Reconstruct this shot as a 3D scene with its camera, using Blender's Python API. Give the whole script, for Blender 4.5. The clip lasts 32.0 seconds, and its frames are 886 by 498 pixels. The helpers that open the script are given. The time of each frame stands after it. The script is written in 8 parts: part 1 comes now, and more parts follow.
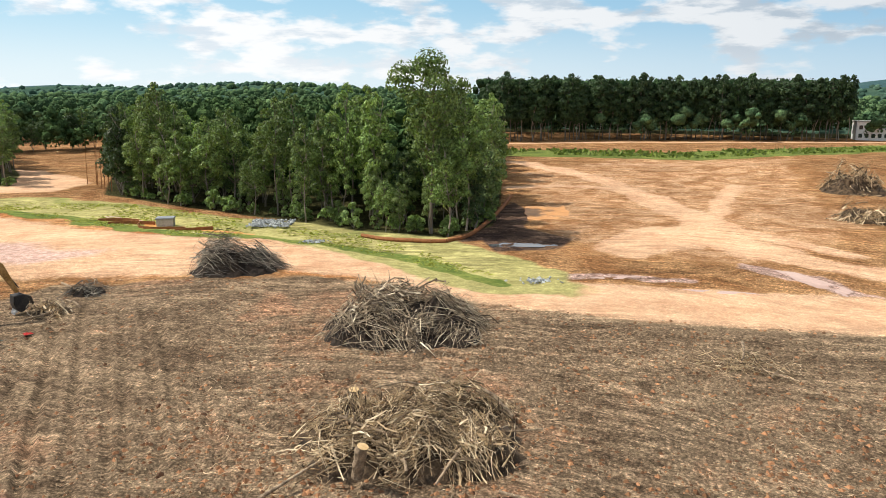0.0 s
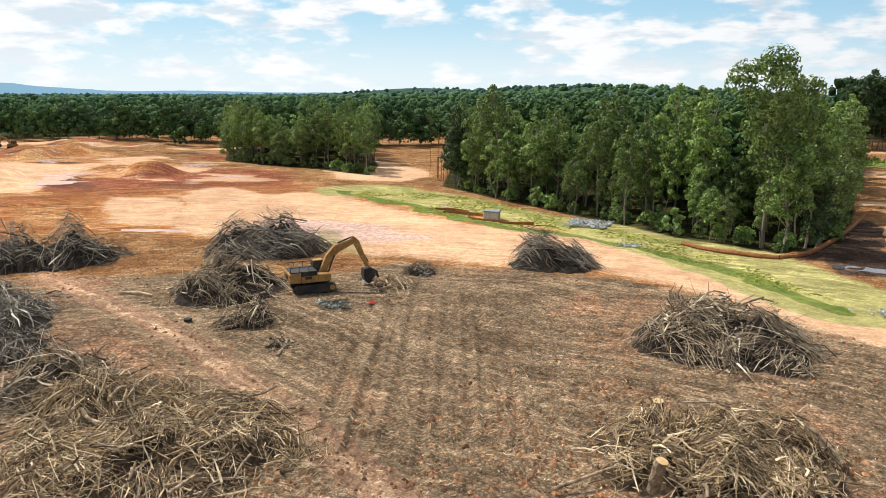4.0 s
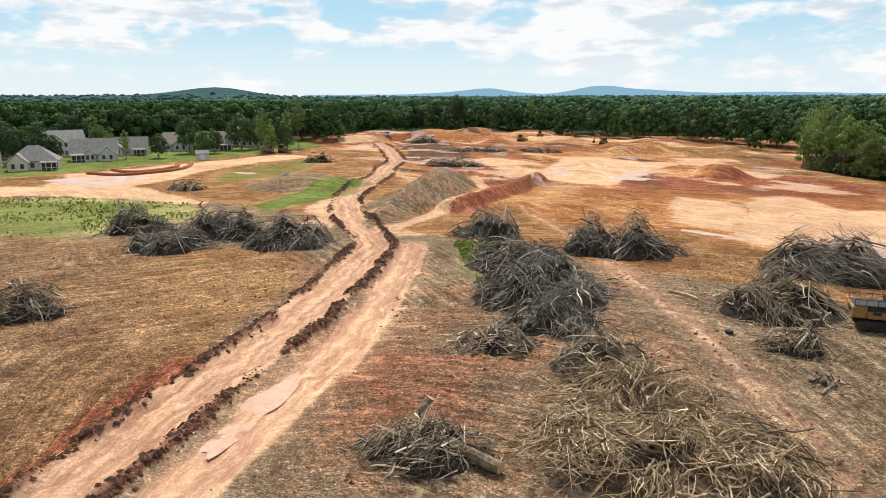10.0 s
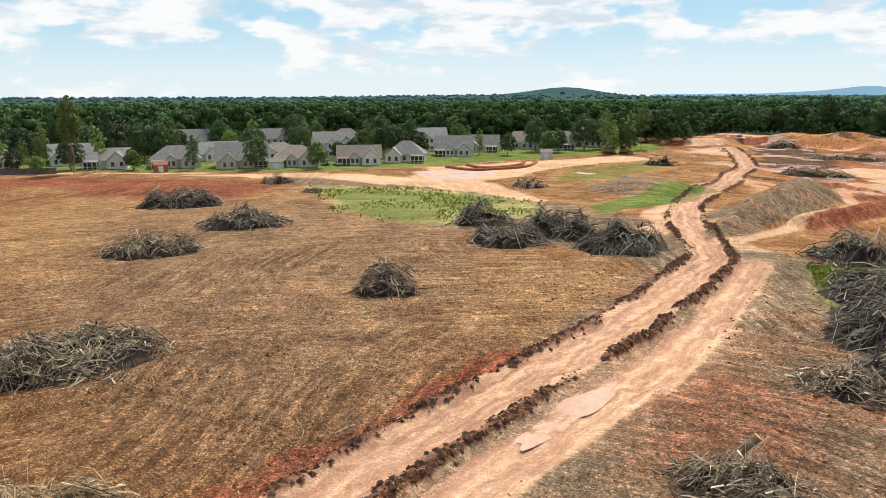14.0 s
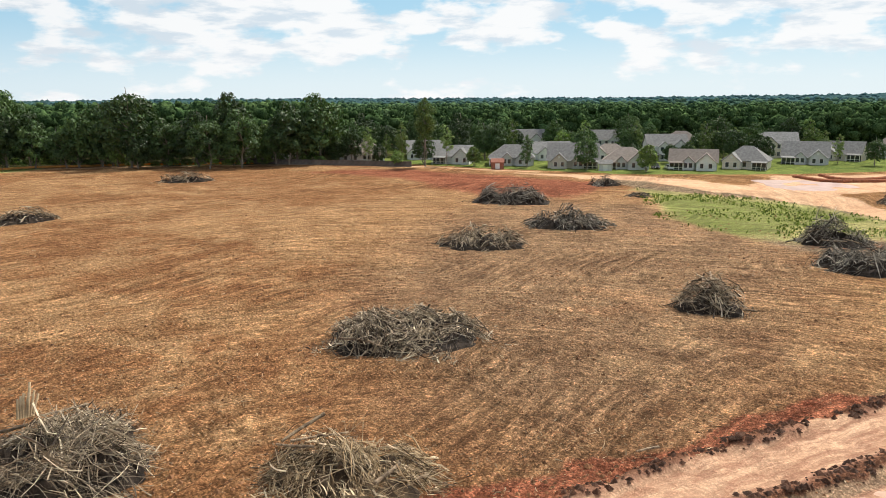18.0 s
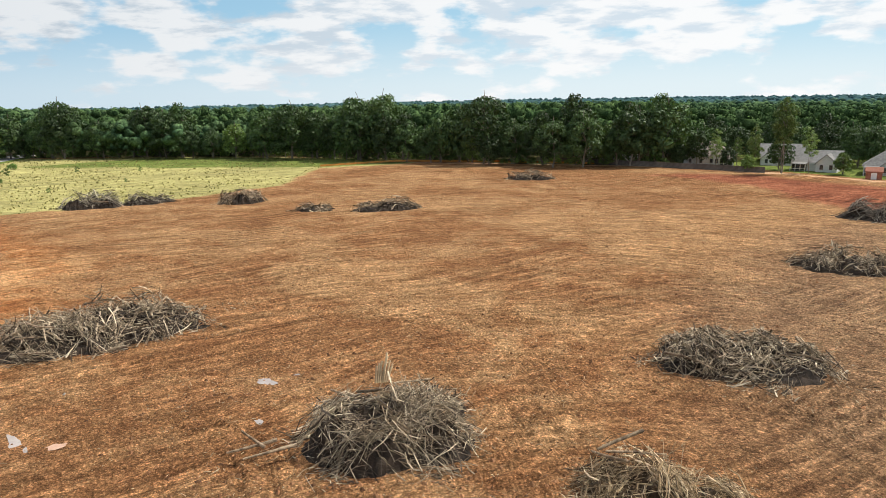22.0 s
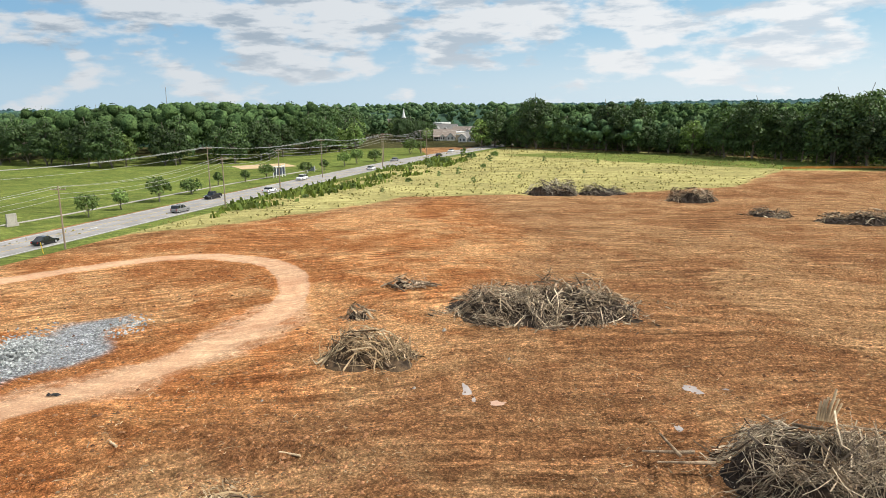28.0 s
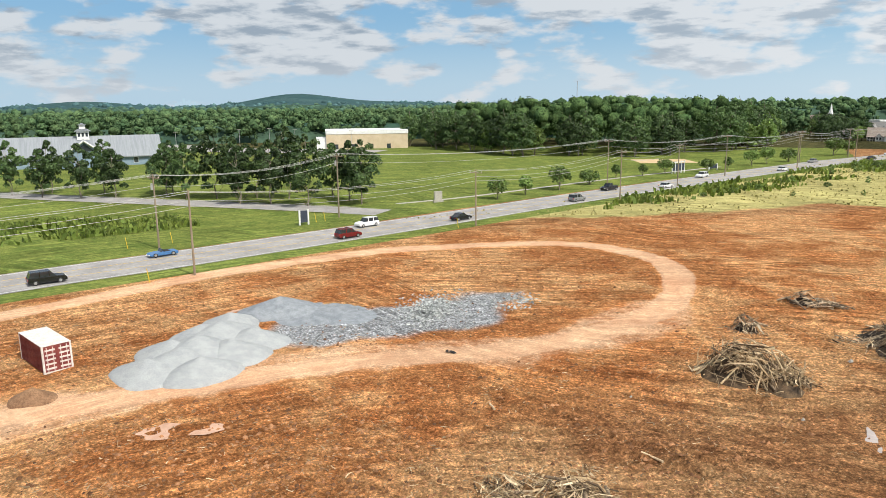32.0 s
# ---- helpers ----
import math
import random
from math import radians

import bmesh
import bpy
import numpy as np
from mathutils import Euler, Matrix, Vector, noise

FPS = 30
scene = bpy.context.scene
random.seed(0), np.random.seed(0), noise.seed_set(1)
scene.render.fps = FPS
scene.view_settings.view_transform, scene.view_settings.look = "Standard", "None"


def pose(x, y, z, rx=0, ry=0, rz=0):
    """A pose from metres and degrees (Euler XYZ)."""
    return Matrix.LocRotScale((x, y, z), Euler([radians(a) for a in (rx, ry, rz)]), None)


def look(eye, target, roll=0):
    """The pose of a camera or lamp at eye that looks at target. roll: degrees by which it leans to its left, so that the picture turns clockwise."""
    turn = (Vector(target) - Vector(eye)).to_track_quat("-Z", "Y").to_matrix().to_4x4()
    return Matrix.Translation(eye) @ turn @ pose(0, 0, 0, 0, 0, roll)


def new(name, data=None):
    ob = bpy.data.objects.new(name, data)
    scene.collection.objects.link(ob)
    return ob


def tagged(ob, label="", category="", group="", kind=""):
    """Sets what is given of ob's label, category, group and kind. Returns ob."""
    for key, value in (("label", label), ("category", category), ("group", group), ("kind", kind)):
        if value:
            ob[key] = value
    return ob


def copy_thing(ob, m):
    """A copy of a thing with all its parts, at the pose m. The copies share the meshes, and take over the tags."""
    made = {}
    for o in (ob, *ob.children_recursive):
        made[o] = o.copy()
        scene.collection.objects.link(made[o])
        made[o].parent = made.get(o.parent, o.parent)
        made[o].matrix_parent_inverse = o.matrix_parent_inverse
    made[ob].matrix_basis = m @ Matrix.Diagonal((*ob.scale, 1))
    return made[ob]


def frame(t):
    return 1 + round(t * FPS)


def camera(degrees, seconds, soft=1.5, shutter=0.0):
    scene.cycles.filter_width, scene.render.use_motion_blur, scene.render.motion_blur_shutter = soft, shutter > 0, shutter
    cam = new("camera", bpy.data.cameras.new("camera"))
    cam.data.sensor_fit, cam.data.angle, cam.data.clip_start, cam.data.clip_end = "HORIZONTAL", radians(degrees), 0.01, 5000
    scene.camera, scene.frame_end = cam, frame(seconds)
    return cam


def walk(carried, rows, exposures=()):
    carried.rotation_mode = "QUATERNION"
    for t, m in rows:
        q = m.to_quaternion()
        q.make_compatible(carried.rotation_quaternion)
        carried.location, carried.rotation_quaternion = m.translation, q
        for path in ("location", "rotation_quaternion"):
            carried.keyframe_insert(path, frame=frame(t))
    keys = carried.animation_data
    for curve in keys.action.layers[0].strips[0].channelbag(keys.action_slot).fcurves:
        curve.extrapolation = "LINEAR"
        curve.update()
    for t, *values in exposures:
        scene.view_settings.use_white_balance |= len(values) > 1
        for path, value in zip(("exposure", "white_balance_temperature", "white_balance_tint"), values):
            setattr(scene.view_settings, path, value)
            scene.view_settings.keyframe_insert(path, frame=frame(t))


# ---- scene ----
EXPO = 0.02
# seconds, eye x, y, z, heading, tilt below the horizon, lean
FLIGHT = [
    (0.0, 0.01, -0.02, 20.98, 0.00, 12.47, 0.19),
    (0.5, 0.02, -0.03, 20.97, 2.52, 12.48, 0.16),
    (1.0, 0.04, -0.05, 20.95, 5.72, 12.45, 0.23),
    (1.5, 0.06, -0.06, 20.93, 9.18, 12.42, 0.15),
    (2.0, 0.07, -0.07, 20.90, 12.57, 12.41, 0.12),
    (2.5, 0.06, -0.08, 20.89, 15.85, 12.40, 0.21),
    (3.0, 0.04, -0.10, 20.87, 19.00, 12.40, 0.22),
    (3.5, 0.02, -0.10, 20.87, 22.25, 12.41, 0.15),
    (5.5, -0.20, 0.27, 20.83, 35.67, 12.21, -0.01),
    (6.0, -0.25, 0.29, 20.87, 39.03, 12.21, 0.03),
    (6.5, -0.29, 0.30, 20.91, 42.58, 12.20, 0.05),
    (7.0, -0.33, 0.33, 20.95, 46.19, 12.22, 0.04),
    (7.5, -0.33, 0.37, 20.98, 50.09, 12.20, 0.05),
    (8.0, -0.32, 0.43, 21.03, 54.09, 12.21, -0.07),
    (8.5, -0.30, 0.47, 21.09, 58.03, 12.20, -0.10),
    (9.0, -0.28, 0.50, 21.19, 61.79, 12.24, -0.14),
    (9.5, -0.26, 0.50, 21.29, 65.54, 12.24, -0.12),
    (10.0, -0.24, 0.50, 21.39, 69.27, 12.25, -0.16),
    (10.5, -0.24, 0.51, 21.48, 72.93, 12.24, -0.11),
    (11.0, -0.24, 0.52, 21.56, 76.56, 12.24, -0.18),
    (11.5, -0.24, 0.54, 21.65, 80.03, 12.24, -0.23),
    (12.0, -0.24, 0.56, 21.73, 83.25, 12.24, -0.21),
    (12.5, -0.25, 0.59, 21.81, 86.48, 12.23, -0.26),
    (13.0, -0.27, 0.62, 21.88, 89.60, 12.22, -0.28),
    (13.5, -0.30, 0.65, 21.93, 92.81, 12.20, -0.30),
    (14.0, -0.34, 0.67, 21.96, 96.17, 12.18, -0.34),
    (14.5, -0.37, 0.68, 21.98, 99.51, 12.14, -0.33),
    (16.5, -0.68, 0.63, 22.21, 112.20, 12.03, -0.32),
    (17.0, -0.70, 0.66, 22.26, 115.50, 12.02, -0.35),
    (17.5, -0.69, 0.70, 22.33, 118.89, 11.97, -0.39),
    (18.0, -0.69, 0.75, 22.41, 122.22, 11.98, -0.47),
    (18.5, -0.68, 0.78, 22.50, 125.55, 11.94, -0.54),
    (19.0, -0.70, 0.79, 22.59, 129.08, 11.90, -0.54),
    (19.5, -0.72, 0.79, 22.68, 132.57, 11.88, -0.61),
    (20.0, -0.75, 0.78, 22.77, 136.07, 11.86, -0.64),
    (20.5, -0.75, 0.75, 22.84, 139.51, 11.80, -0.77),
    (21.0, -0.75, 0.72, 22.91, 142.87, 11.77, -0.83),
    (21.5, -0.73, 0.70, 22.98, 146.00, 11.75, -0.86),
    (22.0, -0.70, 0.72, 23.05, 149.12, 11.73, -0.96),
    (22.5, -0.68, 0.79, 23.14, 152.15, 11.68, -1.02),
    (23.0, -0.68, 0.87, 23.24, 155.19, 11.70, -1.05),
    (23.5, -0.69, 0.93, 23.34, 157.96, 11.72, -1.07),
    (24.0, -0.69, 0.96, 23.41, 160.67, 11.69, -1.01),
    (24.5, -0.69, 0.95, 23.44, 162.98, 11.66, -0.91),
    (26.5, -0.75, 0.51, 23.30, 173.96, 11.60, -0.83),
    (27.0, -0.77, 0.50, 23.30, 177.54, 11.59, -0.86),
    (27.5, -0.79, 0.50, 23.29, 180.98, 11.57, -0.89),
    (28.0, -0.79, 0.48, 23.29, 184.37, 11.54, -0.78),
    (28.5, -0.78, 0.46, 23.30, 187.79, 11.57, -0.72),
    (29.0, -0.76, 0.42, 23.30, 191.19, 11.61, -0.70),
    (29.5, -0.75, 0.35, 23.29, 194.94, 11.62, -0.64),
    (30.0, -0.76, 0.26, 23.28, 198.92, 11.65, -0.57),
    (30.5, -0.78, 0.17, 23.26, 202.99, 11.66, -0.54),
    (31.0, -0.82, 0.09, 23.24, 207.24, 11.67, -0.44),
    (31.5, -0.86, 0.03, 23.23, 211.46, 11.67, -0.44),
    (32.0, -0.88, -0.00, 23.23, 215.62, 11.67, -0.50),
]
cam = camera(63.84, 32.0, soft=0.6)
walk(cam, [(t, pose(x, y, z, 90 - tilt, 0, turn) @ pose(0, 0, 0, 0, 0, lean)) for t, x, y, z, turn, tilt, lean in FLIGHT],
     exposures=[(0.0, EXPO + 0.04), (4.0, EXPO + 0.03), (10.0, EXPO - 0.04), (32.0, EXPO - 0.04)])

# ---- world and sun ----
SUN_AZ, SUN_EL = 80.0, 52.0
toward_sun = Vector((-math.sin(radians(SUN_AZ)) * math.cos(radians(SUN_EL)), math.cos(radians(SUN_AZ)) * math.cos(radians(SUN_EL)), math.sin(radians(SUN_EL))))
sun = new("sun", bpy.data.lights.new("sun", "SUN"))
sun.data.energy, sun.data.angle, sun.data.color = 5.0, radians(0.5), (1.0, 0.95, 0.86)
sun.matrix_world = look(toward_sun * 100, (0, 0, 0))


class Nodes:
    """Short-hand for node trees."""

    def __init__(self, tree):
        self.t = tree
        tree.nodes.clear()

    def add(self, kind, inputs=(), operation="", use_clamp=False, data_type="", blend_type="", interpolation_type="", attribute_name=""):
        n = self.t.nodes.new(kind)
        if operation:
            n.operation = operation
        if use_clamp:
            n.use_clamp = True
        if data_type:
            n.data_type = data_type
        if blend_type:
            n.blend_type = blend_type
        if interpolation_type:
            n.interpolation_type = interpolation_type
        if attribute_name:
            n.attribute_name = attribute_name
        for k, v in dict(inputs).items():
            self.put(n.inputs[k], v)
        return n

    def put(self, socket, v):
        if isinstance(v, bpy.types.NodeSocket):
            self.t.links.new(v, socket)
        elif isinstance(v, bpy.types.Node):
            self.t.links.new(v.outputs[0], socket)
        else:
            socket.default_value = v

    def math(self, op, a, b=0.0, c=0.0, clamp=False):
        return self.add("ShaderNodeMath", {0: a, 1: b, 2: c}, operation=op, use_clamp=clamp).outputs[0]

    def vmath(self, op, a, b=(0, 0, 0)):
        return self.add("ShaderNodeVectorMath", {0: a, 1: b}, operation=op).outputs[0]

    def noise(self, vec, scale, detail=4.0, rough=0.55, dist=0.0):
        return self.add("ShaderNodeTexNoise", {"Vector": vec, "Scale": scale, "Detail": detail, "Roughness": rough, "Distortion": dist}).outputs[0]

    def ramp(self, v, a, b, lo=0.0, hi=1.0):
        return self.add("ShaderNodeMapRange", {"Value": v, "From Min": a, "From Max": b, "To Min": lo, "To Max": hi}, interpolation_type="SMOOTHSTEP").outputs[0]

    def mix(self, fac, a, b, blend="MIX"):
        n = self.add("ShaderNodeMix", data_type="RGBA", blend_type=blend)
        self.put(n.inputs[0], fac)
        self.put(n.inputs[6], a)
        self.put(n.inputs[7], b)
        return n.outputs[2]

    def scale(self, vec, s):
        return self.add("ShaderNodeMapping", {0: vec, "Scale": s}).outputs[0]


def rgb(r, g, b):
    return (r, g, b, 1.0)


world = bpy.data.worlds.new("sky")
scene.world = world
world.use_nodes = True
W = Nodes(world.node_tree)
sky = W.add("ShaderNodeTexSky")
sky.sky_type, sky.sun_disc = "NISHITA", False
sky.sun_elevation, sky.sun_rotation = radians(SUN_EL), radians(-SUN_AZ)
sky.air_density, sky.dust_density, sky.ozone_density = 1.0, 0.6, 1.6
direction = W.add("ShaderNodeTexCoord").outputs["Generated"]
sep = W.add("ShaderNodeSeparateXYZ", {0: direction})
up = sep.outputs[2]
sunward = W.ramp(W.add("ShaderNodeVectorMath", {0: direction, 1: (-math.sin(radians(SUN_AZ)), math.cos(radians(SUN_AZ)), 0.0)}, operation="DOT_PRODUCT").outputs["Value"], -0.9, 0.7)
# cumulus banks, flattened towards the horizon
flat = W.scale(direction, (1.0, 1.0, 2.6))
big = W.noise(flat, 6.2, 5.0, 0.5, 0.0)
puff = W.noise(flat, 15.0, 7.0, 0.52, 0.0)
cover = W.math("ADD", W.math("MULTIPLY", big, 0.62), W.math("MULTIPLY", puff, 0.40))
low = W.math("ADD", W.ramp(up, 0.0, 0.11, -0.05, 0.045), W.math("MULTIPLY", W.math("SUBTRACT", 1.0, sunward), 0.008))
cloud = W.ramp(W.math("ADD", cover, low), 0.488, 0.568)
under = W.ramp(W.noise(W.vmath("ADD", W.scale(direction, (1.0, 1.0, 4.2)), (0.0, 0.0, 0.045)), 12.0, 6.0, 0.56), 0.46, 0.62)
# white haze just over the horizon, clear blue above it
veil = W.ramp(up, 0.0, 0.45, 0.92, 0.0)
low_sky = W.mix(sunward, rgb(0.46, 0.64, 0.79), rgb(0.80, 0.92, 0.98))
high_sky = W.mix(sunward, rgb(0.20, 0.44, 0.70), rgb(0.40, 0.70, 0.90))
near_sky = W.mix(W.ramp(up, 0.0, 0.13), low_sky, high_sky)
tone = W.mix(W.math("MULTIPLY", under, W.ramp(up, 0.0, 0.09, 0.35, 1.0)), W.mix(sunward, rgb(0.68, 0.72, 0.76), rgb(1.0, 1.0, 1.0)), W.mix(sunward, rgb(0.33, 0.40, 0.48), rgb(0.70, 0.79, 0.87)))
clear = W.add("ShaderNodeBackground", {0: sky, 1: 0.115})
haze = W.add("ShaderNodeBackground", {0: near_sky, 1: 1.0})
bright = W.add("ShaderNodeBackground", {0: tone, 1: 1.0})
m1 = W.add("ShaderNodeMixShader", {0: veil, 1: clear.outputs[0], 2: haze.outputs[0]})
m2 = W.add("ShaderNodeMixShader", {0: W.math("MULTIPLY", cloud, 0.94), 1: m1.outputs[0], 2: bright.outputs[0]})
W.add("ShaderNodeOutputWorld", {0: m2.outputs[0]})


# ---- materials ----
def surface(name, c1, c2, scale=3.0, rough=0.85, fine=0.0, bump=0.0, metal=0.0, vary=0.0, island=0.0, stretch=(1, 1, 1), world_space=False, translucent=0.0, spec=0.3):
    """Two colours in a coarse noise, darkened and lightened by a fine one, with bump; vary by object or by island."""
    m = bpy.data.materials.new(name)
    m.use_nodes = True
    N = Nodes(m.node_tree)
    vec = N.add("ShaderNodeNewGeometry").outputs["Position"] if world_space else N.add("ShaderNodeTexCoord").outputs["Object"]
    vec = N.scale(vec, stretch)
    coarse = N.ramp(N.noise(vec, scale, 4.0), 0.32, 0.68)
    col = N.mix(coarse, rgb(*c1), rgb(*c2))
    small = N.noise(vec, scale * 9.0, 3.0, 0.65)
    if fine:
        col = N.mix(1.0, col, N.add("ShaderNodeCombineColor", {0: (k := N.ramp(small, 0.25, 0.75, 1 - fine, 1 + fine)), 1: k, 2: k}).outputs[0], "MULTIPLY")
    for amount, node, socket in ((vary, "ShaderNodeObjectInfo", "Random"), (island, "ShaderNodeNewGeometry", "Random Per Island")):
        if amount:
            k = N.ramp(N.add(node).outputs[socket], 0.0, 1.0, 1 - amount, 1 + amount)
            col = N.mix(1.0, col, N.add("ShaderNodeCombineColor", {0: k, 1: k, 2: k}).outputs[0], "MULTIPLY")
    b = N.add("ShaderNodeBsdfPrincipled", {"Base Color": col, "Roughness": rough, "Metallic": metal, "Specular IOR Level": spec})
    if bump:
        N.put(b.inputs["Normal"], N.add("ShaderNodeBump", {"Strength": min(1.0, bump), "Distance": 0.03 * max(1.0, bump), "Height": small}))
    out = b.outputs[0]
    if translucent:
        tr = N.add("ShaderNodeBsdfTranslucent", {"Color": N.mix(1.0, col, rgb(1.5, 1.5, 0.7), "MULTIPLY")})
        out = N.add("ShaderNodeMixShader", {0: translucent, 1: out, 2: tr.outputs[0]}).outputs[0]
    N.add("ShaderNodeOutputMaterial", {0: out})
    return m


def glow(name, c, strength=1.0):
    m = bpy.data.materials.new(name)
    m.use_nodes = True
    N = Nodes(m.node_tree)
    N.add("ShaderNodeOutputMaterial", {0: N.add("ShaderNodeEmission", {0: rgb(*c), 1: strength}).outputs[0]})
    return m


LEAF = surface("leaf", (0.115, 0.185, 0.050), (0.19, 0.266, 0.076), 0.5, 0.5, 0.25, island=0.5, vary=0.3, translucent=0.18, spec=0.3)
LEAF_LIGHT = surface("leaf_light", (0.145, 0.215, 0.066), (0.215, 0.285, 0.094), 0.5, 0.5, 0.2, island=0.35, vary=0.25, translucent=0.2, spec=0.3)
LEAF_DARK = surface("leaf_dark", (0.046, 0.084, 0.030), (0.082, 0.132, 0.043), 0.5, 0.5, 0.25, island=0.35, vary=0.4, translucent=0.12, spec=0.25)
NEEDLE = surface("needle", (0.03, 0.06, 0.022), (0.054, 0.092, 0.03), 0.5, 0.6, 0.25, island=0.45, vary=0.2, translucent=0.1)
BARK = surface("bark", (0.16, 0.13, 0.10), (0.30, 0.26, 0.21), 2.0, 0.9, 0.3, 0.6, vary=0.3, stretch=(1, 1, 0.2))
FAR_LEAF = surface("far_leaf", (0.056, 0.104, 0.050), (0.100, 0.152, 0.066), 0.14, 0.7, 0.55, 14.0, island=0.3, world_space=True, spec=0.0)
WOOD_LEAF = surface("wood_leaf", (0.050, 0.092, 0.036), (0.090, 0.142, 0.052), 0.18, 0.8, 0.55, 14.0, island=0.3, world_space=True, spec=0.0)
WOOD_NEEDLE = surface("wood_needle", (0.026, 0.052, 0.024), (0.048, 0.080, 0.034), 0.08, 0.8, 0.4, island=0.3, world_space=True, spec=0.0)
# leaf colours turned bluer with distance: air haze painted into the base colour
HILL_LEAF_HAZE = surface("hill_leaf_haze", (0.052, 0.102, 0.074), (0.084, 0.138, 0.092), 0.012, 0.7, 0.3, island=0.3, world_space=True, spec=0.0)
FAR_LEAF_HAZE = surface("distant_leaf_haze", (0.055, 0.112, 0.120), (0.080, 0.142, 0.142), 0.008, 0.7, 0.25, island=0.3, world_space=True, spec=0.0)
def dead_wood(name, dark, mid, pale, share=0.82):
    """Weathered sticks, each with a tone of its own from dark bark to bare pale wood."""
    m = bpy.data.materials.new(name)
    m.use_nodes = True
    N = Nodes(m.node_tree)
    r = N.add("ShaderNodeNewGeometry").outputs["Random Per Island"]
    grain = N.noise(N.add("ShaderNodeTexCoord").outputs["Object"], 2.2, 4.0, 0.6)
    col = N.mix(N.ramp(r, 0.22, share - 0.12), rgb(*dark), rgb(*mid))
    col = N.mix(N.ramp(r, share, 0.99), col, rgb(*pale))
    k = N.ramp(grain, 0.3, 0.7, 0.72, 1.2)
    col = N.mix(1.0, col, N.add("ShaderNodeCombineColor", {0: k, 1: k, 2: k}).outputs[0], "MULTIPLY")
    N.add("ShaderNodeOutputMaterial", {0: N.add("ShaderNodeBsdfPrincipled", {"Base Color": col, "Roughness": 0.8, "Specular IOR Level": 0.35}).outputs[0]})
    return m


STICK = dead_wood("stick", (0.075, 0.053, 0.036), (0.33, 0.25, 0.16), (0.82, 0.69, 0.49), 0.62)
STICK_GREY = dead_wood("stick_grey", (0.062, 0.052, 0.042), (0.27, 0.235, 0.18), (0.76, 0.68, 0.54), 0.76)
STICK_TAN = dead_wood("stick_tan", (0.11, 0.072, 0.04), (0.44, 0.31, 0.17), (0.84, 0.68, 0.45), 0.64)
# pile cores: the shade deep between branches is put into these dark colours
HEAP_SHADE = surface("heap", (0.016, 0.012, 0.009), (0.055, 0.038, 0.026), 1.2, 0.95, 0.4, 1.5)
HEAP_TAN_SHADE = surface("heap_tan_shade", (0.035, 0.024, 0.015), (0.13, 0.085, 0.048), 1.2, 0.95, 0.4, 1.5)
LOGWOOD = surface("log_bark", (0.15, 0.105, 0.068), (0.42, 0.31, 0.20), 2.5, 0.9, 0.45, 1.2, vary=0.3)
CUTWOOD = surface("cut_wood", (0.55, 0.36, 0.16), (0.66, 0.46, 0.24), 3.0, 0.8, 0.15)
RED_SOIL = surface("red_soil", (0.22, 0.075, 0.035), (0.36, 0.13, 0.06), 0.8, 0.95, 0.35, 1.5, world_space=True)
DARK_SOIL = surface("dark_soil", (0.06, 0.032, 0.02), (0.13, 0.06, 0.035), 1.5, 0.95, 0.35, 1.5, world_space=True)
BROWN_SOIL = surface("brown_soil", (0.20, 0.11, 0.06), (0.31, 0.18, 0.10), 0.8, 0.95, 0.35, 1.5, world_space=True)
ASPHALT = surface("asphalt", (0.27, 0.26, 0.25), (0.36, 0.345, 0.33), 0.25, 0.9, 0.15, 0.3, world_space=True)
CONCRETE = surface("concrete", (0.36, 0.34, 0.30), (0.46, 0.43, 0.375), 0.6, 0.9, 0.15, 0.3)
PAINT_WHITE = surface("road_paint", (0.62, 0.62, 0.6), (0.75, 0.75, 0.72), 4.0, 0.8, 0.2)
PAINT_YELLOW = surface("yellow_paint", (0.55, 0.36, 0.06), (0.65, 0.45, 0.1), 4.0, 0.8, 0.2)


# ---- mesh helpers ----
def mesh_of(name, verts, faces, material, smooth=False):
    me = bpy.data.meshes.new(name)
    if isinstance(faces, np.ndarray):
        n, k = faces.shape
        me.vertices.add(len(verts))
        me.vertices.foreach_set("co", np.asarray(verts, np.float32).ravel())
        me.loops.add(n * k)
        me.loops.foreach_set("vertex_index", faces.astype(np.int32).ravel())
        me.polygons.add(n)
        me.polygons.foreach_set("loop_start", np.arange(0, n * k, k, dtype=np.int32))
        me.update(calc_edges=True)
        me.shade_flat()
    else:
        me.from_pydata([tuple(v) for v in verts], [], faces)
    for m in material if isinstance(material, (list, tuple)) else [material]:
        me.materials.append(m)
    if smooth:
        me.shade_smooth()
    return me


def part(name, bm, material, parent=None, label="", kind=""):
    """Links a bmesh or a mesh as one object under a thing."""
    if isinstance(bm, bmesh.types.BMesh):
        me = bpy.data.meshes.new(name)
        bm.to_mesh(me)
        bm.free()
        for m in material if isinstance(material, (list, tuple)) else [material]:
            me.materials.append(m)
    else:
        me = bm
    ob = new(name, me)
    ob.parent = parent
    return tagged(ob, label=label, kind=kind)


def thing(name, m, label, category, group="", kind=""):
    ob = new(name)
    ob.empty_display_size = 0.3
    ob.matrix_basis = m
    return tagged(ob, label, category, group, kind)


def box(bm, x0, y0, z0, x1, y1, z1, bevel=0.0):
    r = bmesh.ops.create_cube(bm, size=1.0)
    for v in r["verts"]:
        v.co = Vector((x0 + (v.co.x + 0.5) * (x1 - x0), y0 + (v.co.y + 0.5) * (y1 - y0), z0 + (v.co.z + 0.5) * (z1 - z0)))
    if bevel:
        bmesh.ops.bevel(bm, geom=list({e for v in r["verts"] for e in v.link_edges}), offset=bevel, segments=1, affect="EDGES")
    return bm


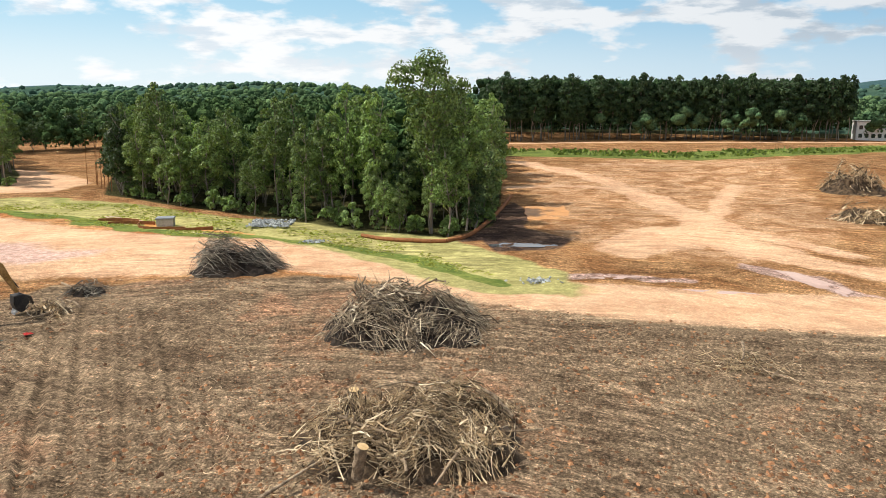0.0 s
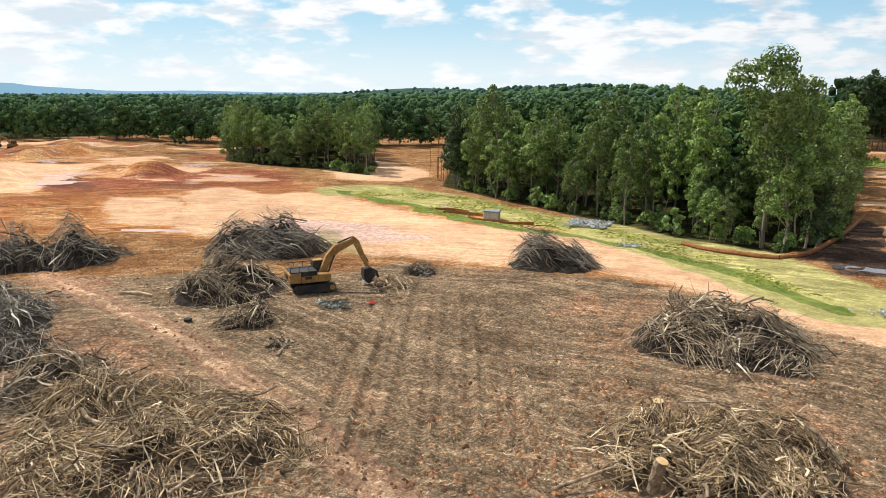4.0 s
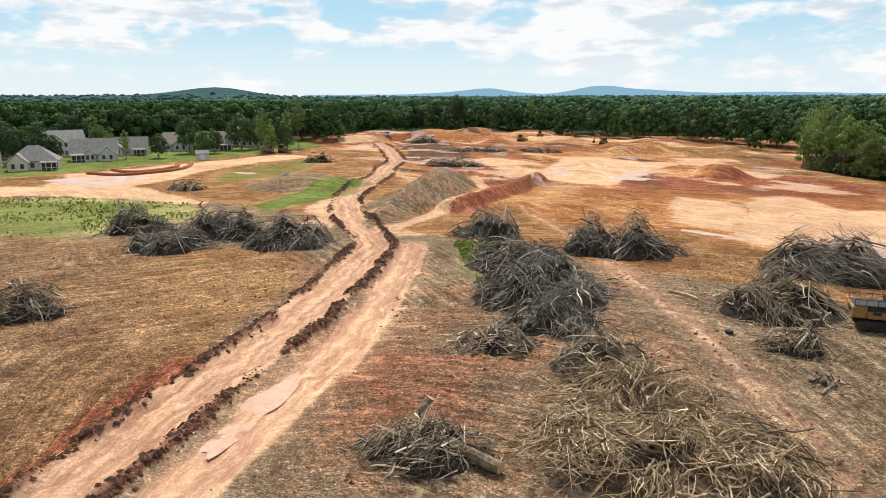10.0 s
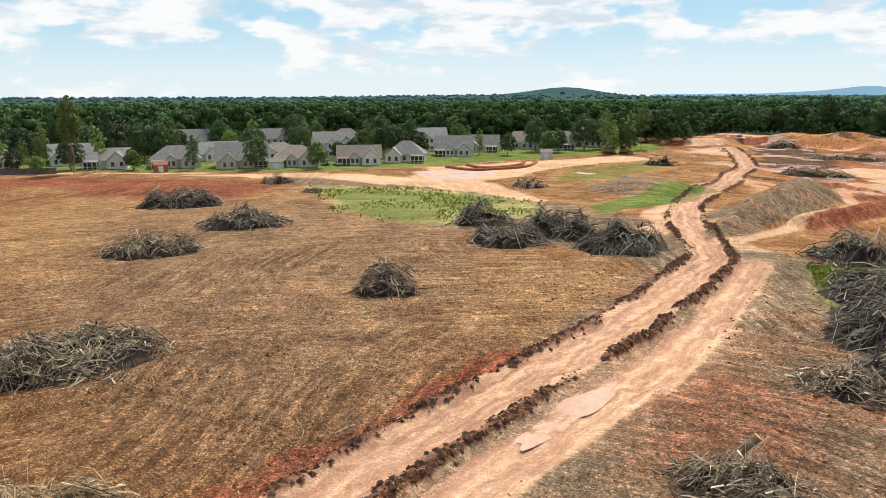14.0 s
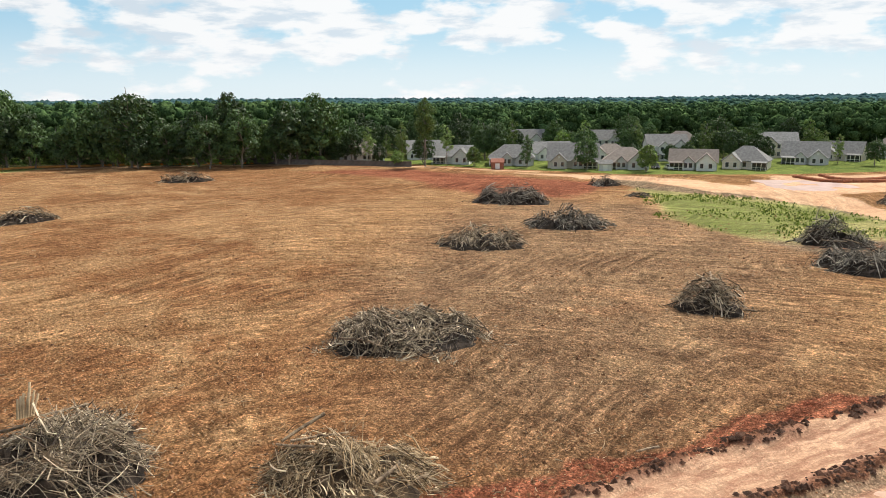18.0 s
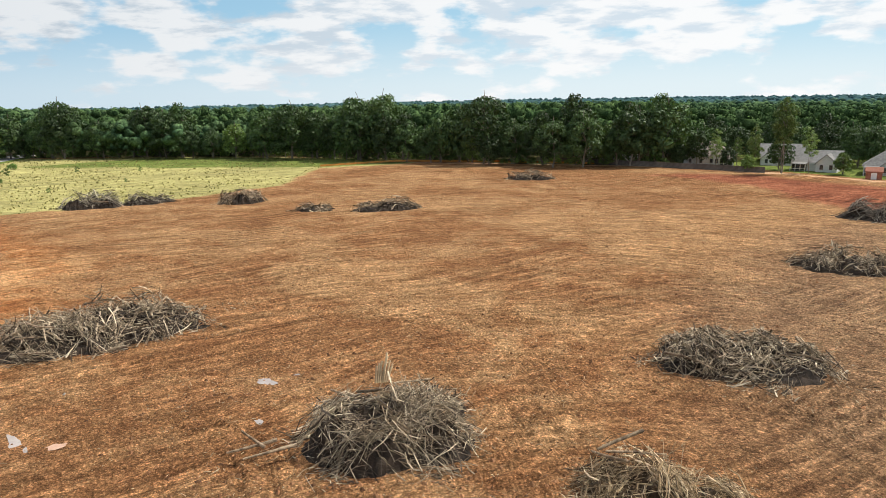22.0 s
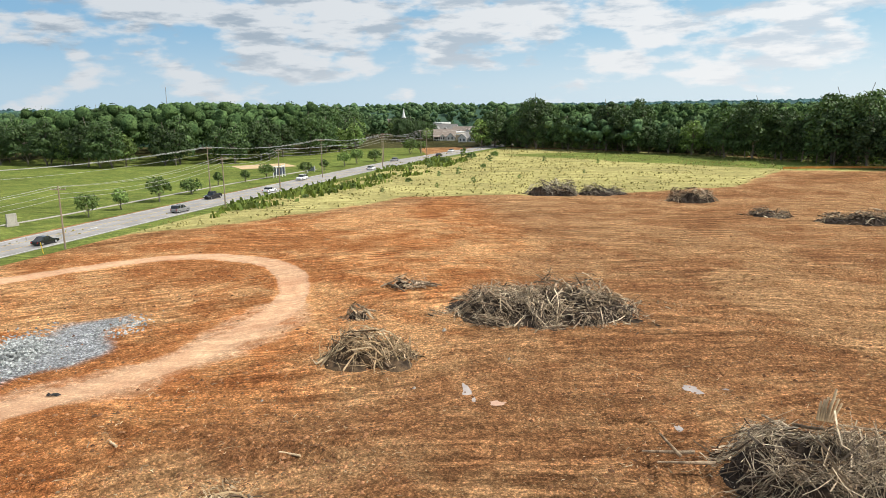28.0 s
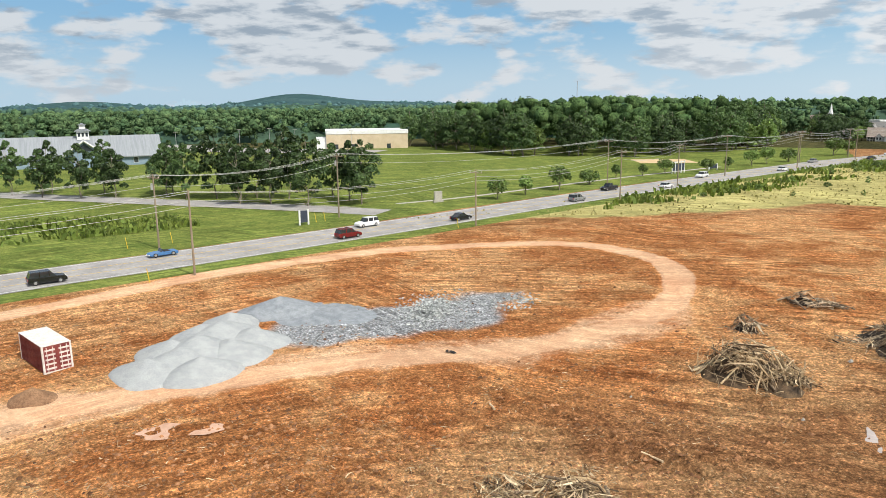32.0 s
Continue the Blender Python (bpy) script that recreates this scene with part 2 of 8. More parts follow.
def boxed(*a, **k):
    return box(bmesh.new(), *a, **k)


def tube(bm, a, b, r0, r1=None, n=8, cap=True):
    """A tapered rod from a to b."""
    a, b = Vector(a), Vector(b)
    r1 = r0 if r1 is None else r1
    q = (b - a).to_track_quat("Z", "Y")
    rings = []
    for p, r in ((a, r0), (b, r1)):
        rings.append([bm.verts.new(p + q @ Vector((r * math.cos(2 * math.pi * i / n), r * math.sin(2 * math.pi * i / n), 0))) for i in range(n)])
    for i in range(n):
        bm.faces.new((rings[0][i], rings[0][(i + 1) % n], rings[1][(i + 1) % n], rings[1][i]))
    if cap:
        bm.faces.new(rings[0][::-1])
        bm.faces.new(rings[1])
    return bm


def rod(*a, **k):
    return tube(bmesh.new(), *a, **k)


def prism(outline, depth, bevel=0.0):
    """Extrudes an outline in x-z along y, centred."""
    bm = bmesh.new()
    f = bm.faces.new([bm.verts.new((x, -depth / 2, z)) for x, z in outline])
    r = bmesh.ops.extrude_face_region(bm, geom=[f])
    bmesh.ops.translate(bm, vec=(0, depth, 0), verts=[v for v in r["geom"] if isinstance(v, bmesh.types.BMVert)])
    bmesh.ops.recalc_face_normals(bm, faces=bm.faces)
    if bevel:
        bmesh.ops.bevel(bm, geom=list(bm.edges), offset=bevel, segments=1, affect="EDGES")
    return bm


# ---- noise and shapes on the plan ----
def lattice(ix, iy, seed):
    h = np.sin(ix * 127.1 + iy * 311.7 + seed * 74.7) * 43758.5453
    return h - np.floor(h)


def value_noise(x, y, size, seed=0):
    x, y = x / size, y / size
    ix, iy = np.floor(x), np.floor(y)
    u, v = x - ix, y - iy
    u, v = u * u * (3 - 2 * u), v * v * (3 - 2 * v)
    a, b, c, d = lattice(ix, iy, seed), lattice(ix + 1, iy, seed), lattice(ix, iy + 1, seed), lattice(ix + 1, iy + 1, seed)
    return (a * (1 - u) + b * u) * (1 - v) + (c * (1 - u) + d * u) * v


def fbm(x, y, size, octaves=4, seed=0):
    out, amp = 0, 0.5
    for k in range(octaves):
        out = out + amp * value_noise(x, y, size / 2 ** k, seed + k)
        amp /= 2
    return out / (1 - 0.5 ** octaves)


def smooth(v, a, b):
    t = np.clip((v - a) / (b - a), 0, 1)
    return t * t * (3 - 2 * t)


def off_line(x, y, pts):
    """Distance to a polyline."""
    if np.size(x) > 5000:
        sel = near_box(x, y, pts)
        best = np.full(np.shape(x), 1e6)
        if 0 < sel.sum() < 0.9 * np.size(x):
            parts = np.array_split(np.flatnonzero(sel), max(1, int(sel.sum() // 5000) + 1))
            for k in parts:
                best[k] = _off(x[k], y[k], pts)
            return best
    return _off(x, y, pts)


def near_box(x, y, pts, margin=16.0):
    px, py = [p[0] for p in pts], [p[1] for p in pts]
    return (x > min(px) - margin) & (x < max(px) + margin) & (y > min(py) - margin) & (y < max(py) + margin)


def _off(x, y, pts):
    best = np.full(np.shape(x), 1e9)
    for (ax, ay), (bx, by) in zip(pts, pts[1:]):
        dx, dy = bx - ax, by - ay
        s = np.clip(((x - ax) * dx + (y - ay) * dy) / (dx * dx + dy * dy), 0, 1)
        best = np.minimum(best, np.hypot(x - ax - s * dx, y - ay - s * dy))
    return best


def inside(x, y, pts):
    """Signed distance to a polygon, positive inside."""
    d = off_line(x, y, list(pts) + [pts[0]])
    odd = np.zeros(np.shape(x), bool)
    for (ax, ay), (bx, by) in zip(pts, list(pts[1:]) + [pts[0]]):
        cross = ((ay > y) != (by > y)) & (x < (bx - ax) * (y - ay) / (by - ay + 1e-9) + ax)
        odd ^= cross
    return np.where(odd, d, -d)


def band(x, y, pts, half, soft=1.0):
    return 1 - smooth(off_line(x, y, pts), half - soft / 2, half + soft / 2)


def area(x, y, pts, soft=2.0):
    return smooth(inside(x, y, pts), -soft / 2, soft / 2)


def curve(pts, step=2.0):
    """A smooth line through points of the plan (Catmull-Rom)."""
    p = [np.array(q, float) for q in pts]
    p = [2 * p[0] - p[1]] + p + [2 * p[-1] - p[-2]]
    out = []
    for i in range(1, len(p) - 2):
        n = max(2, int(np.linalg.norm(p[i + 1] - p[i]) / step))
        for k in range(n):
            t = k / n
            out.append(tuple(0.5 * (2 * p[i] + (p[i + 1] - p[i - 1]) * t + (2 * p[i - 1] - 5 * p[i] + 4 * p[i + 1] - p[i + 2]) * t * t + (3 * p[i] - p[i - 1] - 3 * p[i + 1] + p[i + 2]) * t ** 3)))
    return out + [tuple(p[-2])]


# ---- the plan ----
HAUL = curve([(-30, -13), (-38.6, -7.9), (-46, -3.1), (-51.4, 0.1), (-59.4, 5.8), (-73.2, 14.0), (-94.1, 25.2), (-106, 28.0), (-117, 28.9), (-127, 30), (-151, 36.1), (-186, 53), (-204.9, 60), (-225, 69), (-272, 80.5), (-305, 86)], 3)
SPUR = curve([(-30, -5), (-38.5, -0.8), (-45.9, 4.0), (-48.8, 5.8), (-56, 11.4), (-70, 19.3), (-87.4, 27.9), (-95.3, 31.2)], 3)
TRACK = curve([(-12, 27), (-18.1, 29.8), (-25.7, 33.7), (-36.3, 38.8), (-47.1, 43.6), (-61.9, 48.1), (-81.5, 54.3), (-104.5, 59.5), (-125, 64)], 3)
HIGHWAY_NEAR = curve([(103, 10), (94.7, -37.8), (88.3, -62.2), (77.4, -109.3), (64.9, -167.9), (36.0, -280.6), (21.7, -322.7), (-15, -420)], 6)
LOOP = curve([(58, -17), (54.9, -22.8), (48.1, -33.9), (41.0, -45.6), (31.7, -56.5), (25.8, -69.5), (24.5, -82.3), (28.5, -95.7), (37.1, -104.8), (50.5, -106.0), (70.3, -87.6), (80.5, -62.0), (84.2, -33.5)], 3)
TANROAD = curve([(-90, 118), (-60, 104), (-30, 93), (-8, 86), (5, 77), (16, 71.5), (30, 68), (46, 65.5), (90, 58)], 3)
SWALE = curve([(-86, 132), (-72, 131), (-56, 122), (-38, 113), (-24, 108), (-12, 101), (-3, 92.5), (7.8, 80.5)], 3)
MOUND = [(-111.1, 28.1), (-122.8, 44.4), (-147.4, 66.5), (-178, 74), (-170, 56.4), (-135.6, 37)]
TRENCH = [(-125.0, 48.8), (-140.6, 66.6), (-160.5, 86.6)]
HUMP = [(-168, 92), (-154.0, 104), (-193.8, 140), (-213, 124)]
WOOD_A = [(-69.9, 145.6), (-47.2, 129.3), (-29.1, 118.8), (-12.6, 108.0), (0.5, 102.9), (8, 112), (12.3, 147.5), (16.7, 285), (-60, 330), (-110, 260), (-78, 165)]
WOOD_B = [(-190, 210), (-160.1, 174.1), (-140.9, 167.2), (-117.8, 164.6), (-97, 158), (-106, 178), (-138, 226), (-170, 245)]
GRASS_FIELD = [(90, -110), (49.8, -138.9), (23.3, -178), (0, -181.9), (-36.9, -188.5), (-67.2, -199.6), (-94.5, -243), (-132.8, -240.7), (-140, -262), (-72, -345), (3, -385), (30, -330), (66, -170)]

# passes of the dozer and wheel ruts, each a single line
RUTS = [curve(q, 2) for q in (
    [(-23.1, 32.7), (-28.3, 44.0), (-36.0, 61.3)], [(-21.1, 32.9), (-26.1, 44.2), (-35.7, 65.1)], [(-18.5, 33.2), (-23.7, 44.5), (-34.8, 68.2)], [(-17.1, 37.1), (-22.8, 49.9), (-31.3, 68.6)], [(-13.9, 37.5), (-19.5, 50.3), (-27.5, 68.0)],
    [(-24.3, 59.6), (-18.4, 63.3), (-11.3, 66.3)], [(-22.5, 56.5), (-17.1, 58.6), (-11.1, 62.1)], [(-14.1, 42.4), (-11.1, 45.9), (-7.6, 49.1)], [(-0.9, 53.3), (4.4, 54.1), (11.2, 54.9), (17.4, 53.8), (27.2, 51.1)], [(8.1, 49.0), (15.8, 48.4), (25.9, 48.3)], [(5.4, 68.8), (14.6, 60.6), (23.2, 58.1), (30.0, 57.0)],
    [(-49.3, -21.4), (-54.4, -16.7), (-56.4, -9.5), (-55.2, -1.8)], [(-54.6, -28.6), (-61.0, -22.0), (-62.0, -10.5), (-60.0, 0.0)], [(-103.5, -42.3), (-80.8, -29.6), (-67.4, -27.2)], [(-76.1, -25.9), (-68.1, -19.7), (-68.5, -15.1), (-73.3, -6.3)], [(-44.8, -36.7), (-47.5, -29.5), (-46.2, -22.3), (-40.5, -11.8)],
    [(-75.5, -86.3), (-88.5, -68.6), (-96.7, -43.3), (-99.1, -27.9)], [(-39.0, -114.6), (-52.2, -90.8), (-64.3, -69.0), (-80.7, -52.6)], [(-36.6, -54.4), (-41.0, -43.9), (-43.8, -35.8), (-50.8, -26.8), (-65.0, -17.4)], [(-31.9, -40.3), (-29.3, -33.4), (-24.3, -31.8)],
    [(13.4, -135.0), (-13.9, -117.2), (-38.1, -101.5), (-72.4, -90.8)], [(-20.9, -83.4), (-32.5, -68.1), (-41.7, -59.9), (-60.6, -56.3)], [(-38.2, -65.7), (-40.3, -53.1), (-36.4, -43.2), (-30.1, -35.6), (-24.4, -32.4)], [(-10.9, -48.8), (-13.0, -42.3), (-12.6, -36.3)], [(-9.7, -51.5), (-11.7, -43.6), (-10.7, -37.1)],
    [(19.0, -85.1), (-2.0, -68.2), (-18.1, -65.4)], [(25.2, -54.0), (17.1, -54.4), (10.1, -55.9)], [(28.2, -40.6), (21.7, -43.3), (9.9, -43.9)], [(34.0, -38.8), (23.8, -40.1), (16.6, -43.7), (12.2, -43.1)], [(28.0, -47.2), (16.6, -43.7), (10.2, -44.1)], [(57.0, -80.0), (44.1, -90.0), (33.0, -108.7)], [(29.7, -29.5), (25.9, -33.7), (20.8, -39.7)])]


def lateral(x, y, pts):
    """Signed distance from a line of the plan."""
    if np.size(x) > 5000:
        sel = np.flatnonzero(near_box(x, y, pts))
        out = np.full(np.shape(x), 1e6)
        out[sel] = lateral(x[sel], y[sel], pts) if len(sel) <= 5000 else np.concatenate([lateral(x[k], y[k], pts) for k in np.array_split(sel, len(sel) // 5000 + 1)])
        return out
    best, sign = np.full(np.shape(x), 1e9), np.ones(np.shape(x))
    for (ax, ay), (bx, by) in zip(pts, pts[1:]):
        dx, dy = bx - ax, by - ay
        s = np.clip(((x - ax) * dx + (y - ay) * dy) / (dx * dx + dy * dy), 0, 1)
        d = np.hypot(x - ax - s * dx, y - ay - s * dy)
        sign = np.where(d < best, np.sign(dx * (y - ay) - dy * (x - ax)), sign)
        best = np.minimum(best, d)
    return best * sign


def spoil_line(x, y):
    """How far a place lies in the broken windrows beside the haul road."""
    wander = 1.3 * (fbm(x, y, 9, 3, 72) - 0.5) + 0.9 * (fbm(x, y, 2.2, 2, 73) - 0.5)
    d = np.abs(off_line(x, y, HAUL) - 2.95 + wander)
    broken = smooth(fbm(x, y, 6, 3, 74), 0.30, 0.52)
    return (1 - smooth(d, 0.22, 1.1)) * (0.25 + 0.75 * broken)


CLEARING = [(-118, 52), (-95, 76), (-66, 96), (-92, 138), (-200, 205), (-300, 226), (-385, 180), (-395, 100), (-330, 64), (-200, 54)]


def ground_height(x, y, roads=True):
    z = (fbm(x, y, 26, 3, 5) - 0.5) * 0.5 + (fbm(x, y, 5, 3, 9) - 0.5) * 0.22
    r = np.hypot(x, y)
    near = 1 - smooth(r, 80, 170)
    z = z + near * ((fbm(x, y, 1.9, 3, 15) - 0.5) * 0.34 + 0.10 * (fbm(x * 0.35 + y * 0.2, y * 2.2 - x * 1.3, 2.2, 3, 17) - 0.5))
    z = z * (1 - smooth(r, 250, 400))
    z = z * np.where(area(x, y, [(90, 40), (80, -62), (66, -118), (46, -190), (22, -290), (-40, -440), (120, -700), (900, -700), (900, 60)], 12) > 0.5, 0.0, 1.0) if np.size(x) < 3 else z * (1 - area(x, y, [(90, 40), (80, -62), (66, -118), (46, -190), (22, -290), (-40, -440), (120, -700), (900, -700), (900, 60)], 12))
    if np.size(x) > 5000 or (float(np.min(x)) < -100 and float(np.max(y)) > 40):
        rough = area(x, y, CLEARING, 30) * smooth(r, 205, 270)
        z = z + rough * (2.6 * smooth(fbm(x, y, 34, 3, 41), 0.52, 0.72) + 1.1 * (fbm(x, y, 11, 3, 42) - 0.5))
    d = inside(x, y, MOUND)
    z = z + 4.0 * smooth(d, -1, 8) + 0.35 * smooth(d, -2, 2) * (fbm(x, y, 3, 3, 2) - 0.5)
    z = z + 1.8 * (1 - smooth(off_line(x, y, TRENCH), 0.5, 3.6)) * (0.7 + 0.6 * fbm(x, y, 4, 3, 4))
    z = z + 2.2 * smooth(inside(x, y, HUMP), -3, 14)
    z = z - 0.5 * (1 - smooth(off_line(x, y, SWALE), 1, 8))
    for cx, cy, rad, h in ((-172, 30, 17, 2.6), (-328, 124, 22, 3.2), (-380, 165, 26, 3.5), (-372, 200, 24, 3), (-345, 150, 16, 2), (100, 190, 40, 3.0), (-150, 135, 10, 3.2)):
        z = z + h * (1 - smooth(np.hypot(x - cx, y - cy) * (1 + 0.25 * (fbm(x, y, 12, 2, 3) - 0.5)), rad * 0.15, rad))
    if not roads:
        return z
    # the haul road lies between rough windrows of dark spoil
    z = z + 0.62 * spoil_line(x, y) * (0.25 + 1.2 * fbm(x, y, 1.5, 3, 71))
    d = off_line(x, y, SPUR)
    z = z - 0.16 * (1 - smooth(d, 1.3, 2.6))
    for line in RUTS:
        if np.size(x) > 5000:
            d = np.abs(off_line(x, y, line) - 1.0)
            z = z - 0.10 * (1 - smooth(d, 0.1, 0.45)) + 0.07 * (1 - smooth(np.abs(d - 0.55), 0.0, 0.35))
    d = off_line(x, y, TRACK)
    z = z - 0.12 * (1 - smooth(np.abs(d - 1.1), 0.15, 0.55))
    return z


# ---- ground: one sheet to the horizon ----
fine = np.radians(np.linspace(-40, 254, 1150))
rest = np.radians(np.linspace(254, 320, 40)[1:-1])
az = np.concatenate([fine, rest])
rad = np.concatenate([[2, 8, 15], np.geomspace(22, 520, 440), np.geomspace(530, 4900, 60)])
A, R = np.meshgrid(az, rad, indexing="ij")
GX, GY = -np.sin(A) * R, np.cos(A) * R
na, nr = A.shape
x, y = GX.ravel(), GY.ravel()
z = ground_height(x, y)
wob = (fbm(x, y, 9, 4, 21) - 0.5) * 7
wx, wy = x + wob, y + (fbm(x, y, 9, 4, 33) - 0.5) * 7
one = np.ones_like(x)

# masks of soil; the dark one also holds a painted tree shadow
brown = area(wx, wy, [(-200, -60), (-150, 10), (-45, 70), (-42, 77), (-14, 78.5), (4.6, 72.9), (20, 66.7), (120, 58), (120, -20), (0, -5), (-26, -18), (-40, -40), (-60, -62), (-110, -80), (-150, -85)], 6)
redfield = area(wx, wy, [(-38, -12), (-62, 4), (-96, 18), (-120, -14), (-178, -54), (-205, -95), (-196, -140), (-178, -190), (-140, -250), (-95, -246), (-66, -200), (-36, -190), (0, -180), (23, -178), (52, -138), (85, -60), (70, -15), (0, -5)], 6)
redfield = redfield * (1 - 0.5 * area(wx, wy, [(-30, -8), (-34, -30), (-58, -58), (-110, -78), (-150, -80), (-160, -40), (-120, 0), (-60, 6)], 40))
orange = np.clip(area(wx, wy, [(75, 0), (92, -30), (86, -60), (70, -108), (50, -138), (10, -178), (-8, -120), (4, -70), (24, -40), (24, -20)], 20) + area(wx, wy, [(-95, 70), (-60, 92), (-38, 100), (-60, 125), (-90, 135), (-150, 150), (-240, 185), (-330, 175), (-380, 130), (-310, 80), (-200, 62), (-130, 55)], 8) + area(wx, wy, [(-30, 82), (5, 75), (46, 62), (52, 66), (20, 76), (-10, 92)], 5) + area(wx, wy, [(-110, 58), (-146, 88), (-124, 119), (-87, 134), (-62, 110), (-74, 101), (-93, 77)], 6), 0, 1)
deepred = area(wx, wy, [(-150, 84), (-165, 94), (-200, 95), (-240, 140), (-205, 165), (-270, 160), (-320, 130), (-230, 82), (-160, 62)], 8) * 0.9
deepred = np.maximum(deepred, area(wx, wy, [(-192, -135), (-186, -60), (-150, -58), (-140, -75), (-165, -120), (-165, -160)], 14) * 0.7)
deepred = np.maximum(deepred, area(wx, wy, MOUND, 5) * 0.2)
deepred = np.maximum(deepred, band(wx, wy, TRENCH, 4.0, 2.0))
deepred = np.maximum(deepred, band(wx, wy, [(-30, -17), (-41, -9), (-50, -3), (-58, 2)], 3.4, 2.6) * 0.9)
deepred = np.maximum(deepred, area(wx, wy, [(-66, 12), (-58, 22), (-50, 30), (-34, 20), (-34, 6), (-46, 8)], 14) * 0.5)
sand = np.maximum(band(x, y, TANROAD, 6.5, 5), area(wx, wy, [(12, 100), (20, 190), (60, 240), (110, 230), (80, 150), (70, 110), (44, 84), (25, 90)], 10) * 0.46)
sand = np.maximum(sand, area(wx, wy, [(-60, 78), (-28, 80), (-2, 82), (4, 86), (-18, 97), (-40, 101), (-62, 112), (-86, 128), (-110, 110), (-88, 80)], 8) * 0.8)
sand = np.maximum(sand, np.maximum(band(x + wob * 0.25, y, LOOP, 2.1, 1.8), band(wx, wy, LOOP[:22], 4.6, 4.0) * 0.55))
sand = np.maximum(sand, area(wx, wy, [(-154, 97), (-172, 90), (-212, 122), (-196, 140)], 5))
sand = np.maximum(sand, area(wx, wy, [(-88, 84), (-108, 106), (-124, 100), (-100, 78)], 6) * 0.9)
sand = np.maximum(sand, np.maximum(band(x + wob * 0.22, y - 0.5 + wob * 0.12, SPUR, 2.3, 1.4), band(x + wob * 0.12, y, HAUL, 2.9, 1.2) * 0.92))
sand = np.maximum(sand, band(wx, wy, SPUR, 4.6, 2.5) * 0.42)
sand = np.maximum(sand, band(wx, wy, [(-104, 33), (-127, 35), (-140, 38)], 3.0, 3.0) * 0.6)
sand = np.maximum(sand, band(wx, wy, [(-120, 24), (-140, 28), (-162, 34), (-186, 50)], 4.0, 4.0) * 0.7)
sand = np.maximum(sand, band(wx, wy, curve([(-30, 108), (-20, 96), (-4, 88)]), 5, 6) * 0.7)
sand = np.maximum(sand, area(wx, wy, [(-196, -100), (-204, -62), (-196, -30), (-222, -28), (-246, 10), (-268, 40), (-252, 48), (-226, 14), (-186, -8), (-150, 8), (-149, 4), (-172, -20), (-190, -56)], 4))
sand = np.maximum(sand, band(wx, wy, [(-104, 32), (-116, 46), (-128, 54), (-150, 60)], 4, 4) * 0.35)
sand = np.maximum(sand, area(wx, wy, [(-80, 165), (-130, 205), (-190, 225), (-200, 205), (-140, 190), (-100, 150), (-82, 148)], 5) * 0.95)
sand = np.maximum(sand, band(x + wob * 0.3, y, TRACK, 2.0, 1.4) * 0.45)
sand = np.maximum(sand, band(x, y, [(-95, -246), (-132, -243), (-165, -205), (-188, -170), (-199, -128), (-202, -92)], 1.6, 1.2) * 0.9)
sand = np.maximum(sand, band(x, y, [(16, 262), (80, 248), (160, 268)], 2.0, 1.5))
sand = np.maximum(sand, band(x, y, [(18, 296), (80, 310), (200, 312)], 3.0, 1.5))
sand = np.maximum(sand, band(wx, wy, [(44, 96), (38, 108), (27, 96)], 6, 6) * 0.9)
for line, half in (([(23.6, 218.7), (38.7, 172.8), (41.9, 129.0), (42.3, 100.9), (45.8, 89.9), (60, 74)], 4.0), ([(16.3, 159.7), (30.1, 161.5), (40.1, 148.0), (44.8, 118.4), (48.0, 105.4), (54, 92)], 2.6), ([(26.2, 91.5), (45.2, 119.5), (67.5, 161.7)], 2.6), ([(47.5, 213.7), (69.7, 208.9), (97.8, 198.6)], 2.0)):
    sand = np.maximum(sand, band(x + wob * 0.7, y, curve(line, 4), half, 5.0) * 0.78)
sand = np.maximum(sand, area(wx, wy, [(-168.0, 85.1), (-210.4, 131.6), (-178.3, 147.2), (-144.4, 96.4)], 4))
sand = np.maximum(sand, area(wx, wy, [(-116.1, 112.4), (-111.6, 124.7), (-82.6, 105.9), (-93.0, 93.0)], 4) * 0.9)
deepred = np.maximum(deepred, area(wx, wy, [(-342.6, 95.1), (-300.3, 200), (-155.8, 168), (-157.9, 132.5), (-207.3, 105.2), (-196.2, 87.4), (-213.7, 73.5)], 10) * 0.62 * smooth(fbm(x, y, 22, 3, 91), 0.4, 0.6))
straw = np.maximum(area(wx, wy, GRASS_FIELD, 8), band(wx, wy, SWALE, 8.5, 3.0))
straw = np.maximum(straw, area(wx, wy, [(-150, 4), (-134, 10), (-118, -16), (-136, -36), (-176, -54), (-170, -18)], 8) * 0.7)
verge = np.maximum(band(x, y, HIGHWAY_NEAR, 5.0, 1.5), 0)
green = np.maximum(verge, np.maximum(band(wx, wy, [(-88, 131), (-62, 116), (-40, 106), (-18, 99), (-6, 92), (7, 80)], 1.6, 1.5), band(wx, wy, [(-10, 104), (-30, 114), (-56, 130), (-78, 140)], 2.0, 3.0) * 0.5))
green = np.maximum(green, area(wx, wy, [(-152, 2), (-136, -8), (-120, -18), (-130, -32), (-170, -50), (-168, -22)], 8) * 0.55)
green = np.maximum(green, area(wx, wy, [(-136, 14), (-152, 18), (-178, 44), (-170, 46), (-146, 30)], 4) * 0.85)
green = np.maximum(green, area(wx, wy, [(-178, 8), (-196, 30), (-232, 50), (-245, 40), (-215, 12)], 8) * 0.55)
green = np.maximum(green, area(wx, wy, [(-76, 30), (-98, 38), (-92, 44), (-66, 36)], 6) * 0.55)
green = np.maximum(green, area(wx, wy, [(-58, 77), (-66, 88), (-58, 90), (-46, 78)], 5) * 0.5)
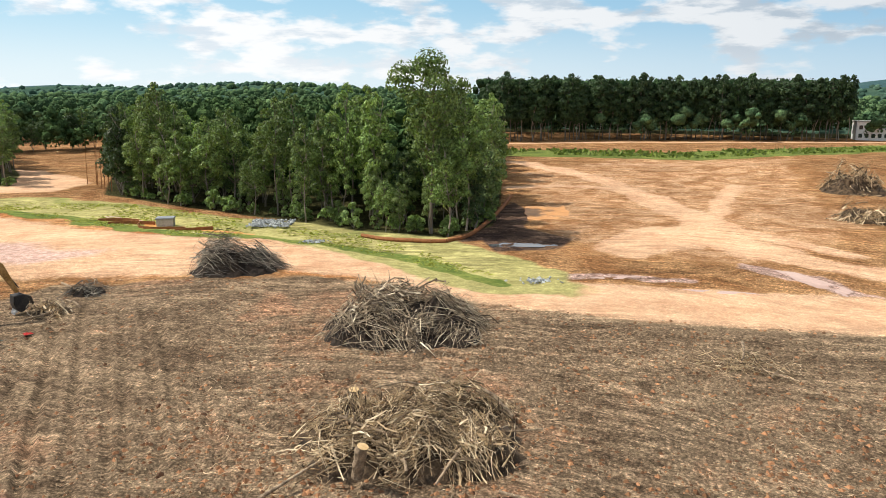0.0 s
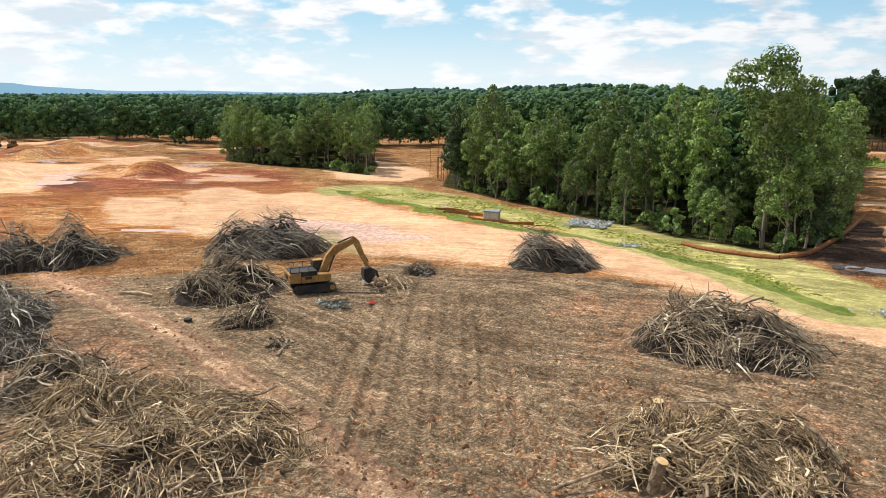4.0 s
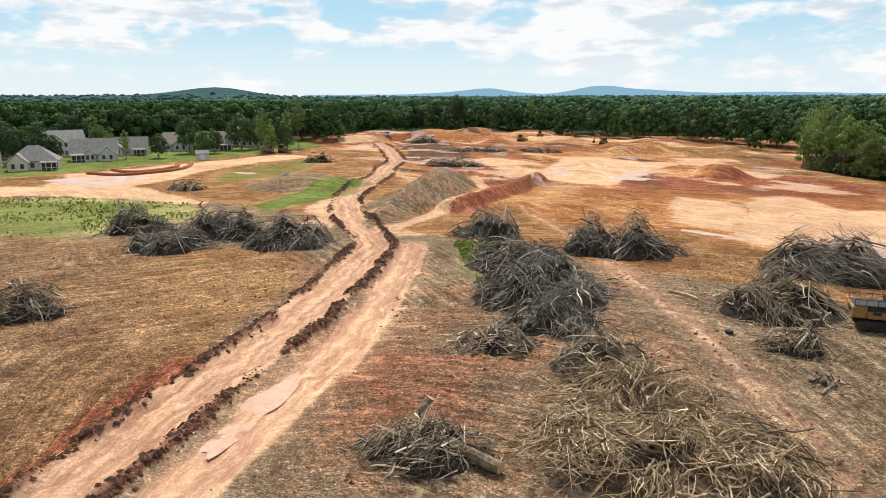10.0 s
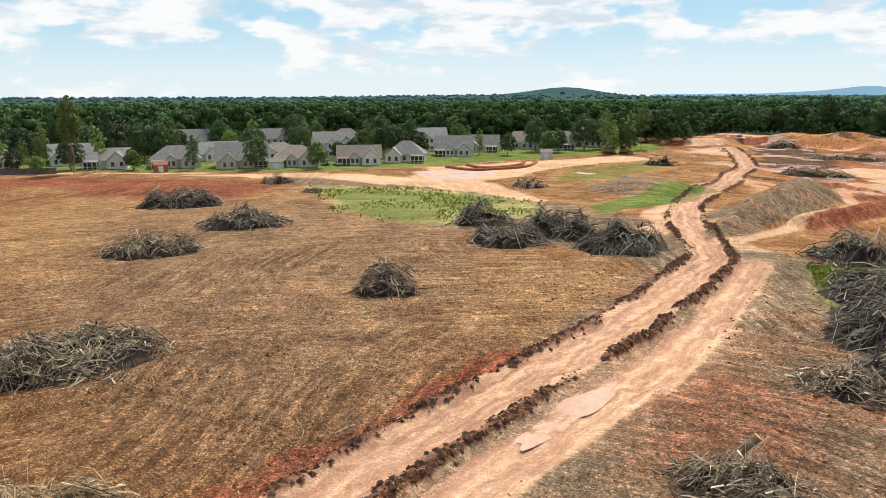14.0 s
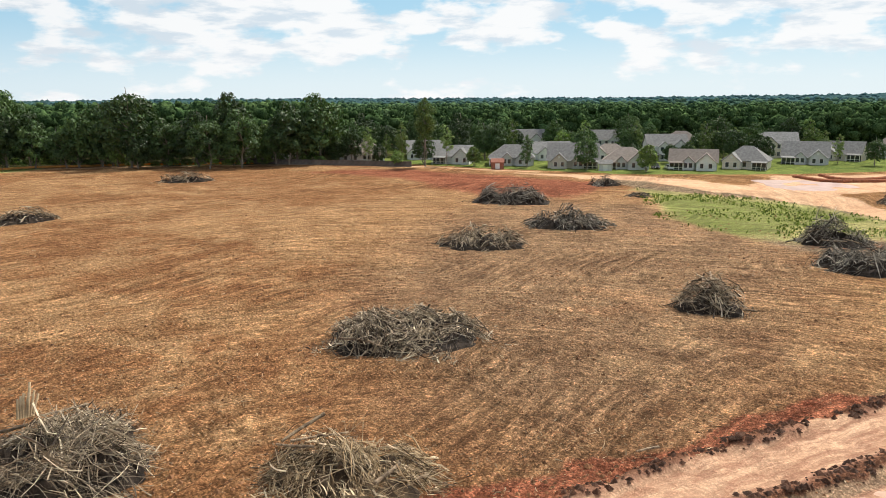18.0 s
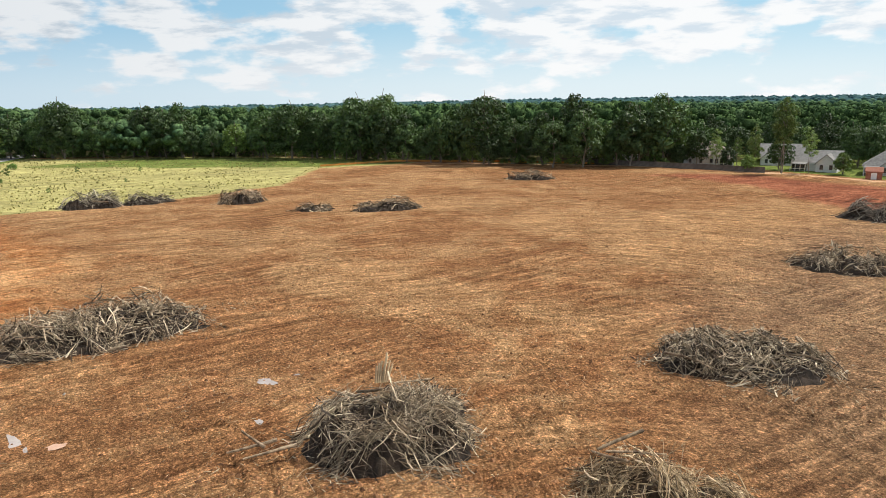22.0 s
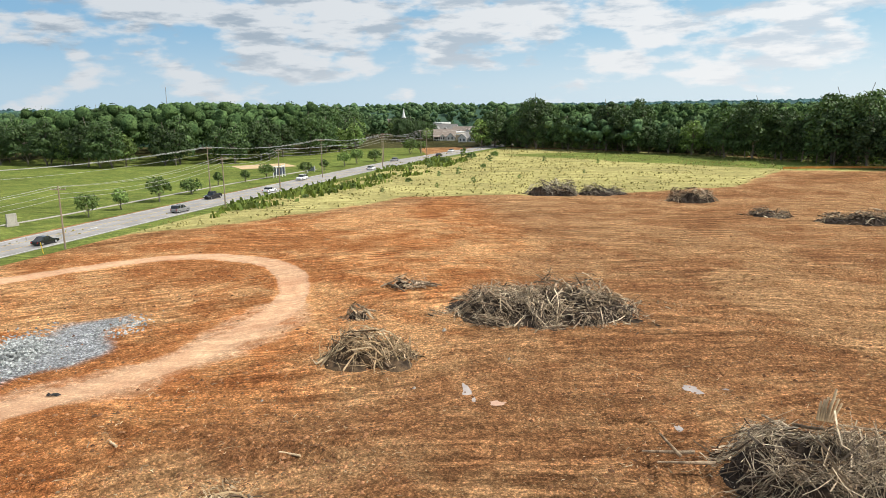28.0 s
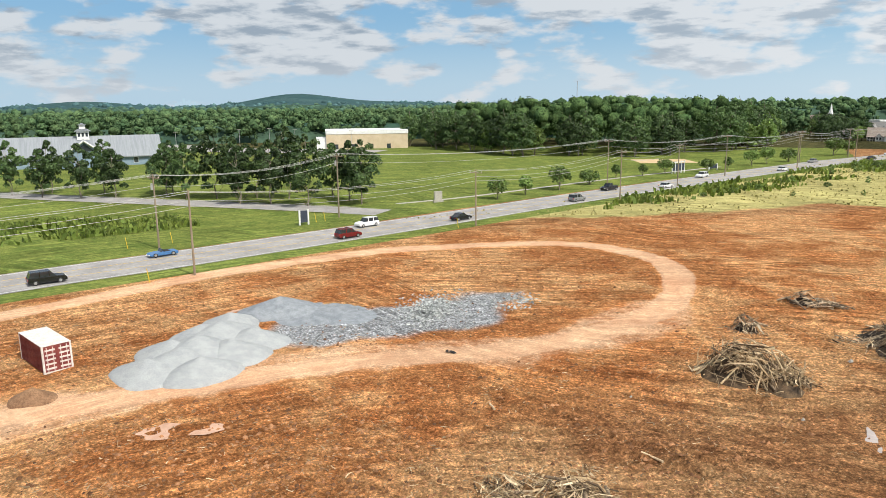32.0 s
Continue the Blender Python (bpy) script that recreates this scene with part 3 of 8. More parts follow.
green = np.maximum(green, band(wx, wy, [(18, 255), (80, 240), (200, 290), (300, 300)], 13, 4) * 0.9)
green = np.maximum(green, area(wx, wy, [(-60, -345), (-140, -262), (-132, -243), (-100, -246), (-70, -270), (0, -330)], 6) * 0.75)
beyond = area(x, y, [(115, 8), (106.5, -42.7), (99.8, -69.0), (93.6, -95.5), (87.5, -128), (75.3, -182.0), (46.8, -289), (31.6, -332.4), (100, -700), (900, -700), (900, 60)], 1.5)
lawn = np.maximum(beyond, area(x, y, [(-204, -135), (-208, -60), (-230, -25), (-265, 20), (-300, 60), (-500, 60), (-500, -200), (-205, -200)], 3))
green = np.maximum(green, lawn)
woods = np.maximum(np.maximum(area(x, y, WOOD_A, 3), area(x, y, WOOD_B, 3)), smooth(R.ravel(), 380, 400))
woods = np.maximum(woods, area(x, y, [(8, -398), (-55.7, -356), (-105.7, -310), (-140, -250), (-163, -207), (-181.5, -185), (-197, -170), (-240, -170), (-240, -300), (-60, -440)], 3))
gravel = np.maximum(area(wx, wy, [(40, -76), (50, -66), (58, -52), (52, -44), (46, -46), (38, -60)], 7) * 0.85, 0)
pale = np.maximum(area(wx, wy, [(38, 88), (44, 80), (46, 71), (42, 72), (36, 84)], 3), band(wx, wy, [(15, 80.5), (27, 80)], 1.2, 1.2) * 0.8)
pale = np.maximum(pale, area(wx, wy, [(-45, 92), (-60, 100), (-80, 96), (-70, 84), (-50, 84)], 9) * 0.75)
darksoil = area(wx, wy, [(-200, 70), (-225, 98), (-300, 120), (-330, 100), (-240, 76)], 6) * 0.6
ridge = spoil_line(x, y)
darksoil = np.maximum(darksoil, ridge * 0.5)
# graded benches and wet hollows of the far clearing
rough = area(wx, wy, CLEARING, 24) * smooth(np.hypot(x, y), 120, 200)
bench = fbm(x + 0.5 * y, 2.6 * (y - 0.45 * x), 60, 4, 43)
bench2 = fbm(x + 0.5 * y, 2.2 * (y - 0.45 * x), 26, 4, 47)
deepred = np.maximum(deepred * (1 - 0.4 * rough), rough * smooth(bench, 0.52, 0.60) * 0.85)
sand = np.maximum(sand, rough * smooth(bench2, 0.54, 0.64) * 0.78)
darksoil = np.maximum(darksoil, rough * smooth(1 - bench2, 0.63, 0.71) * 0.6)
pale = np.maximum(pale, rough * smooth(fbm(x, 2.0 * y, 14, 4, 49), 0.64, 0.70) * 0.75)
hill = np.maximum(area(wx, wy, MOUND, 3), 1 - smooth(np.hypot(x + 172, y - 30), 11, 17))
brown, orange, deepred, sand = np.maximum(brown, hill), orange * (1 - hill), deepred * (1 - 0.8 * hill), sand * (1 - 0.9 * hill)
sand = np.maximum(sand, band(x + wob * 0.15, y, [(-108, 31), (-120, 44), (-146, 66), (-176, 76)], 1.6, 1.5) * 0.7)
darksoil = np.maximum(darksoil, (1 - smooth(np.abs(off_line(x + wob * 0.06, y, TRACK) - 1.15), 0.25, 0.6)) * 0.55)
# cast shadow of the wood's corner and tall poplar, painted into the dark-soil mask
darksoil = np.maximum(darksoil, area(x + wob * 0.4, y, [(4.7, 113.5), (13.2, 138.6), (16.0, 125.8), (13.2, 109.7), (18.7, 101.9), (16.0, 94.3), (7.7, 93.3), (5.9, 100.4), (1.8, 99.1)], 3) * 0.85)
roads = [(HAUL, 3.0), (SPUR, 3.0), (LOOP, 5.0), (TRACK, 2.2)]
lane, on_lane = np.zeros_like(x), np.zeros_like(x)
for line, half in roads:
    l = lateral(x, y, line)
    m = (1 - smooth(np.abs(l), half - 1, half)) * (0.15 if line is LOOP else 1.0)
    lane = np.where(m > on_lane, l, lane)
    on_lane = np.maximum(on_lane, m)
worn = np.zeros_like(x)
for line in RUTS:
    worn = np.maximum(worn, 1 - smooth(np.abs(off_line(x, y, line) - 1.0), 0.15, 0.6))
worn = worn * smooth(fbm(x, y, 6, 3, 55), 0.3, 0.55)
lanes = np.stack([lane, on_lane, worn], 1)
windrow = ridge
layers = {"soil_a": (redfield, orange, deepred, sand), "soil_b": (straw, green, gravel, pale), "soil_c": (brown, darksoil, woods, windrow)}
verts = np.stack([x, y, z], 1)
i, j = np.meshgrid(np.arange(na), np.arange(nr - 1), indexing="ij")
i2 = (i + 1) % na
quads = np.stack([i * nr + j, i2 * nr + j, i2 * nr + j + 1, i * nr + j + 1], -1).reshape(-1, 4)
me = bpy.data.meshes.new("ground")
me.vertices.add(len(verts) + 1)
me.vertices.foreach_set("co", np.concatenate([verts, [[0, 0, 0]]]).astype(np.float32).ravel())
hub = np.stack([np.full(na, len(verts)), ((np.arange(na) + 1) % na) * nr, np.arange(na) * nr], 1)
me.loops.add(quads.size + hub.size)
me.loops.foreach_set("vertex_index", np.concatenate([quads[:, ::-1].ravel(), hub[:, ::-1].ravel()]).astype(np.int32))
me.polygons.add(len(quads) + len(hub))
me.polygons.foreach_set("loop_start", np.concatenate([np.arange(len(quads)) * 4, quads.size + np.arange(len(hub)) * 3]).astype(np.int32))
me.update(calc_edges=True)
me.shade_smooth()
for key, four in layers.items():
    a = me.attributes.new(key, "FLOAT_COLOR", "POINT")
    a.data.foreach_set("color", np.concatenate([np.stack(four, 1), np.zeros((1, 4))]).astype(np.float32).ravel())

a = me.attributes.new("lane", "FLOAT_VECTOR", "POINT")
a.data.foreach_set("vector", np.concatenate([lanes, np.zeros((1, 3))]).astype(np.float32).ravel())


def ground_material():
    m = bpy.data.materials.new("ground")
    m.use_nodes = True
    N = Nodes(m.node_tree)
    pos = N.add("ShaderNodeNewGeometry").outputs["Position"]
    mask = {}
    for key, names in (("soil_a", "redfield orange deepred sand"), ("soil_b", "straw green gravel pale"), ("soil_c", "brown darksoil woods high")):
        at = N.add("ShaderNodeAttribute", attribute_name=key)
        s = N.add("ShaderNodeSeparateColor", {0: at.outputs["Color"]})
        for n, o in zip(names.split(), (*s.outputs, at.outputs["Alpha"])):
            mask[n] = o
    n30, n6, n1 = N.noise(pos, 0.03, 5.0, 0.6, 0.6), N.noise(pos, 0.17, 8.0, 0.68, 0.5), N.noise(pos, 1.1, 6.0, 0.72)
    grit = N.noise(pos, 4.2, 6.0, 0.82)
    # scraper and track marks, swinging about over the site
    swing = N.add("ShaderNodeTexNoise", {"Vector": pos, "Scale": 0.012, "Detail": 1.0}).outputs["Color"]
    warped = N.vmath("ADD", pos, N.vmath("MULTIPLY", swing, (60.0, 60.0, 0.0)))
    streak = N.noise(N.add("ShaderNodeMapping", {0: warped, "Rotation": (0, 0, radians(28)), "Scale": (0.07, 1.0, 1)}).outputs[0], 1.0, 8.0, 0.74, 0.4)
    streak2 = N.noise(N.add("ShaderNodeMapping", {0: warped, "Rotation": (0, 0, radians(-48)), "Scale": (0.06, 0.9, 1)}).outputs[0], 1.0, 8.0, 0.74, 0.4)
    lines = N.mix(N.ramp(N.noise(pos, 0.045, 2.0), 0.47, 0.53), streak, streak2)
    # long passes of the dozer, made along the contours round the low rise
    hub = N.vmath("ADD", N.vmath("ADD", pos, N.vmath("MULTIPLY", swing, (26.0, 26.0, 0.0))), (2.0, -8.0, 0.0))
    hs = N.add("ShaderNodeSeparateXYZ", {0: hub})
    ring = N.math("SQRT", N.math("ADD", N.math("MULTIPLY", hs.outputs[0], hs.outputs[0]), N.math("MULTIPLY", hs.outputs[1], hs.outputs[1])))
    turn = N.math("ARCTAN2", hs.outputs[1], hs.outputs[0])
    rows = N.noise(N.add("ShaderNodeCombineXYZ", {0: N.math("MULTIPLY", ring, 1.25), 1: N.math("MULTIPLY", turn, 7.0), 2: 0.0}), 1.0, 7.0, 0.78, 0.25)
    lines = N.mix(N.ramp(N.noise(pos, 0.03, 3.0), 0.40, 0.52), lines, rows)
    # wheel ruts that run along the roads
    ln = N.add("ShaderNodeSeparateXYZ", {0: N.add("ShaderNodeAttribute", attribute_name="lane").outputs["Vector"]})
    run = N.add("ShaderNodeCombineXYZ", {0: N.math("ADD", N.math("MULTIPLY", ln.outputs[0], 0.95), N.math("MULTIPLY", N.noise(pos, 0.22, 3.0), 2.2)), 1: N.math("MULTIPLY", N.noise(pos, 0.10, 3.0), 4.5), 2: 0.0})
    rut = N.noise(run, 1.0, 6.0, 0.68)
    lines = N.mix(N.math("MULTIPLY", ln.outputs[1], 0.72), lines, rut)
    fleck = N.noise(pos, 0.55, 8.0, 0.74)
    blotch = N.mix(0.22, N.mix(0.40, n6, fleck), lines)
    blotch = N.mix(N.math("MULTIPLY", ln.outputs[1], 0.38), blotch, lines)

    def tone(c1, c2, f, lo=0.40, hi=0.60):
        return N.mix(N.ramp(f, lo, hi), rgb(*c1), rgb(*c2))

    def lay(base, name, col, wobble=0.6, sharp=0.16):
        k = N.math("ADD", mask[name], N.math("MULTIPLY", N.math("SUBTRACT", N.mix(0.45, n6, n1), 0.5), wobble))
        return N.mix(N.ramp(k, 0.5 - sharp, 0.5 + sharp), base, col)

    # crumbs of soil, cleat ripples and chips at the size of a hand
    cell = N.add("ShaderNodeTexVoronoi", {"Vector": N.scale(N.vmath("ADD", pos, N.vmath("MULTIPLY", N.add("ShaderNodeTexNoise", {"Vector": pos, "Scale": 2.5, "Detail": 2.0}).outputs["Color"], (0.5, 0.5, 0.0))), (1, 1, 0.3)), "Scale": 5.2, "Randomness": 1.0})
    crumb = N.add("ShaderNodeSeparateColor", {0: cell.outputs["Color"]}).outputs[0]
    seam = N.ramp(cell.outputs["Distance"], 0.25, 0.62, 1.0, 0.0)
    wsep = N.add("ShaderNodeSeparateXYZ", {0: N.add("ShaderNodeMapping", {0: warped, "Rotation": (0, 0, radians(28))}).outputs[0]})
    ripple = N.math("ADD", 0.5, N.math("MULTIPLY", 0.5, N.math("SINE", N.math("ADD", N.math("MULTIPLY", wsep.outputs[0], 15.0), N.math("MULTIPLY", n1, 9.0)))))
    cleat = N.math("MULTIPLY", ripple, N.math("MULTIPLY", N.ramp(lines, 0.50, 0.56), N.ramp(N.noise(pos, 0.11, 3.0), 0.46, 0.56)))
    pass_edge = N.ramp(N.math("ABSOLUTE", N.math("SUBTRACT", lines, 0.5)), 0.0, 0.022, 1.0, 0.0)

    col = tone((0.26, 0.125, 0.052), (0.40, 0.22, 0.10), n6)
    mulch = tone((0.172, 0.116, 0.072), (0.36, 0.256, 0.160), blotch, 0.37, 0.63)
    clay = tone((0.205, 0.108, 0.063), (0.365, 0.212, 0.125), blotch, 0.37, 0.63)
    col = lay(col, "brown", N.mix(N.ramp(N.mix(0.35, n30, n6), 0.505, 0.585), mulch, clay))
    col = lay(col, "redfield", N.mix(N.ramp(N.mix(0.3, n30, n6), 0.44, 0.56), tone((0.235, 0.106, 0.046), (0.395, 0.205, 0.092), blotch, 0.37, 0.63), tone((0.27, 0.14, 0.062), (0.435, 0.255, 0.124), blotch, 0.37, 0.63)), 0.5, 0.3)
    col = lay(col, "orange", N.mix(N.ramp(N.mix(0.3, n30, n6), 0.45, 0.56), tone((0.33, 0.122, 0.042), (0.50, 0.228, 0.088), blotch), tone((0.41, 0.188, 0.074), (0.56, 0.32, 0.15), blotch)), 0.9, 0.48)
    col = lay(col, "deepred", tone((0.21, 0.066, 0.036), (0.36, 0.135, 0.072), blotch), 1.2, 0.2)
    # dark soil, and the shadow painted beside the wood
    col = lay(col, "darksoil", tone((0.07, 0.045, 0.035), (0.15, 0.09, 0.06), n6))
    col = lay(col, "sand", tone((0.37, 0.20, 0.112), (0.50, 0.325, 0.20), blotch, 0.34, 0.62), 1.1, 0.16)
    col = lay(col, "pale", tone((0.38, 0.24, 0.19), (0.48, 0.33, 0.27), n1), 0.8, 0.2)
    col = lay(col, "high", tone((0.085, 0.04, 0.024), (0.19, 0.085, 0.048), n1), 0.9, 0.2)
    col = lay(col, "straw", tone((0.215, 0.195, 0.074), (0.325, 0.29, 0.118), N.mix(0.5, n6, n1)), 0.7, 0.25)
    col = lay(col, "green", tone((0.074, 0.104, 0.024), (0.145, 0.166, 0.042), N.mix(0.5, n6, n1)), 0.9, 0.2)
    col = lay(col, "gravel", tone((0.25, 0.26, 0.27), (0.42, 0.43, 0.44), grit), 0.7, 0.2)
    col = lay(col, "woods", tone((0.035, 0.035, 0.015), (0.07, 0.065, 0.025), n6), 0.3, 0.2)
    # wheel ruts: wet red troughs between pale crusted crowns
    wheel = N.math("MULTIPLY", ln.outputs[1], N.ramp(mask["sand"], 0.3, 0.6))
    col = N.mix(N.math("MULTIPLY", wheel, 0.4), col, rgb(0.345, 0.205, 0.140))
    col = N.mix(N.math("MULTIPLY", wheel, N.ramp(rut, 0.56, 0.38, 0.0, 0.80)), col, rgb(0.27, 0.135, 0.085))
    col = N.mix(N.math("MULTIPLY", wheel, N.ramp(rut, 0.56, 0.68, 0.0, 0.4)), col, rgb(0.46, 0.32, 0.24))
    # patches of drier, paler and of damp, darker soil, then chips and clods
    soft_ground = N.math("MAXIMUM", mask["sand"], N.math("MAXIMUM", mask["green"], mask["straw"]))
    damp = N.ramp(n30, 0.30, 0.70, 0.86, 1.14)
    speck = N.ramp(grit, 0.40, 0.60, 0.68, 1.28)
    clod = N.ramp(n1, 0.38, 0.62, 0.78, 1.18)
    mark = N.math("ADD", 1.0, N.math("MULTIPLY", N.math("SUBTRACT", N.ramp(lines, 0.40, 0.58, 0.52, 1.20), 1.0), N.ramp(N.noise(pos, 0.06, 3.0), 0.64, 0.40, 0.45, 1.0)))
    mark = N.math("MULTIPLY", mark, N.math("SUBTRACT", 1.0, N.math("MULTIPLY", N.math("MULTIPLY", pass_edge, N.ramp(fleck, 0.40, 0.52)), 0.40)))
    mark = N.math("MULTIPLY", mark, N.math("SUBTRACT", 1.06, N.math("MULTIPLY", cleat, 0.34)))
    mark = N.math("MULTIPLY", mark, N.math("SUBTRACT", 1.0, N.math("MULTIPLY", ln.outputs[2], N.math("ADD", 0.16, N.math("MULTIPLY", N.math("SINE", N.math("MULTIPLY", wsep.outputs[0], 17.0)), 0.16)))))
    mark = N.math("ADD", mark, N.math("MULTIPLY", N.math("SUBTRACT", 1.0, mark), N.ramp(mask["sand"], 0.3, 0.7, 0.0, 0.55)))
    crumbs = N.math("MULTIPLY", N.ramp(crumb, 0.0, 1.0, 0.68, 1.22), N.ramp(seam, 0.0, 1.0, 0.68, 1.10))
    calm = N.math("SUBTRACT", 1.0, N.math("MULTIPLY", soft_ground, 0.72), clamp=True)
    k = N.math("MULTIPLY", N.math("MULTIPLY", speck, clod), crumbs)
    k = N.math("ADD", 1.0, N.math("MULTIPLY", N.math("SUBTRACT", k, 1.0), calm))
    k = N.math("MULTIPLY", N.math("MULTIPLY", N.math("MULTIPLY", damp, mark), k), 1.60)
    col = N.mix(1.0, col, N.add("ShaderNodeCombineColor", {0: k, 1: k, 2: k}).outputs[0], "MULTIPLY")
    bare = N.math("SUBTRACT", 1.0, N.math("MAXIMUM", mask["green"], N.math("MAXIMUM", mask["sand"], mask["woods"])), clamp=True)
    for scale, lo, hi, amount in ((2.6, 0.10, 0.16, 0.85), (6.5, 0.12, 0.2, 0.3)):
        vor = N.add("ShaderNodeTexVoronoi", {"Vector": N.scale(pos, (1, 1, 0.2)), "Scale": scale})
        chip = N.math("MULTIPLY", N.ramp(vor.outputs["Distance"], lo, hi, 1.0, 0.0), N.ramp(n6, 0.40, 0.58))
        col = N.mix(N.math("MULTIPLY", N.math("MULTIPLY", chip, bare), amount), col, rgb(0.60, 0.46, 0.27))
    height = N.math("ADD", N.math("MULTIPLY", n1, 0.8), N.math("ADD", N.math("MULTIPLY", grit, 0.30), N.math("MULTIPLY", lines, 0.5)))
    height = N.math("ADD", height, N.math("ADD", N.math("MULTIPLY", N.math("MULTIPLY", seam, crumb), 0.22), N.math("MULTIPLY", cleat, 0.10)))
    bump = N.add("ShaderNodeBump", {"Strength": N.math("ADD", 0.25, N.math("MULTIPLY", calm, 0.75)), "Distance": 0.6, "Height": height})
    b = N.add("ShaderNodeBsdfPrincipled", {"Base Color": col, "Roughness": 0.95, "Specular IOR Level": 0.03, "Normal": bump})
    N.add("ShaderNodeOutputMaterial", {0: b.outputs[0]})
    return m


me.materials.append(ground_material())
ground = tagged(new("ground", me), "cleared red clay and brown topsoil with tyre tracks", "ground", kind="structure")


def on_ground(x, y):
    return float(ground_height(np.array([float(x)]), np.array([float(y)]), roads=False)[0])


def at(x, y, turn=0, sink=0.0, s=1.0):
    return pose(x, y, on_ground(x, y) - sink, 0, 0, turn) @ Matrix.Diagonal((s, s, s, 1))


def ribbon(name, pts, half, lift, material, label, category, z_of=on_ground, taper=0.0):
    """A flat strip that follows a line of the plan."""
    v, f = [], []
    for k, (px, py) in enumerate(pts):
        qx, qy = pts[min(k + 1, len(pts) - 1)]
        ox, oy = pts[max(k - 1, 0)]
        d = Vector((qx - ox, qy - oy, 0)).normalized()
        n = Vector((-d.y, d.x, 0))
        for s in (-half, half):
            v.append((px + n.x * s, py + n.y * s, lift))
        if k:
            f.append((2 * k - 2, 2 * k - 1, 2 * k + 1, 2 * k))
    ob = new(name, mesh_of(name, v, f, material))
    return tagged(ob, label, category, kind="structure") if label else ob


def rng(seed):
    return np.random.default_rng(seed)


# ---- trees ----
def leaf_cloud(g, lobes, count, size, flatten=0.75, jitter=0.42):
    """Small bent leaf clumps over the shells of the lobes (x, y, z, radius, height)."""
    w = np.array([l[3] ** 2 for l in lobes])
    pick = g.choice(len(lobes), count, p=w / w.sum())
    L = np.array(lobes)[pick]
    d = g.normal(size=(count, 3))
    d /= np.linalg.norm(d, axis=1)[:, None]
    d[:, 2] = np.where(d[:, 2] < -0.35, -d[:, 2] * 0.6, d[:, 2])
    shell = (0.72 + 0.34 * g.random(count) ** 0.6)[:, None]
    c = L[:, :3] + d * shell * np.stack([L[:, 3], L[:, 3], L[:, 4]], 1)
    n = d + g.normal(size=(count, 3)) * jitter
    n /= np.linalg.norm(n, axis=1)[:, None]
    a = np.cross(n, g.normal(size=(count, 3)))
    a /= np.linalg.norm(a, axis=1)[:, None]
    b = np.cross(n, a)
    s = size * (0.6 + 0.8 * g.random(count))[:, None]
    e = flatten * s
    pts = np.stack([c - a * s, c + b * e * 0.8 + n * s * 0.25, c + a * s, c - b * e * 0.8 + n * s * 0.15], 1).reshape(-1, 3)
    return pts, np.arange(count * 4).reshape(-1, 4)


def trunk_mesh(g, height, radius, limbs, lean=0.03, bend=True):
    bm = bmesh.new()
    p, r = Vector((0, 0, -0.2)), radius
    steps = 5
    path = [p]
    for k in range(steps):
        q = Vector((g.normal() * lean * height, g.normal() * lean * height, height * (k + 1) / steps))
        tube(bm, path[-1], q, r, r * 0.74, 6, cap=False)
        path.append(q)
        r *= 0.74
    for lx, ly, lz in limbs:
        k = max(0, min(steps - 1, int((lz - 1.5) / height * steps)))
        base = path[k].lerp(path[k + 1], 0.3)
        tube(bm, base, (lx, ly, lz), radius * 0.32, radius * 0.08, 4, cap=False)
    return bm


def tree(name, label, height, crown_from, spread, lobes_n, leaves, leaf_size, leaf, seed, radius=0.2, shape="ovate", category="tree", group=""):
    """A tapered trunk with limbs, and a crown of lobes of leaf clumps."""
    g = rng(seed)
    lobes = []
    for k in range(lobes_n):
        u = (k + 0.5) / lobes_n
        zc = crown_from + (height - crown_from) * (0.06 + (0.78 if shape == "round" else 0.9) * u)
        if shape == "ovate":
            w = spread * (0.45 + 0.75 * math.sin(math.pi * min(1, u * 0.85 + 0.12)))
        elif shape == "vase":
            w = spread * (0.5 + 0.6 * min(1, u * 1.2))
        elif shape == "column":
            w = spread * (1.0 if u < 0.85 else 0.8)
        elif shape == "cone":
            w = spread * (1.05 - 0.85 * u)
        else:
            w = spread * math.sqrt(max(0.1, 1 - (1.75 * u - 0.8) ** 2))
        t = k * 2.4 + g.random()
        off = w * (0.35 + 0.55 * g.random()) * (1 if u < 0.9 else 0.25)
        rr = max(0.45, w * (0.27 + 0.24 * g.random())) * (1.35 if shape == "column" else 1.0)
        if shape == "round":
            # billows over a wide dome, the top ones largest
            tilt = math.acos(1 - 1.72 * u)
            tall = 0.5 * (height - crown_from)
            far = 0.56 + 0.16 * g.random()
            rr = spread * (0.30 + 0.17 * g.random())
            off = spread * far * math.sin(tilt) * 1.12
            zc = crown_from + tall * 0.80 + tall * (far + 0.08) * math.cos(tilt)
        lobes.append((off * math.cos(t), off * math.sin(t), zc, rr, rr * (0.75 + 0.4 * g.random())))
    root = thing(name, Matrix(), label, category, group)
    part("trunk", trunk_mesh(g, height * 0.93, radius, [l[:3] for l in lobes[:-1]]), BARK, root)
    pts, faces = leaf_cloud(g, lobes, leaves, leaf_size)
    part("crown", mesh_of("crown", pts, faces, leaf), None, root)
    return root


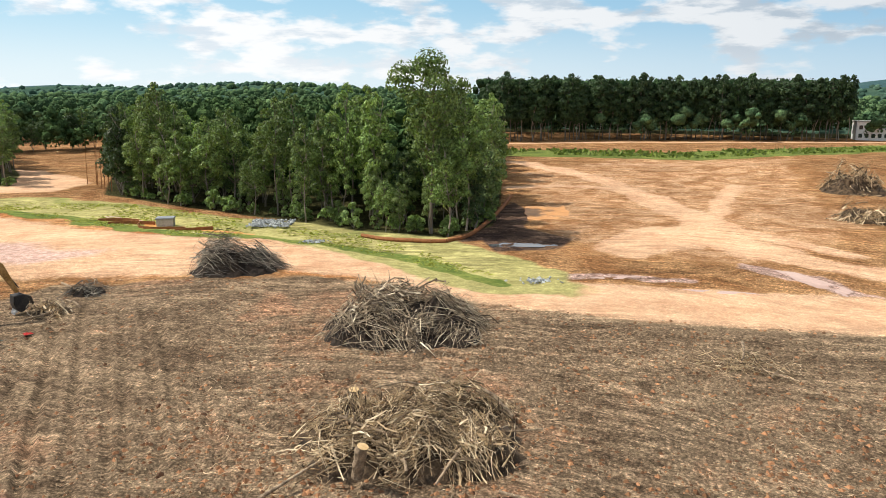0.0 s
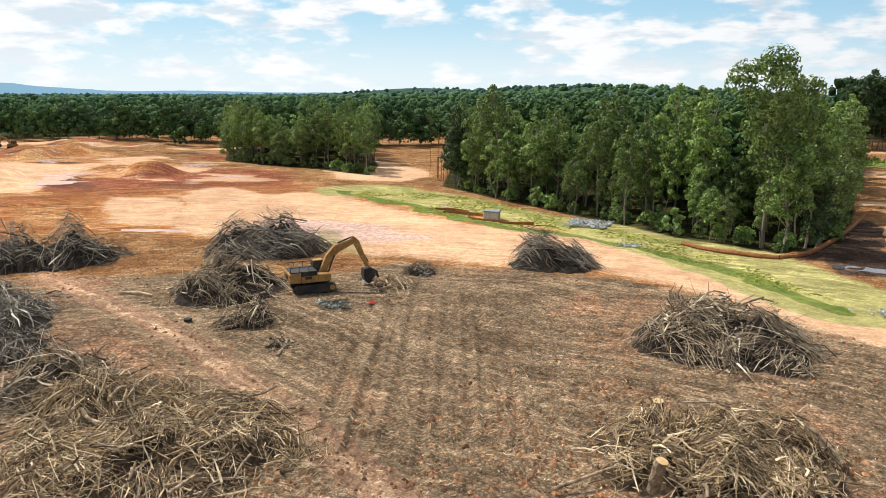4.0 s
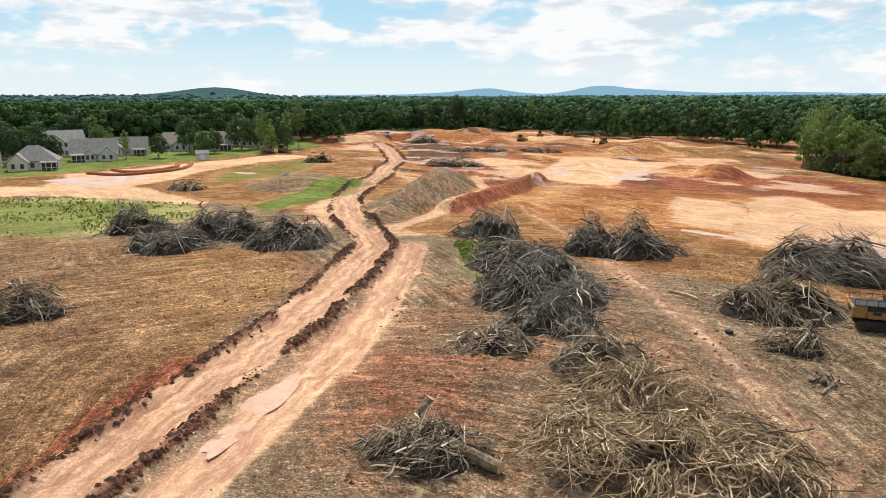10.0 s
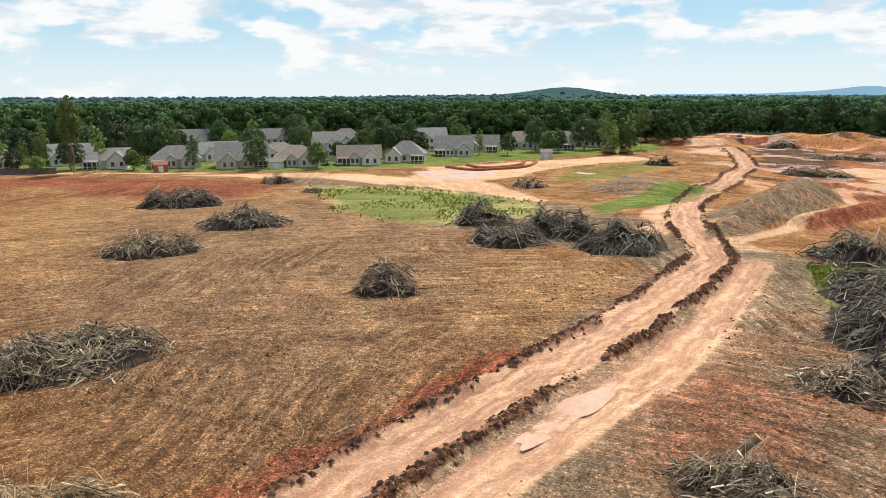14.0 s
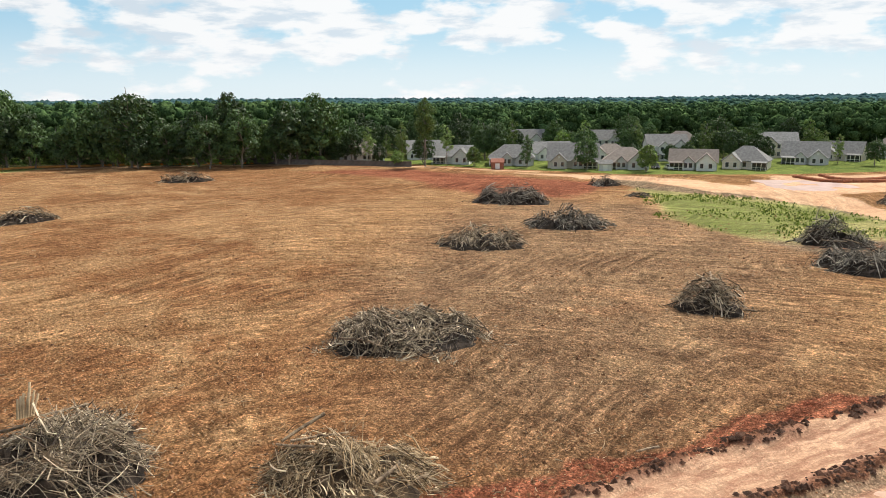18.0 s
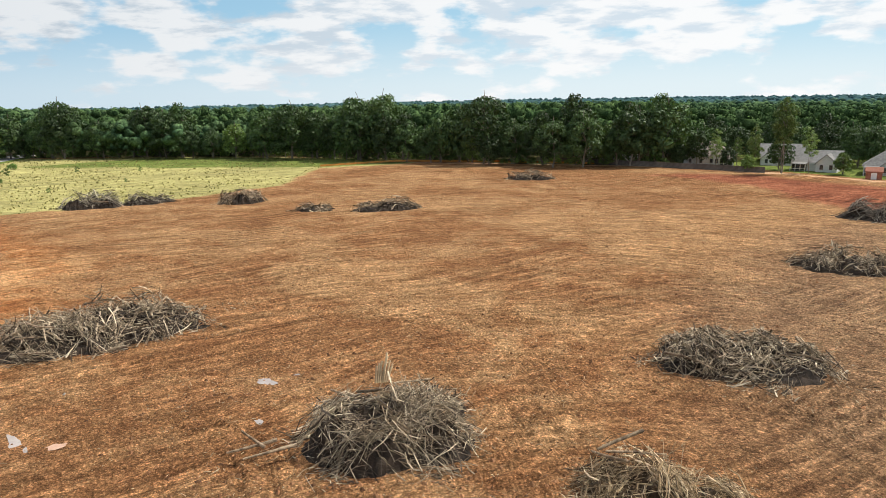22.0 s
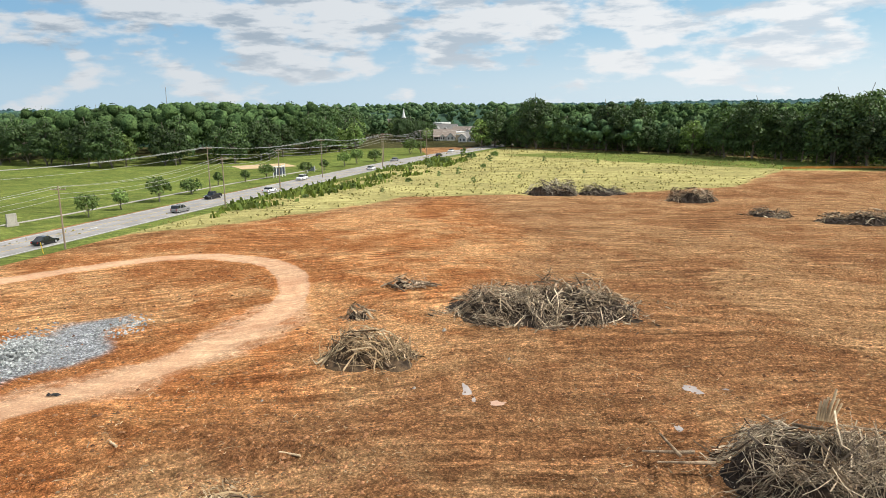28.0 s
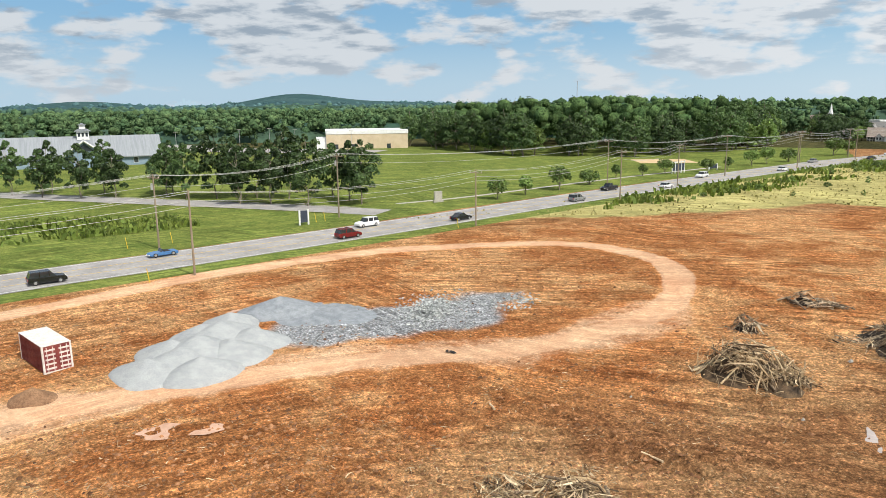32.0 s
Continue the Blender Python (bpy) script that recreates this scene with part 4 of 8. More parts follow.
POPLARS = [tree("forest_tree", "tall slender green hardwood at the edge of the wood", h, cf, sp, 20, n, 0.22, lf, 40 + k, 0.17, group="trees of the wood")
           for k, (h, cf, sp, n, lf) in enumerate(((17, 4.0, 2.7, 2900, LEAF), (15.5, 2.5, 2.4, 2600, LEAF_LIGHT), (18, 6.5, 2.6, 2700, LEAF), (14, 1.5, 2.8, 2700, LEAF_DARK), (16, 4.5, 3.0, 3000, LEAF), (12, 1.0, 2.3, 2200, LEAF_LIGHT)))]
OAKS = [tree("oak_tree", "broad dark green shade tree in full leaf", h, cf, sp, 22, n, 0.40, lf, 70 + k, 0.28, "round", group="shade trees")
        for k, (h, cf, sp, n, lf) in enumerate(((16, 1.0, 5.0, 2600, LEAF_DARK), (18, 1.4, 5.8, 2900, LEAF_DARK), (13, 0.6, 4.6, 2200, LEAF_DARK), (15, 0.8, 4.6, 2300, LEAF_DARK), (12, 0.5, 3.8, 1900, LEAF)))]
PINES = [tree("pine_tree", "tall dark pine with a bare lower trunk", h, cf, sp, 18, n, 0.5, NEEDLE, 90 + k, 0.26, "column", group="pines of the far stand")
         for k, (h, cf, sp, n) in enumerate(((28.5, 8, 3.6, 2300), (29.5, 10, 3.4, 2300), (28, 7, 3.8, 2300)))]
STREET = [tree("street_tree", "small round ornamental tree on the mown lawn", h, cf, sp, 18, n, 0.28, lf, 110 + k, 0.13, "ovate" if k in (2, 3) else "round", group="trees by the road")
          for k, (h, cf, sp, n, lf) in enumerate(((5.2, 1.4, 2.4, 800, LEAF), (4.6, 1.3, 1.6, 600, LEAF), (11.5, 1.4, 2.5, 2200, LEAF_DARK), (10.2, 1.2, 2.3, 2000, LEAF_DARK), (3.4, 0.8, 2.2, 600, LEAF)))]


def plant(proto, x, y, s=1.0, turn=None, g=random, label=""):
    """Puts the prototype in place the first time, a copy of it after that."""
    turn = g.uniform(0, 360) if turn is None else turn
    m = pose(x, y, on_ground(x, y) - 0.1, 0, 0, turn) @ Matrix.Diagonal((s * g.uniform(0.88, 1.12), s * g.uniform(0.88, 1.12), s * g.uniform(0.92, 1.12), 1))
    if proto.get("placed"):
        ob = copy_thing(proto, m)
        ob.matrix_basis = m
    else:
        ob = proto
        ob.matrix_basis = m
        ob["placed"] = 1
    if label:
        ob["label"] = label
    return ob


def scatter(polygon, spacing, seed, jitter=0.45):
    g = random.Random(seed)
    xs, ys = [p[0] for p in polygon], [p[1] for p in polygon]
    out = []
    yy = min(ys)
    while yy < max(ys):
        xx = min(xs)
        while xx < max(xs):
            px, py = xx + g.uniform(-1, 1) * spacing * jitter, yy + g.uniform(-1, 1) * spacing * jitter
            if float(inside(np.array([px]), np.array([py]), polygon)[0]) > 0:
                out.append((px, py))
            xx += spacing
        yy += spacing
    return out


def along(pts, spacing, seed, depth=0.0):
    g = random.Random(seed)
    out = []
    for a, b in zip(pts, pts[1:]):
        L = math.dist(a, b)
        n = max(1, round(L / spacing))
        for k in range(n):
            t = (k + g.uniform(0.1, 0.9)) / n
            nx, ny = -(b[1] - a[1]) / L, (b[0] - a[0]) / L
            o = g.uniform(0, depth)
            out.append((a[0] + (b[0] - a[0]) * t + nx * o, a[1] + (b[1] - a[1]) * t + ny * o))
    return out


def depth_in(px, py, polygon):
    return float(inside(np.array([px]), np.array([py]), polygon)[0])


woodland = []      # the joined trees behind the edge: x, y, height, spread, kind
pick = random.Random(5)
# the wood beside the swale
for px, py in scatter(WOOD_A, 4.2, 1):
    d = depth_in(px, py, WOOD_A)
    near = math.hypot(px, py) < 190
    if d < 13 and near and px < 13.5:
        plant(pick.choice(POPLARS), px, py, pick.choice((0.55, 0.7, 0.85, 0.95, 1.05, 1.18)), g=pick)
    elif pick.random() < 0.75:
        woodland.append((px, py, pick.uniform(10, 18.5), 2.5, 0))
BIG = tree("tall_poplar", "tallest broad poplar standing over the wood's corner", 25.0, 9.0, 5.6, 34, 6500, 0.25, LEAF, 140, 0.34, "vase", group="trees of the wood")
plant(BIG, -1.8, 106.0, 0.97, 40, g=pick)
plant(POPLARS[2], 3.6, 108.0, 1.12, g=pick)
SHRUB = tree("shrub", "leafy green shrub under the trees", 2.6, 0.1, 1.6, 8, 420, 0.26, LEAF, 150, 0.05, "round", "shrub", "undergrowth")
SHRUB_LIGHT = tree("shrub", "pale green sapling shrub at the wood's edge", 3.4, 0.1, 1.3, 8, 420, 0.26, LEAF_LIGHT, 151, 0.05, "ovate", "shrub", "undergrowth")
for px, py in along([(-66, 143.5), (-47.2, 130.3), (-29.1, 119.8), (-12.6, 109.0), (0.5, 103.5), (7, 112), (11.3, 147.5), (15, 200)], 3.0, 11, 2.5):
    plant(pick.choice((SHRUB, SHRUB, SHRUB_LIGHT)), px, py, pick.uniform(0.5, 1.25), g=pick)
for px, py in along([(-158, 175), (-140.9, 168.2), (-117.8, 165.6), (-96, 159)], 4.5, 12, 2.5):
    plant(pick.choice((SHRUB, SHRUB_LIGHT)), px, py, pick.uniform(0.6, 1.3), g=pick)
for px, py in scatter(WOOD_B, 5.0, 2):
    if depth_in(px, py, WOOD_B) < 9:
        plant(pick.choice(POPLARS), px, py, pick.uniform(0.8, 1.1), g=pick)
    else:
        woodland.append((px, py, pick.uniform(12, 17), 2.7, 0))
# the pine stand
for px, py in along([(20, 308), (80, 325), (183, 322)], 1.9, 3, 10):
    plant(pick.choice(PINES), px, py, pick.uniform(0.88, 0.96), g=pick)
for px, py in along([(20, 311), (80, 328), (183, 325)], 1.3, 17, 22):
    woodland.append((px, py, pick.uniform(26, 28.5), 3.8, 2))
for px, py in scatter([(20, 330), (190, 345), (190, 400), (20, 400)], 9, 4):
    woodland.append((px, py, pick.uniform(27, 29), 4.2, 2))
# the edge of the far field
for px, py in along([(-335, 48), (-395, 72), (-402, 110), (-388, 150), (-362, 205), (-306, 230), (-250, 244), (-197, 232), (-150, 255), (-110, 300)][::-1], 5.5, 6, 10):
    plant(pick.choice(POPLARS[3:4] + POPLARS[:1] + OAKS[:4]), px, py, pick.uniform(0.75, 1.1), g=pick)
for px, py in along([(-335, 48), (-395, 72), (-402, 110), (-388, 150), (-362, 205), (-306, 230), (-250, 244), (-197, 232), (-150, 255), (-110, 300)][::-1], 2.6, 16, 26):
    woodland.append((px, py, pick.uniform(8, 16), 3.0, 0))
# the treeline across the clearing
SOUTH = [(8, -400), (-55.7, -358), (-105.7, -312), (-140, -252), (-163, -209), (-181.5, -187), (-196, -172)]
for px, py in along(SOUTH[::-1], 4.6, 7, 13):
    plant(pick.choice(OAKS + OAKS[:3]), px, py, pick.choice((0.85, 1.05, 1.2, 1.35, 1.5, 1.6)), g=pick)
for px, py in along(SOUTH[::-1], 3.6, 27, 4):
    plant(pick.choice((SHRUB, SHRUB, SHRUB_LIGHT)), px, py, pick.uniform(0.9, 1.7), g=pick)
for px, py in ((-197, -168), (-200, -163), (-203, -158), (-201, -172), (-206, -152), (-199, -150), (-203, -143), (-196, -140), (-194, -176), (-198, -181), (-207, -137), (-205, -126), (-209, -118), (-212, -100), (-213, -80), (-216, -62)):
    plant(pick.choice(OAKS[2:] + POPLARS[1:4]), px, py, pick.uniform(0.5, 0.95), g=pick)
# trees among and behind the houses; each house: x, y, width, depth, storeys, brown roof, turn, wing
HOUSES = (
    (-211, -167, 16, 12, 1, 1, 0, 0.5), (-199, -199, 13, 9, 2, 0, 8, 0.4), (-206, -214, 13, 9, 1, 0, 0, 0.4), (-216, -130, 13, 9, 1, 0, -10, 0.45), (-228, -150, 14, 10, 1, 0, 0, 0.4),
    (-221, -110, 15, 10, 1, 0, 0, 0.33), (-222, -88, 16, 11, 1, 0, 0, 0.3), (-226, -71.5, 14, 10, 1, 1, 0, 0.45), (-247, -106, 15, 9, 1, 0, 10, 0.3), (-232, -52, 14, 9, 1, 1, 0, 0.4), (-243, -38, 13, 10, 1, 0, -8, 0.4),
    (-262, -69, 14, 10, 2, 0, 12, 0.35), (-252, -86, 13, 9, 1, 1, 0, 0.4), (-268, -24, 14, 10, 1, 0, 0, 0.35), (-290, -14, 13, 9, 1, 0, -12, 0.4), (-308, 0, 14, 10, 1, 1, 0, 0.4), (-302, 15, 17, 12, 1, 1, 0, 0.3), (-320, 30, 13, 9, 2, 0, 0, 0.4),
    (-292, -36, 13, 9, 2, 0, 10, 0.4), (-288, -100, 13, 9, 2, 0, 0, 0.4), (-296, -72, 13, 9, 2, 1, 0, 0.4), (-276, -130, 13, 9, 2, 0, 0, 0.4), (-262, -178, 13, 9, 2, 0, 0, 0.4))

for px, py in ((-198.5, -130.5), (-199.6, -131.5)):
    plant(POPLARS[2], px, py, 1.15, g=pick)
for px, py in ((-280, 36), (-284, 40), (-277, 42), (-288, 34), (-292, 44), (-300, 50), (-276, 33)):
    plant(pick.choice(POPLARS), px, py, 0.95, g=pick)
for px, py in scatter([(-212, -240), (-196, -186), (-228, -160), (-234, -118), (-240, -60), (-262, -8), (-300, 36), (-400, 66), (-420, 0), (-400, -150), (-330, -250)], 7.5, 8):
    garden = any(0 < math.hypot(q[0], q[1]) - math.hypot(px, py) < 40 and abs(px * q[1] - py * q[0]) / math.hypot(q[0], q[1]) < 6.5 for q in HOUSES if math.hypot(q[0], q[1]) > 236)
    if min(math.hypot(px - q[0], py - q[1]) for q in HOUSES) > 9.5 and not (garden and pick.random() < 0.6):
        if math.hypot(px, py) < 305:
            if math.hypot(px, py) > 285 or pick.random() < 0.85:
                plant(pick.choice(OAKS + OAKS + POPLARS[:2]), px, py, pick.uniform(0.42, 0.72) if math.hypot(px, py) < 262 else pick.uniform(0.6, 1.05), g=pick)
        else:
            woodland.append((px, py, pick.uniform(13, 19), 4.2, 0))
# the park beyond the road
for px, py in scatter([(0, -410), (-60, -368), (-110, -322), (-146, -262), (-170, -216), (-200, -190), (-300, -260), (-200, -400), (-60, -470)], 11, 13):
    woodland.append((px, py, pick.uniform(17, 23), 5.2, 0))
WOOD_C = [(240, -300), (192, -283), (151, -266), (131, -276), (103, -292), (66, -372), (90, -430), (240, -380)]
for px, py in scatter(WOOD_C, 10.5, 9):
    if depth_in(px, py, WOOD_C) < 16:
        plant(pick.choice(OAKS), px, py, pick.uniform(1.1, 1.5), g=pick)
    else:
        woodland.append((px, py, pick.uniform(20, 26), 6.0, 0))
for k, (px, py, kind, s) in enumerate(((110.5, -123, 2, .95), (124.7, -128.3, 3, 1), (119.2, -114.2, 2, 1.05), (128.7, -111.6, 3, .95), (135, -107.6, 3, 1), (148.2, -111.2, 2, 1), (155, -107, 3, 1.0), (172.7, -98.5, 3, .9), (178.1, -92.6, 3, .9), (189.3, -88.2, 3, .85), (140, -117, 2, .9), (163, -107, 3, .95), (201, -86, 3, 0.9), (168, -112, 2, .9), (133, -121, 2, 1), (117, -126, 3, .95), (147, -116, 3, 1), (182, -101, 2, .9), (196, -94, 3, .9), (212, -84, 3, .9), (224, -80, 3, .95), (236, -78, 2, .9),
                                       (88.3, -147.2, 0, 1), (86.6, -158.3, 1, 1), (84.1, -172.4, 0, 1.15), (82.3, -187.5, 4, 1.1), (82.9, -208.5, 1, .8), (77.8, -217.4, 1, .8), (74.2, -227.9, 0, .9), (64.6, -240, 0, .8), (61, -252, 1, .9), (58, -273.1, 0, .9), (55, -283, 0, 1), (50, -296, 4, 1.2), (36, -345, 0, 1.1), (40, -338, 0, 1.2))):
    plant(STREET[kind], px, py, s * (1.45 if kind in (2, 3) else 1.15), g=pick)


QUADBALL = bmesh.new()
bmesh.ops.create_cube(QUADBALL, size=1.0)
bmesh.ops.subdivide_edges(QUADBALL, edges=QUADBALL.edges[:], cuts=1, use_grid_fill=True)
BALL_V = np.array([v.co.normalized() for v in QUADBALL.verts])
BALL_F = np.array([[v.index for v in f.verts] for f in QUADBALL.faces])
QUADBALL.free()


def canopy_stuff(name, rows, clumps, size, material, label):
    """Many trees behind the edge of a wood, joined: each a ragged stack of leaf clumps round a stem."""
    g = rng(len(rows))
    P, F = [], []
    base = 0
    for px, py, h, sp, kind in rows:
        lobes = []
        for k in range(7):
            u = (k + 0.5) / 7
            t = 2.4 * k + px
            if kind == 2:
                w = 0.95 * sp
                lobes.append((px + 0.4 * w * math.cos(t), py + 0.4 * w * math.sin(t), h * (0.14 + 0.80 * u), 0.62 * w, 0.7 * w))
            else:
                # a domed top of billows over a lower skirt
                w = sp * (0.9 + 0.35 * math.sin(3.7 * k + py))
                lobes.append((px + 0.75 * sp * math.cos(t) * (k > 0), py + 0.75 * sp * math.sin(t) * (k > 0), h - 0.55 * w if k == 0 else h * (0.86 - 0.09 * k) - 0.2 * w, 0.68 * w, 0.6 * w))
        pts, _ = leaf_cloud(g, lobes, clumps, size, jitter=0.34)
        P.append(pts)
        F.append(np.arange(clumps * 4).reshape(-1, 4) + base)
        base += clumps * 4
        # the leafy mass inside the outer clumps
        for lx, ly, lz, lr, lh in (lobes[3:] if kind == 2 else lobes[:4]):
            P.append(BALL_V * (0.56 + 0.42 * g.random((len(BALL_V), 1))) * (lr, lr, lh) + (lx, ly, lz))
            F.append(BALL_F + base)
            base += len(BALL_V)
    ob = new(name, mesh_of(name, np.concatenate(P), np.concatenate(F), material, True))
    return tagged(ob, label, "woods", kind="stuff")


canopy_stuff("woodland", [q for q in woodland if q[4] != 2], 190, 0.62, WOOD_LEAF, "dense green hardwood trees behind the wood's edge")
canopy_stuff("pine_woodland", [q for q in woodland if q[4] == 2], 150, 0.6, WOOD_NEEDLE, "dense dark pines behind the edge of the stand")

# distant woods to the horizon: crowns by the thousand, on land that rolls and rises


def far_land(px, py):
    r = np.hypot(px, py)
    a = np.degrees(np.arctan2(-px, py)) % 360
    h = (fbm(px, py, 500, 3, 61) - 0.55) * 9 * smooth(r, 400, 1200)
    for az0, w, r0, depth, top in ((9, 9, 1300, 500, 17), (27.8, 6, 2500, 700, 26), (17, 7, 1900, 600, 22), (86.6, 3.6, 3600, 900, 46), (96, 9, 4000, 800, 12), (140, 30, 3600, 900, 14), (186, 18, 900, 400, 8), (205, 9, 1100, 400, 12), (227, 4.3, 3000, 700, 50), (219, 6, 3200, 700, 16), (242, 4.2, 3000, 700, 28), (328, 5, 2600, 600, 55)):
        da = (a - az0 + 180) % 360 - 180
        h = h + top * np.exp(-(da / w) ** 2) * np.exp(-((r - r0) / depth) ** 2)
    return h


g = rng(77)
n = 17000
fr = 330 * (4700 / 330) ** (g.random(n) ** 0.9)
fa = np.radians(g.uniform(-42, 256, n))
fx, fy = -np.sin(fa) * fr, np.cos(fa) * fr
keep = np.ones(n, bool)
for poly_open in ([(-110, 300), (-150, 258), (-197, 236), (-250, 250), (-306, 236), (-366, 210), (-394, 154), (-408, 112), (-400, 70), (-335, 46), (-315, -20), (-230, -130), (-190, -180), (8, -400), (-45, -520), (0, -640), (90, -600), (66, -430), (240, -390), (290, -345), (330, -300), (372, -240), (392, -150), (400, 0), (520, 100), (205, 150), (205, 318), (20, 308)],):
    keep &= inside(fx, fy, poly_open) < 0
keep &= (fr < 2200) | (far_land(fx, fy) < 16)
fx, fy, fr = fx[keep], fy[keep], fr[keep]
fh = far_land(fx, fy) + g.uniform(11, 18, len(fx))
mid = fr < 850
canopy_stuff("middle_woods", [(a, b, c, 4.0 + 1.6 * ((a * 7.3) % 1), 0) for a, b, c in zip(fx[mid], fy[mid], fh[mid])], 96, 0.85, FAR_LEAF, "dense green woodland beyond the cleared land")
fx, fy, fr, fh = fx[~mid], fy[~mid], fr[~mid], fh[~mid]
fs = 3.6 + fr * 0.0024
ico = bmesh.new()
bmesh.ops.create_icosphere(ico, subdivisions=1, radius=1.0)
unit = np.array([v.co for v in ico.verts])
tri = np.array([[v.index for v in f.verts] for f in ico.faces])
ico.free()
wide = rng(3).random((12, len(unit))) * 0.42 + 0.76
shape = rng(4).integers(0, 12, len(fx))
# the two farther tiers take leaf colours with haze mixed in
for name, pickr, leafy in (("far_woods", fr < 1300, FAR_LEAF), ("hill_woods", (fr >= 1300) & (fr < 2200), HILL_LEAF_HAZE), ("distant_woods", fr >= 2200, FAR_LEAF_HAZE)):
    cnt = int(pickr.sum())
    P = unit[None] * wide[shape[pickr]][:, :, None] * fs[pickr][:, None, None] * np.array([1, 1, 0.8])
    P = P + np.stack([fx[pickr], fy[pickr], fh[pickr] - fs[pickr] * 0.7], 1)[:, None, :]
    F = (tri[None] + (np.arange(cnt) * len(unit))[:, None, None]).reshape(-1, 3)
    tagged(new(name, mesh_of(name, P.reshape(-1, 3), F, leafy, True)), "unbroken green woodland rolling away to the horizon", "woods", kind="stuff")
# the leaf roof under the crowns, in the leaf colours with painted haze
ra = np.radians(np.linspace(-44, 258, 260))
rr = np.geomspace(430, 4850, 60)
A2, R2 = np.meshgrid(ra, rr, indexing="ij")
cx, cy = -np.sin(A2) * R2, np.cos(A2) * R2
cz = far_land(cx, cy) + 9 * smooth(R2, 430, 470)
open_land = inside(cx.ravel(), cy.ravel(), [(-330, -10), (-200, -140), (8, -400), (-45, -520), (0, -640), (90, -600), (66, -430), (240, -390), (290, -345), (330, -300), (372, -240), (392, -150), (400, 0), (520, 100)]).reshape(cx.shape)
cz = np.where(open_land > -20, -1.0, cz)
q = np.arange(259)[:, None] * 60 + np.arange(59)[None]
roof = np.stack([q, q + 60, q + 61, q + 1], -1).reshape(-1, 4)
roof_mesh = mesh_of("woods_roof", np.stack([cx, cy, cz], -1).reshape(-1, 3), roof.tolist(), [HILL_LEAF_HAZE, FAR_LEAF_HAZE], True)
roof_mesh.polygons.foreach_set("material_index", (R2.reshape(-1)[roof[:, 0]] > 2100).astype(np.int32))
tagged(new("woods_roof", roof_mesh), "closed green leaf roof of the distant woods", "woods", kind="stuff")

# mountains on the horizon: a flat self-lit sheet, blue air haze put into its colour
MOUNTAIN_HAZE = glow("mountain_haze", (0.27, 0.47, 0.63))
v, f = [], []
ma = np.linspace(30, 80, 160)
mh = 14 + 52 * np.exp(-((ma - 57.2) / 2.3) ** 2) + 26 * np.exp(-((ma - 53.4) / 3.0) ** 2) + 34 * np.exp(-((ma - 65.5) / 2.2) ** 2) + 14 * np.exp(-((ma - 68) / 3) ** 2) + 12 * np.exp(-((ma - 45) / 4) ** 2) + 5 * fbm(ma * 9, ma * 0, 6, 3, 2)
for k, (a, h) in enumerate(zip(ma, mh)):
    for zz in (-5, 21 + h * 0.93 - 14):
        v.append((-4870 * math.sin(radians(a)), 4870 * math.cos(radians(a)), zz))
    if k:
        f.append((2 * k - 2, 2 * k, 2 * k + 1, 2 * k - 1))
tagged(new("backdrop_mountains", mesh_of("backdrop_mountains", v, f, MOUNTAIN_HAZE)), "mountains on the horizon painted pale blue with haze", "mountains", kind="structure")


# ---- piles of cleared brush ----
def stick_mesh(name, g, pos, direction, length, radius, material, bend=0.12):
    """Crooked three-sided sticks, joined."""
    n = len(pos)
    d = direction / np.linalg.norm(direction, axis=1)[:, None]
    s = np.cross(d, g.normal(size=(n, 3)))
    s /= np.linalg.norm(s, axis=1)[:, None]
    t = np.cross(d, s)
    sway = g.normal(size=n)
    rings = []
    for k, (u, rr) in enumerate(((-0.5, 1.0), (-0.18, 0.88), (0.16, 0.66), (0.5, 0.3))):
        off = (bend * (1 - (2 * u) ** 2) * sway + (0.35 * bend * g.normal(size=n) if 0 < k < 3 else 0)) * length
        c = pos + d * (length * u)[:, None] + s * off[:, None]
        for w in range(3):
            an = 2 * math.pi * w / 3
            rings.append(c + (s * math.cos(an) + t * math.sin(an)) * (radius * rr)[:, None])
    V = np.stack(rings, 1).reshape(-1, 3)
    one = [(3 * r + a, 3 * r + (a + 1) % 3, 3 * r + 3 + (a + 1) % 3, 3 * r + 3 + a) for r in range(3) for a in range(3)]
    F = (np.array(one)[None] + (np.arange(n) * 12)[:, None, None]).reshape(-1, 4)
    return mesh_of(name, V, F, material)


def lumps_of(seed, w, d, h, n):
    """Overlapping lumps (x, y, half-width, half-depth, height) that make up a heap."""
    g = random.Random(seed * 7 + 1)
    out = [(g.uniform(-0.1, 0.1) * w, 0.0, 0.36 * w, 0.44 * d, h), (0.0, 0.0, 0.5 * w, 0.5 * d, 0.45 * h)]
    for k in range(n):
        t = 2 * math.pi * (k + g.random()) / n
        q = g.uniform(0.4, 0.72)
        hw, hd = w * g.uniform(0.17, 0.3), d * g.uniform(0.2, 0.32)
        cx = max(-0.5 * w + hw, min(0.5 * w - hw, 0.5 * w * q * math.cos(t)))
        cy = max(-0.5 * d + hd, min(0.5 * d - hd, 0.5 * d * q * math.sin(t)))
        out.append((cx, cy, hw, hd, h * g.uniform(0.4, 1.0)))
    return out


def heap_height(x, y, lumps):
    z = np.zeros(np.shape(x))
    for cx, cy, hw, hd, hh in lumps:
        q = np.clip(1 - ((x - cx) / hw) ** 2 - ((y - cy) / hd) ** 2, 0, 1)
        z = np.maximum(z, hh * q ** 1.35) if hh > 0 else np.maximum(z + hh * q, 0.06 * (z > 0))
    s = lumps[0][2] + lumps[0][4]
    return z * (0.22 + 1.42 * fbm(x + 31 * s, y + 17 * s, 2.6, 3, 7))


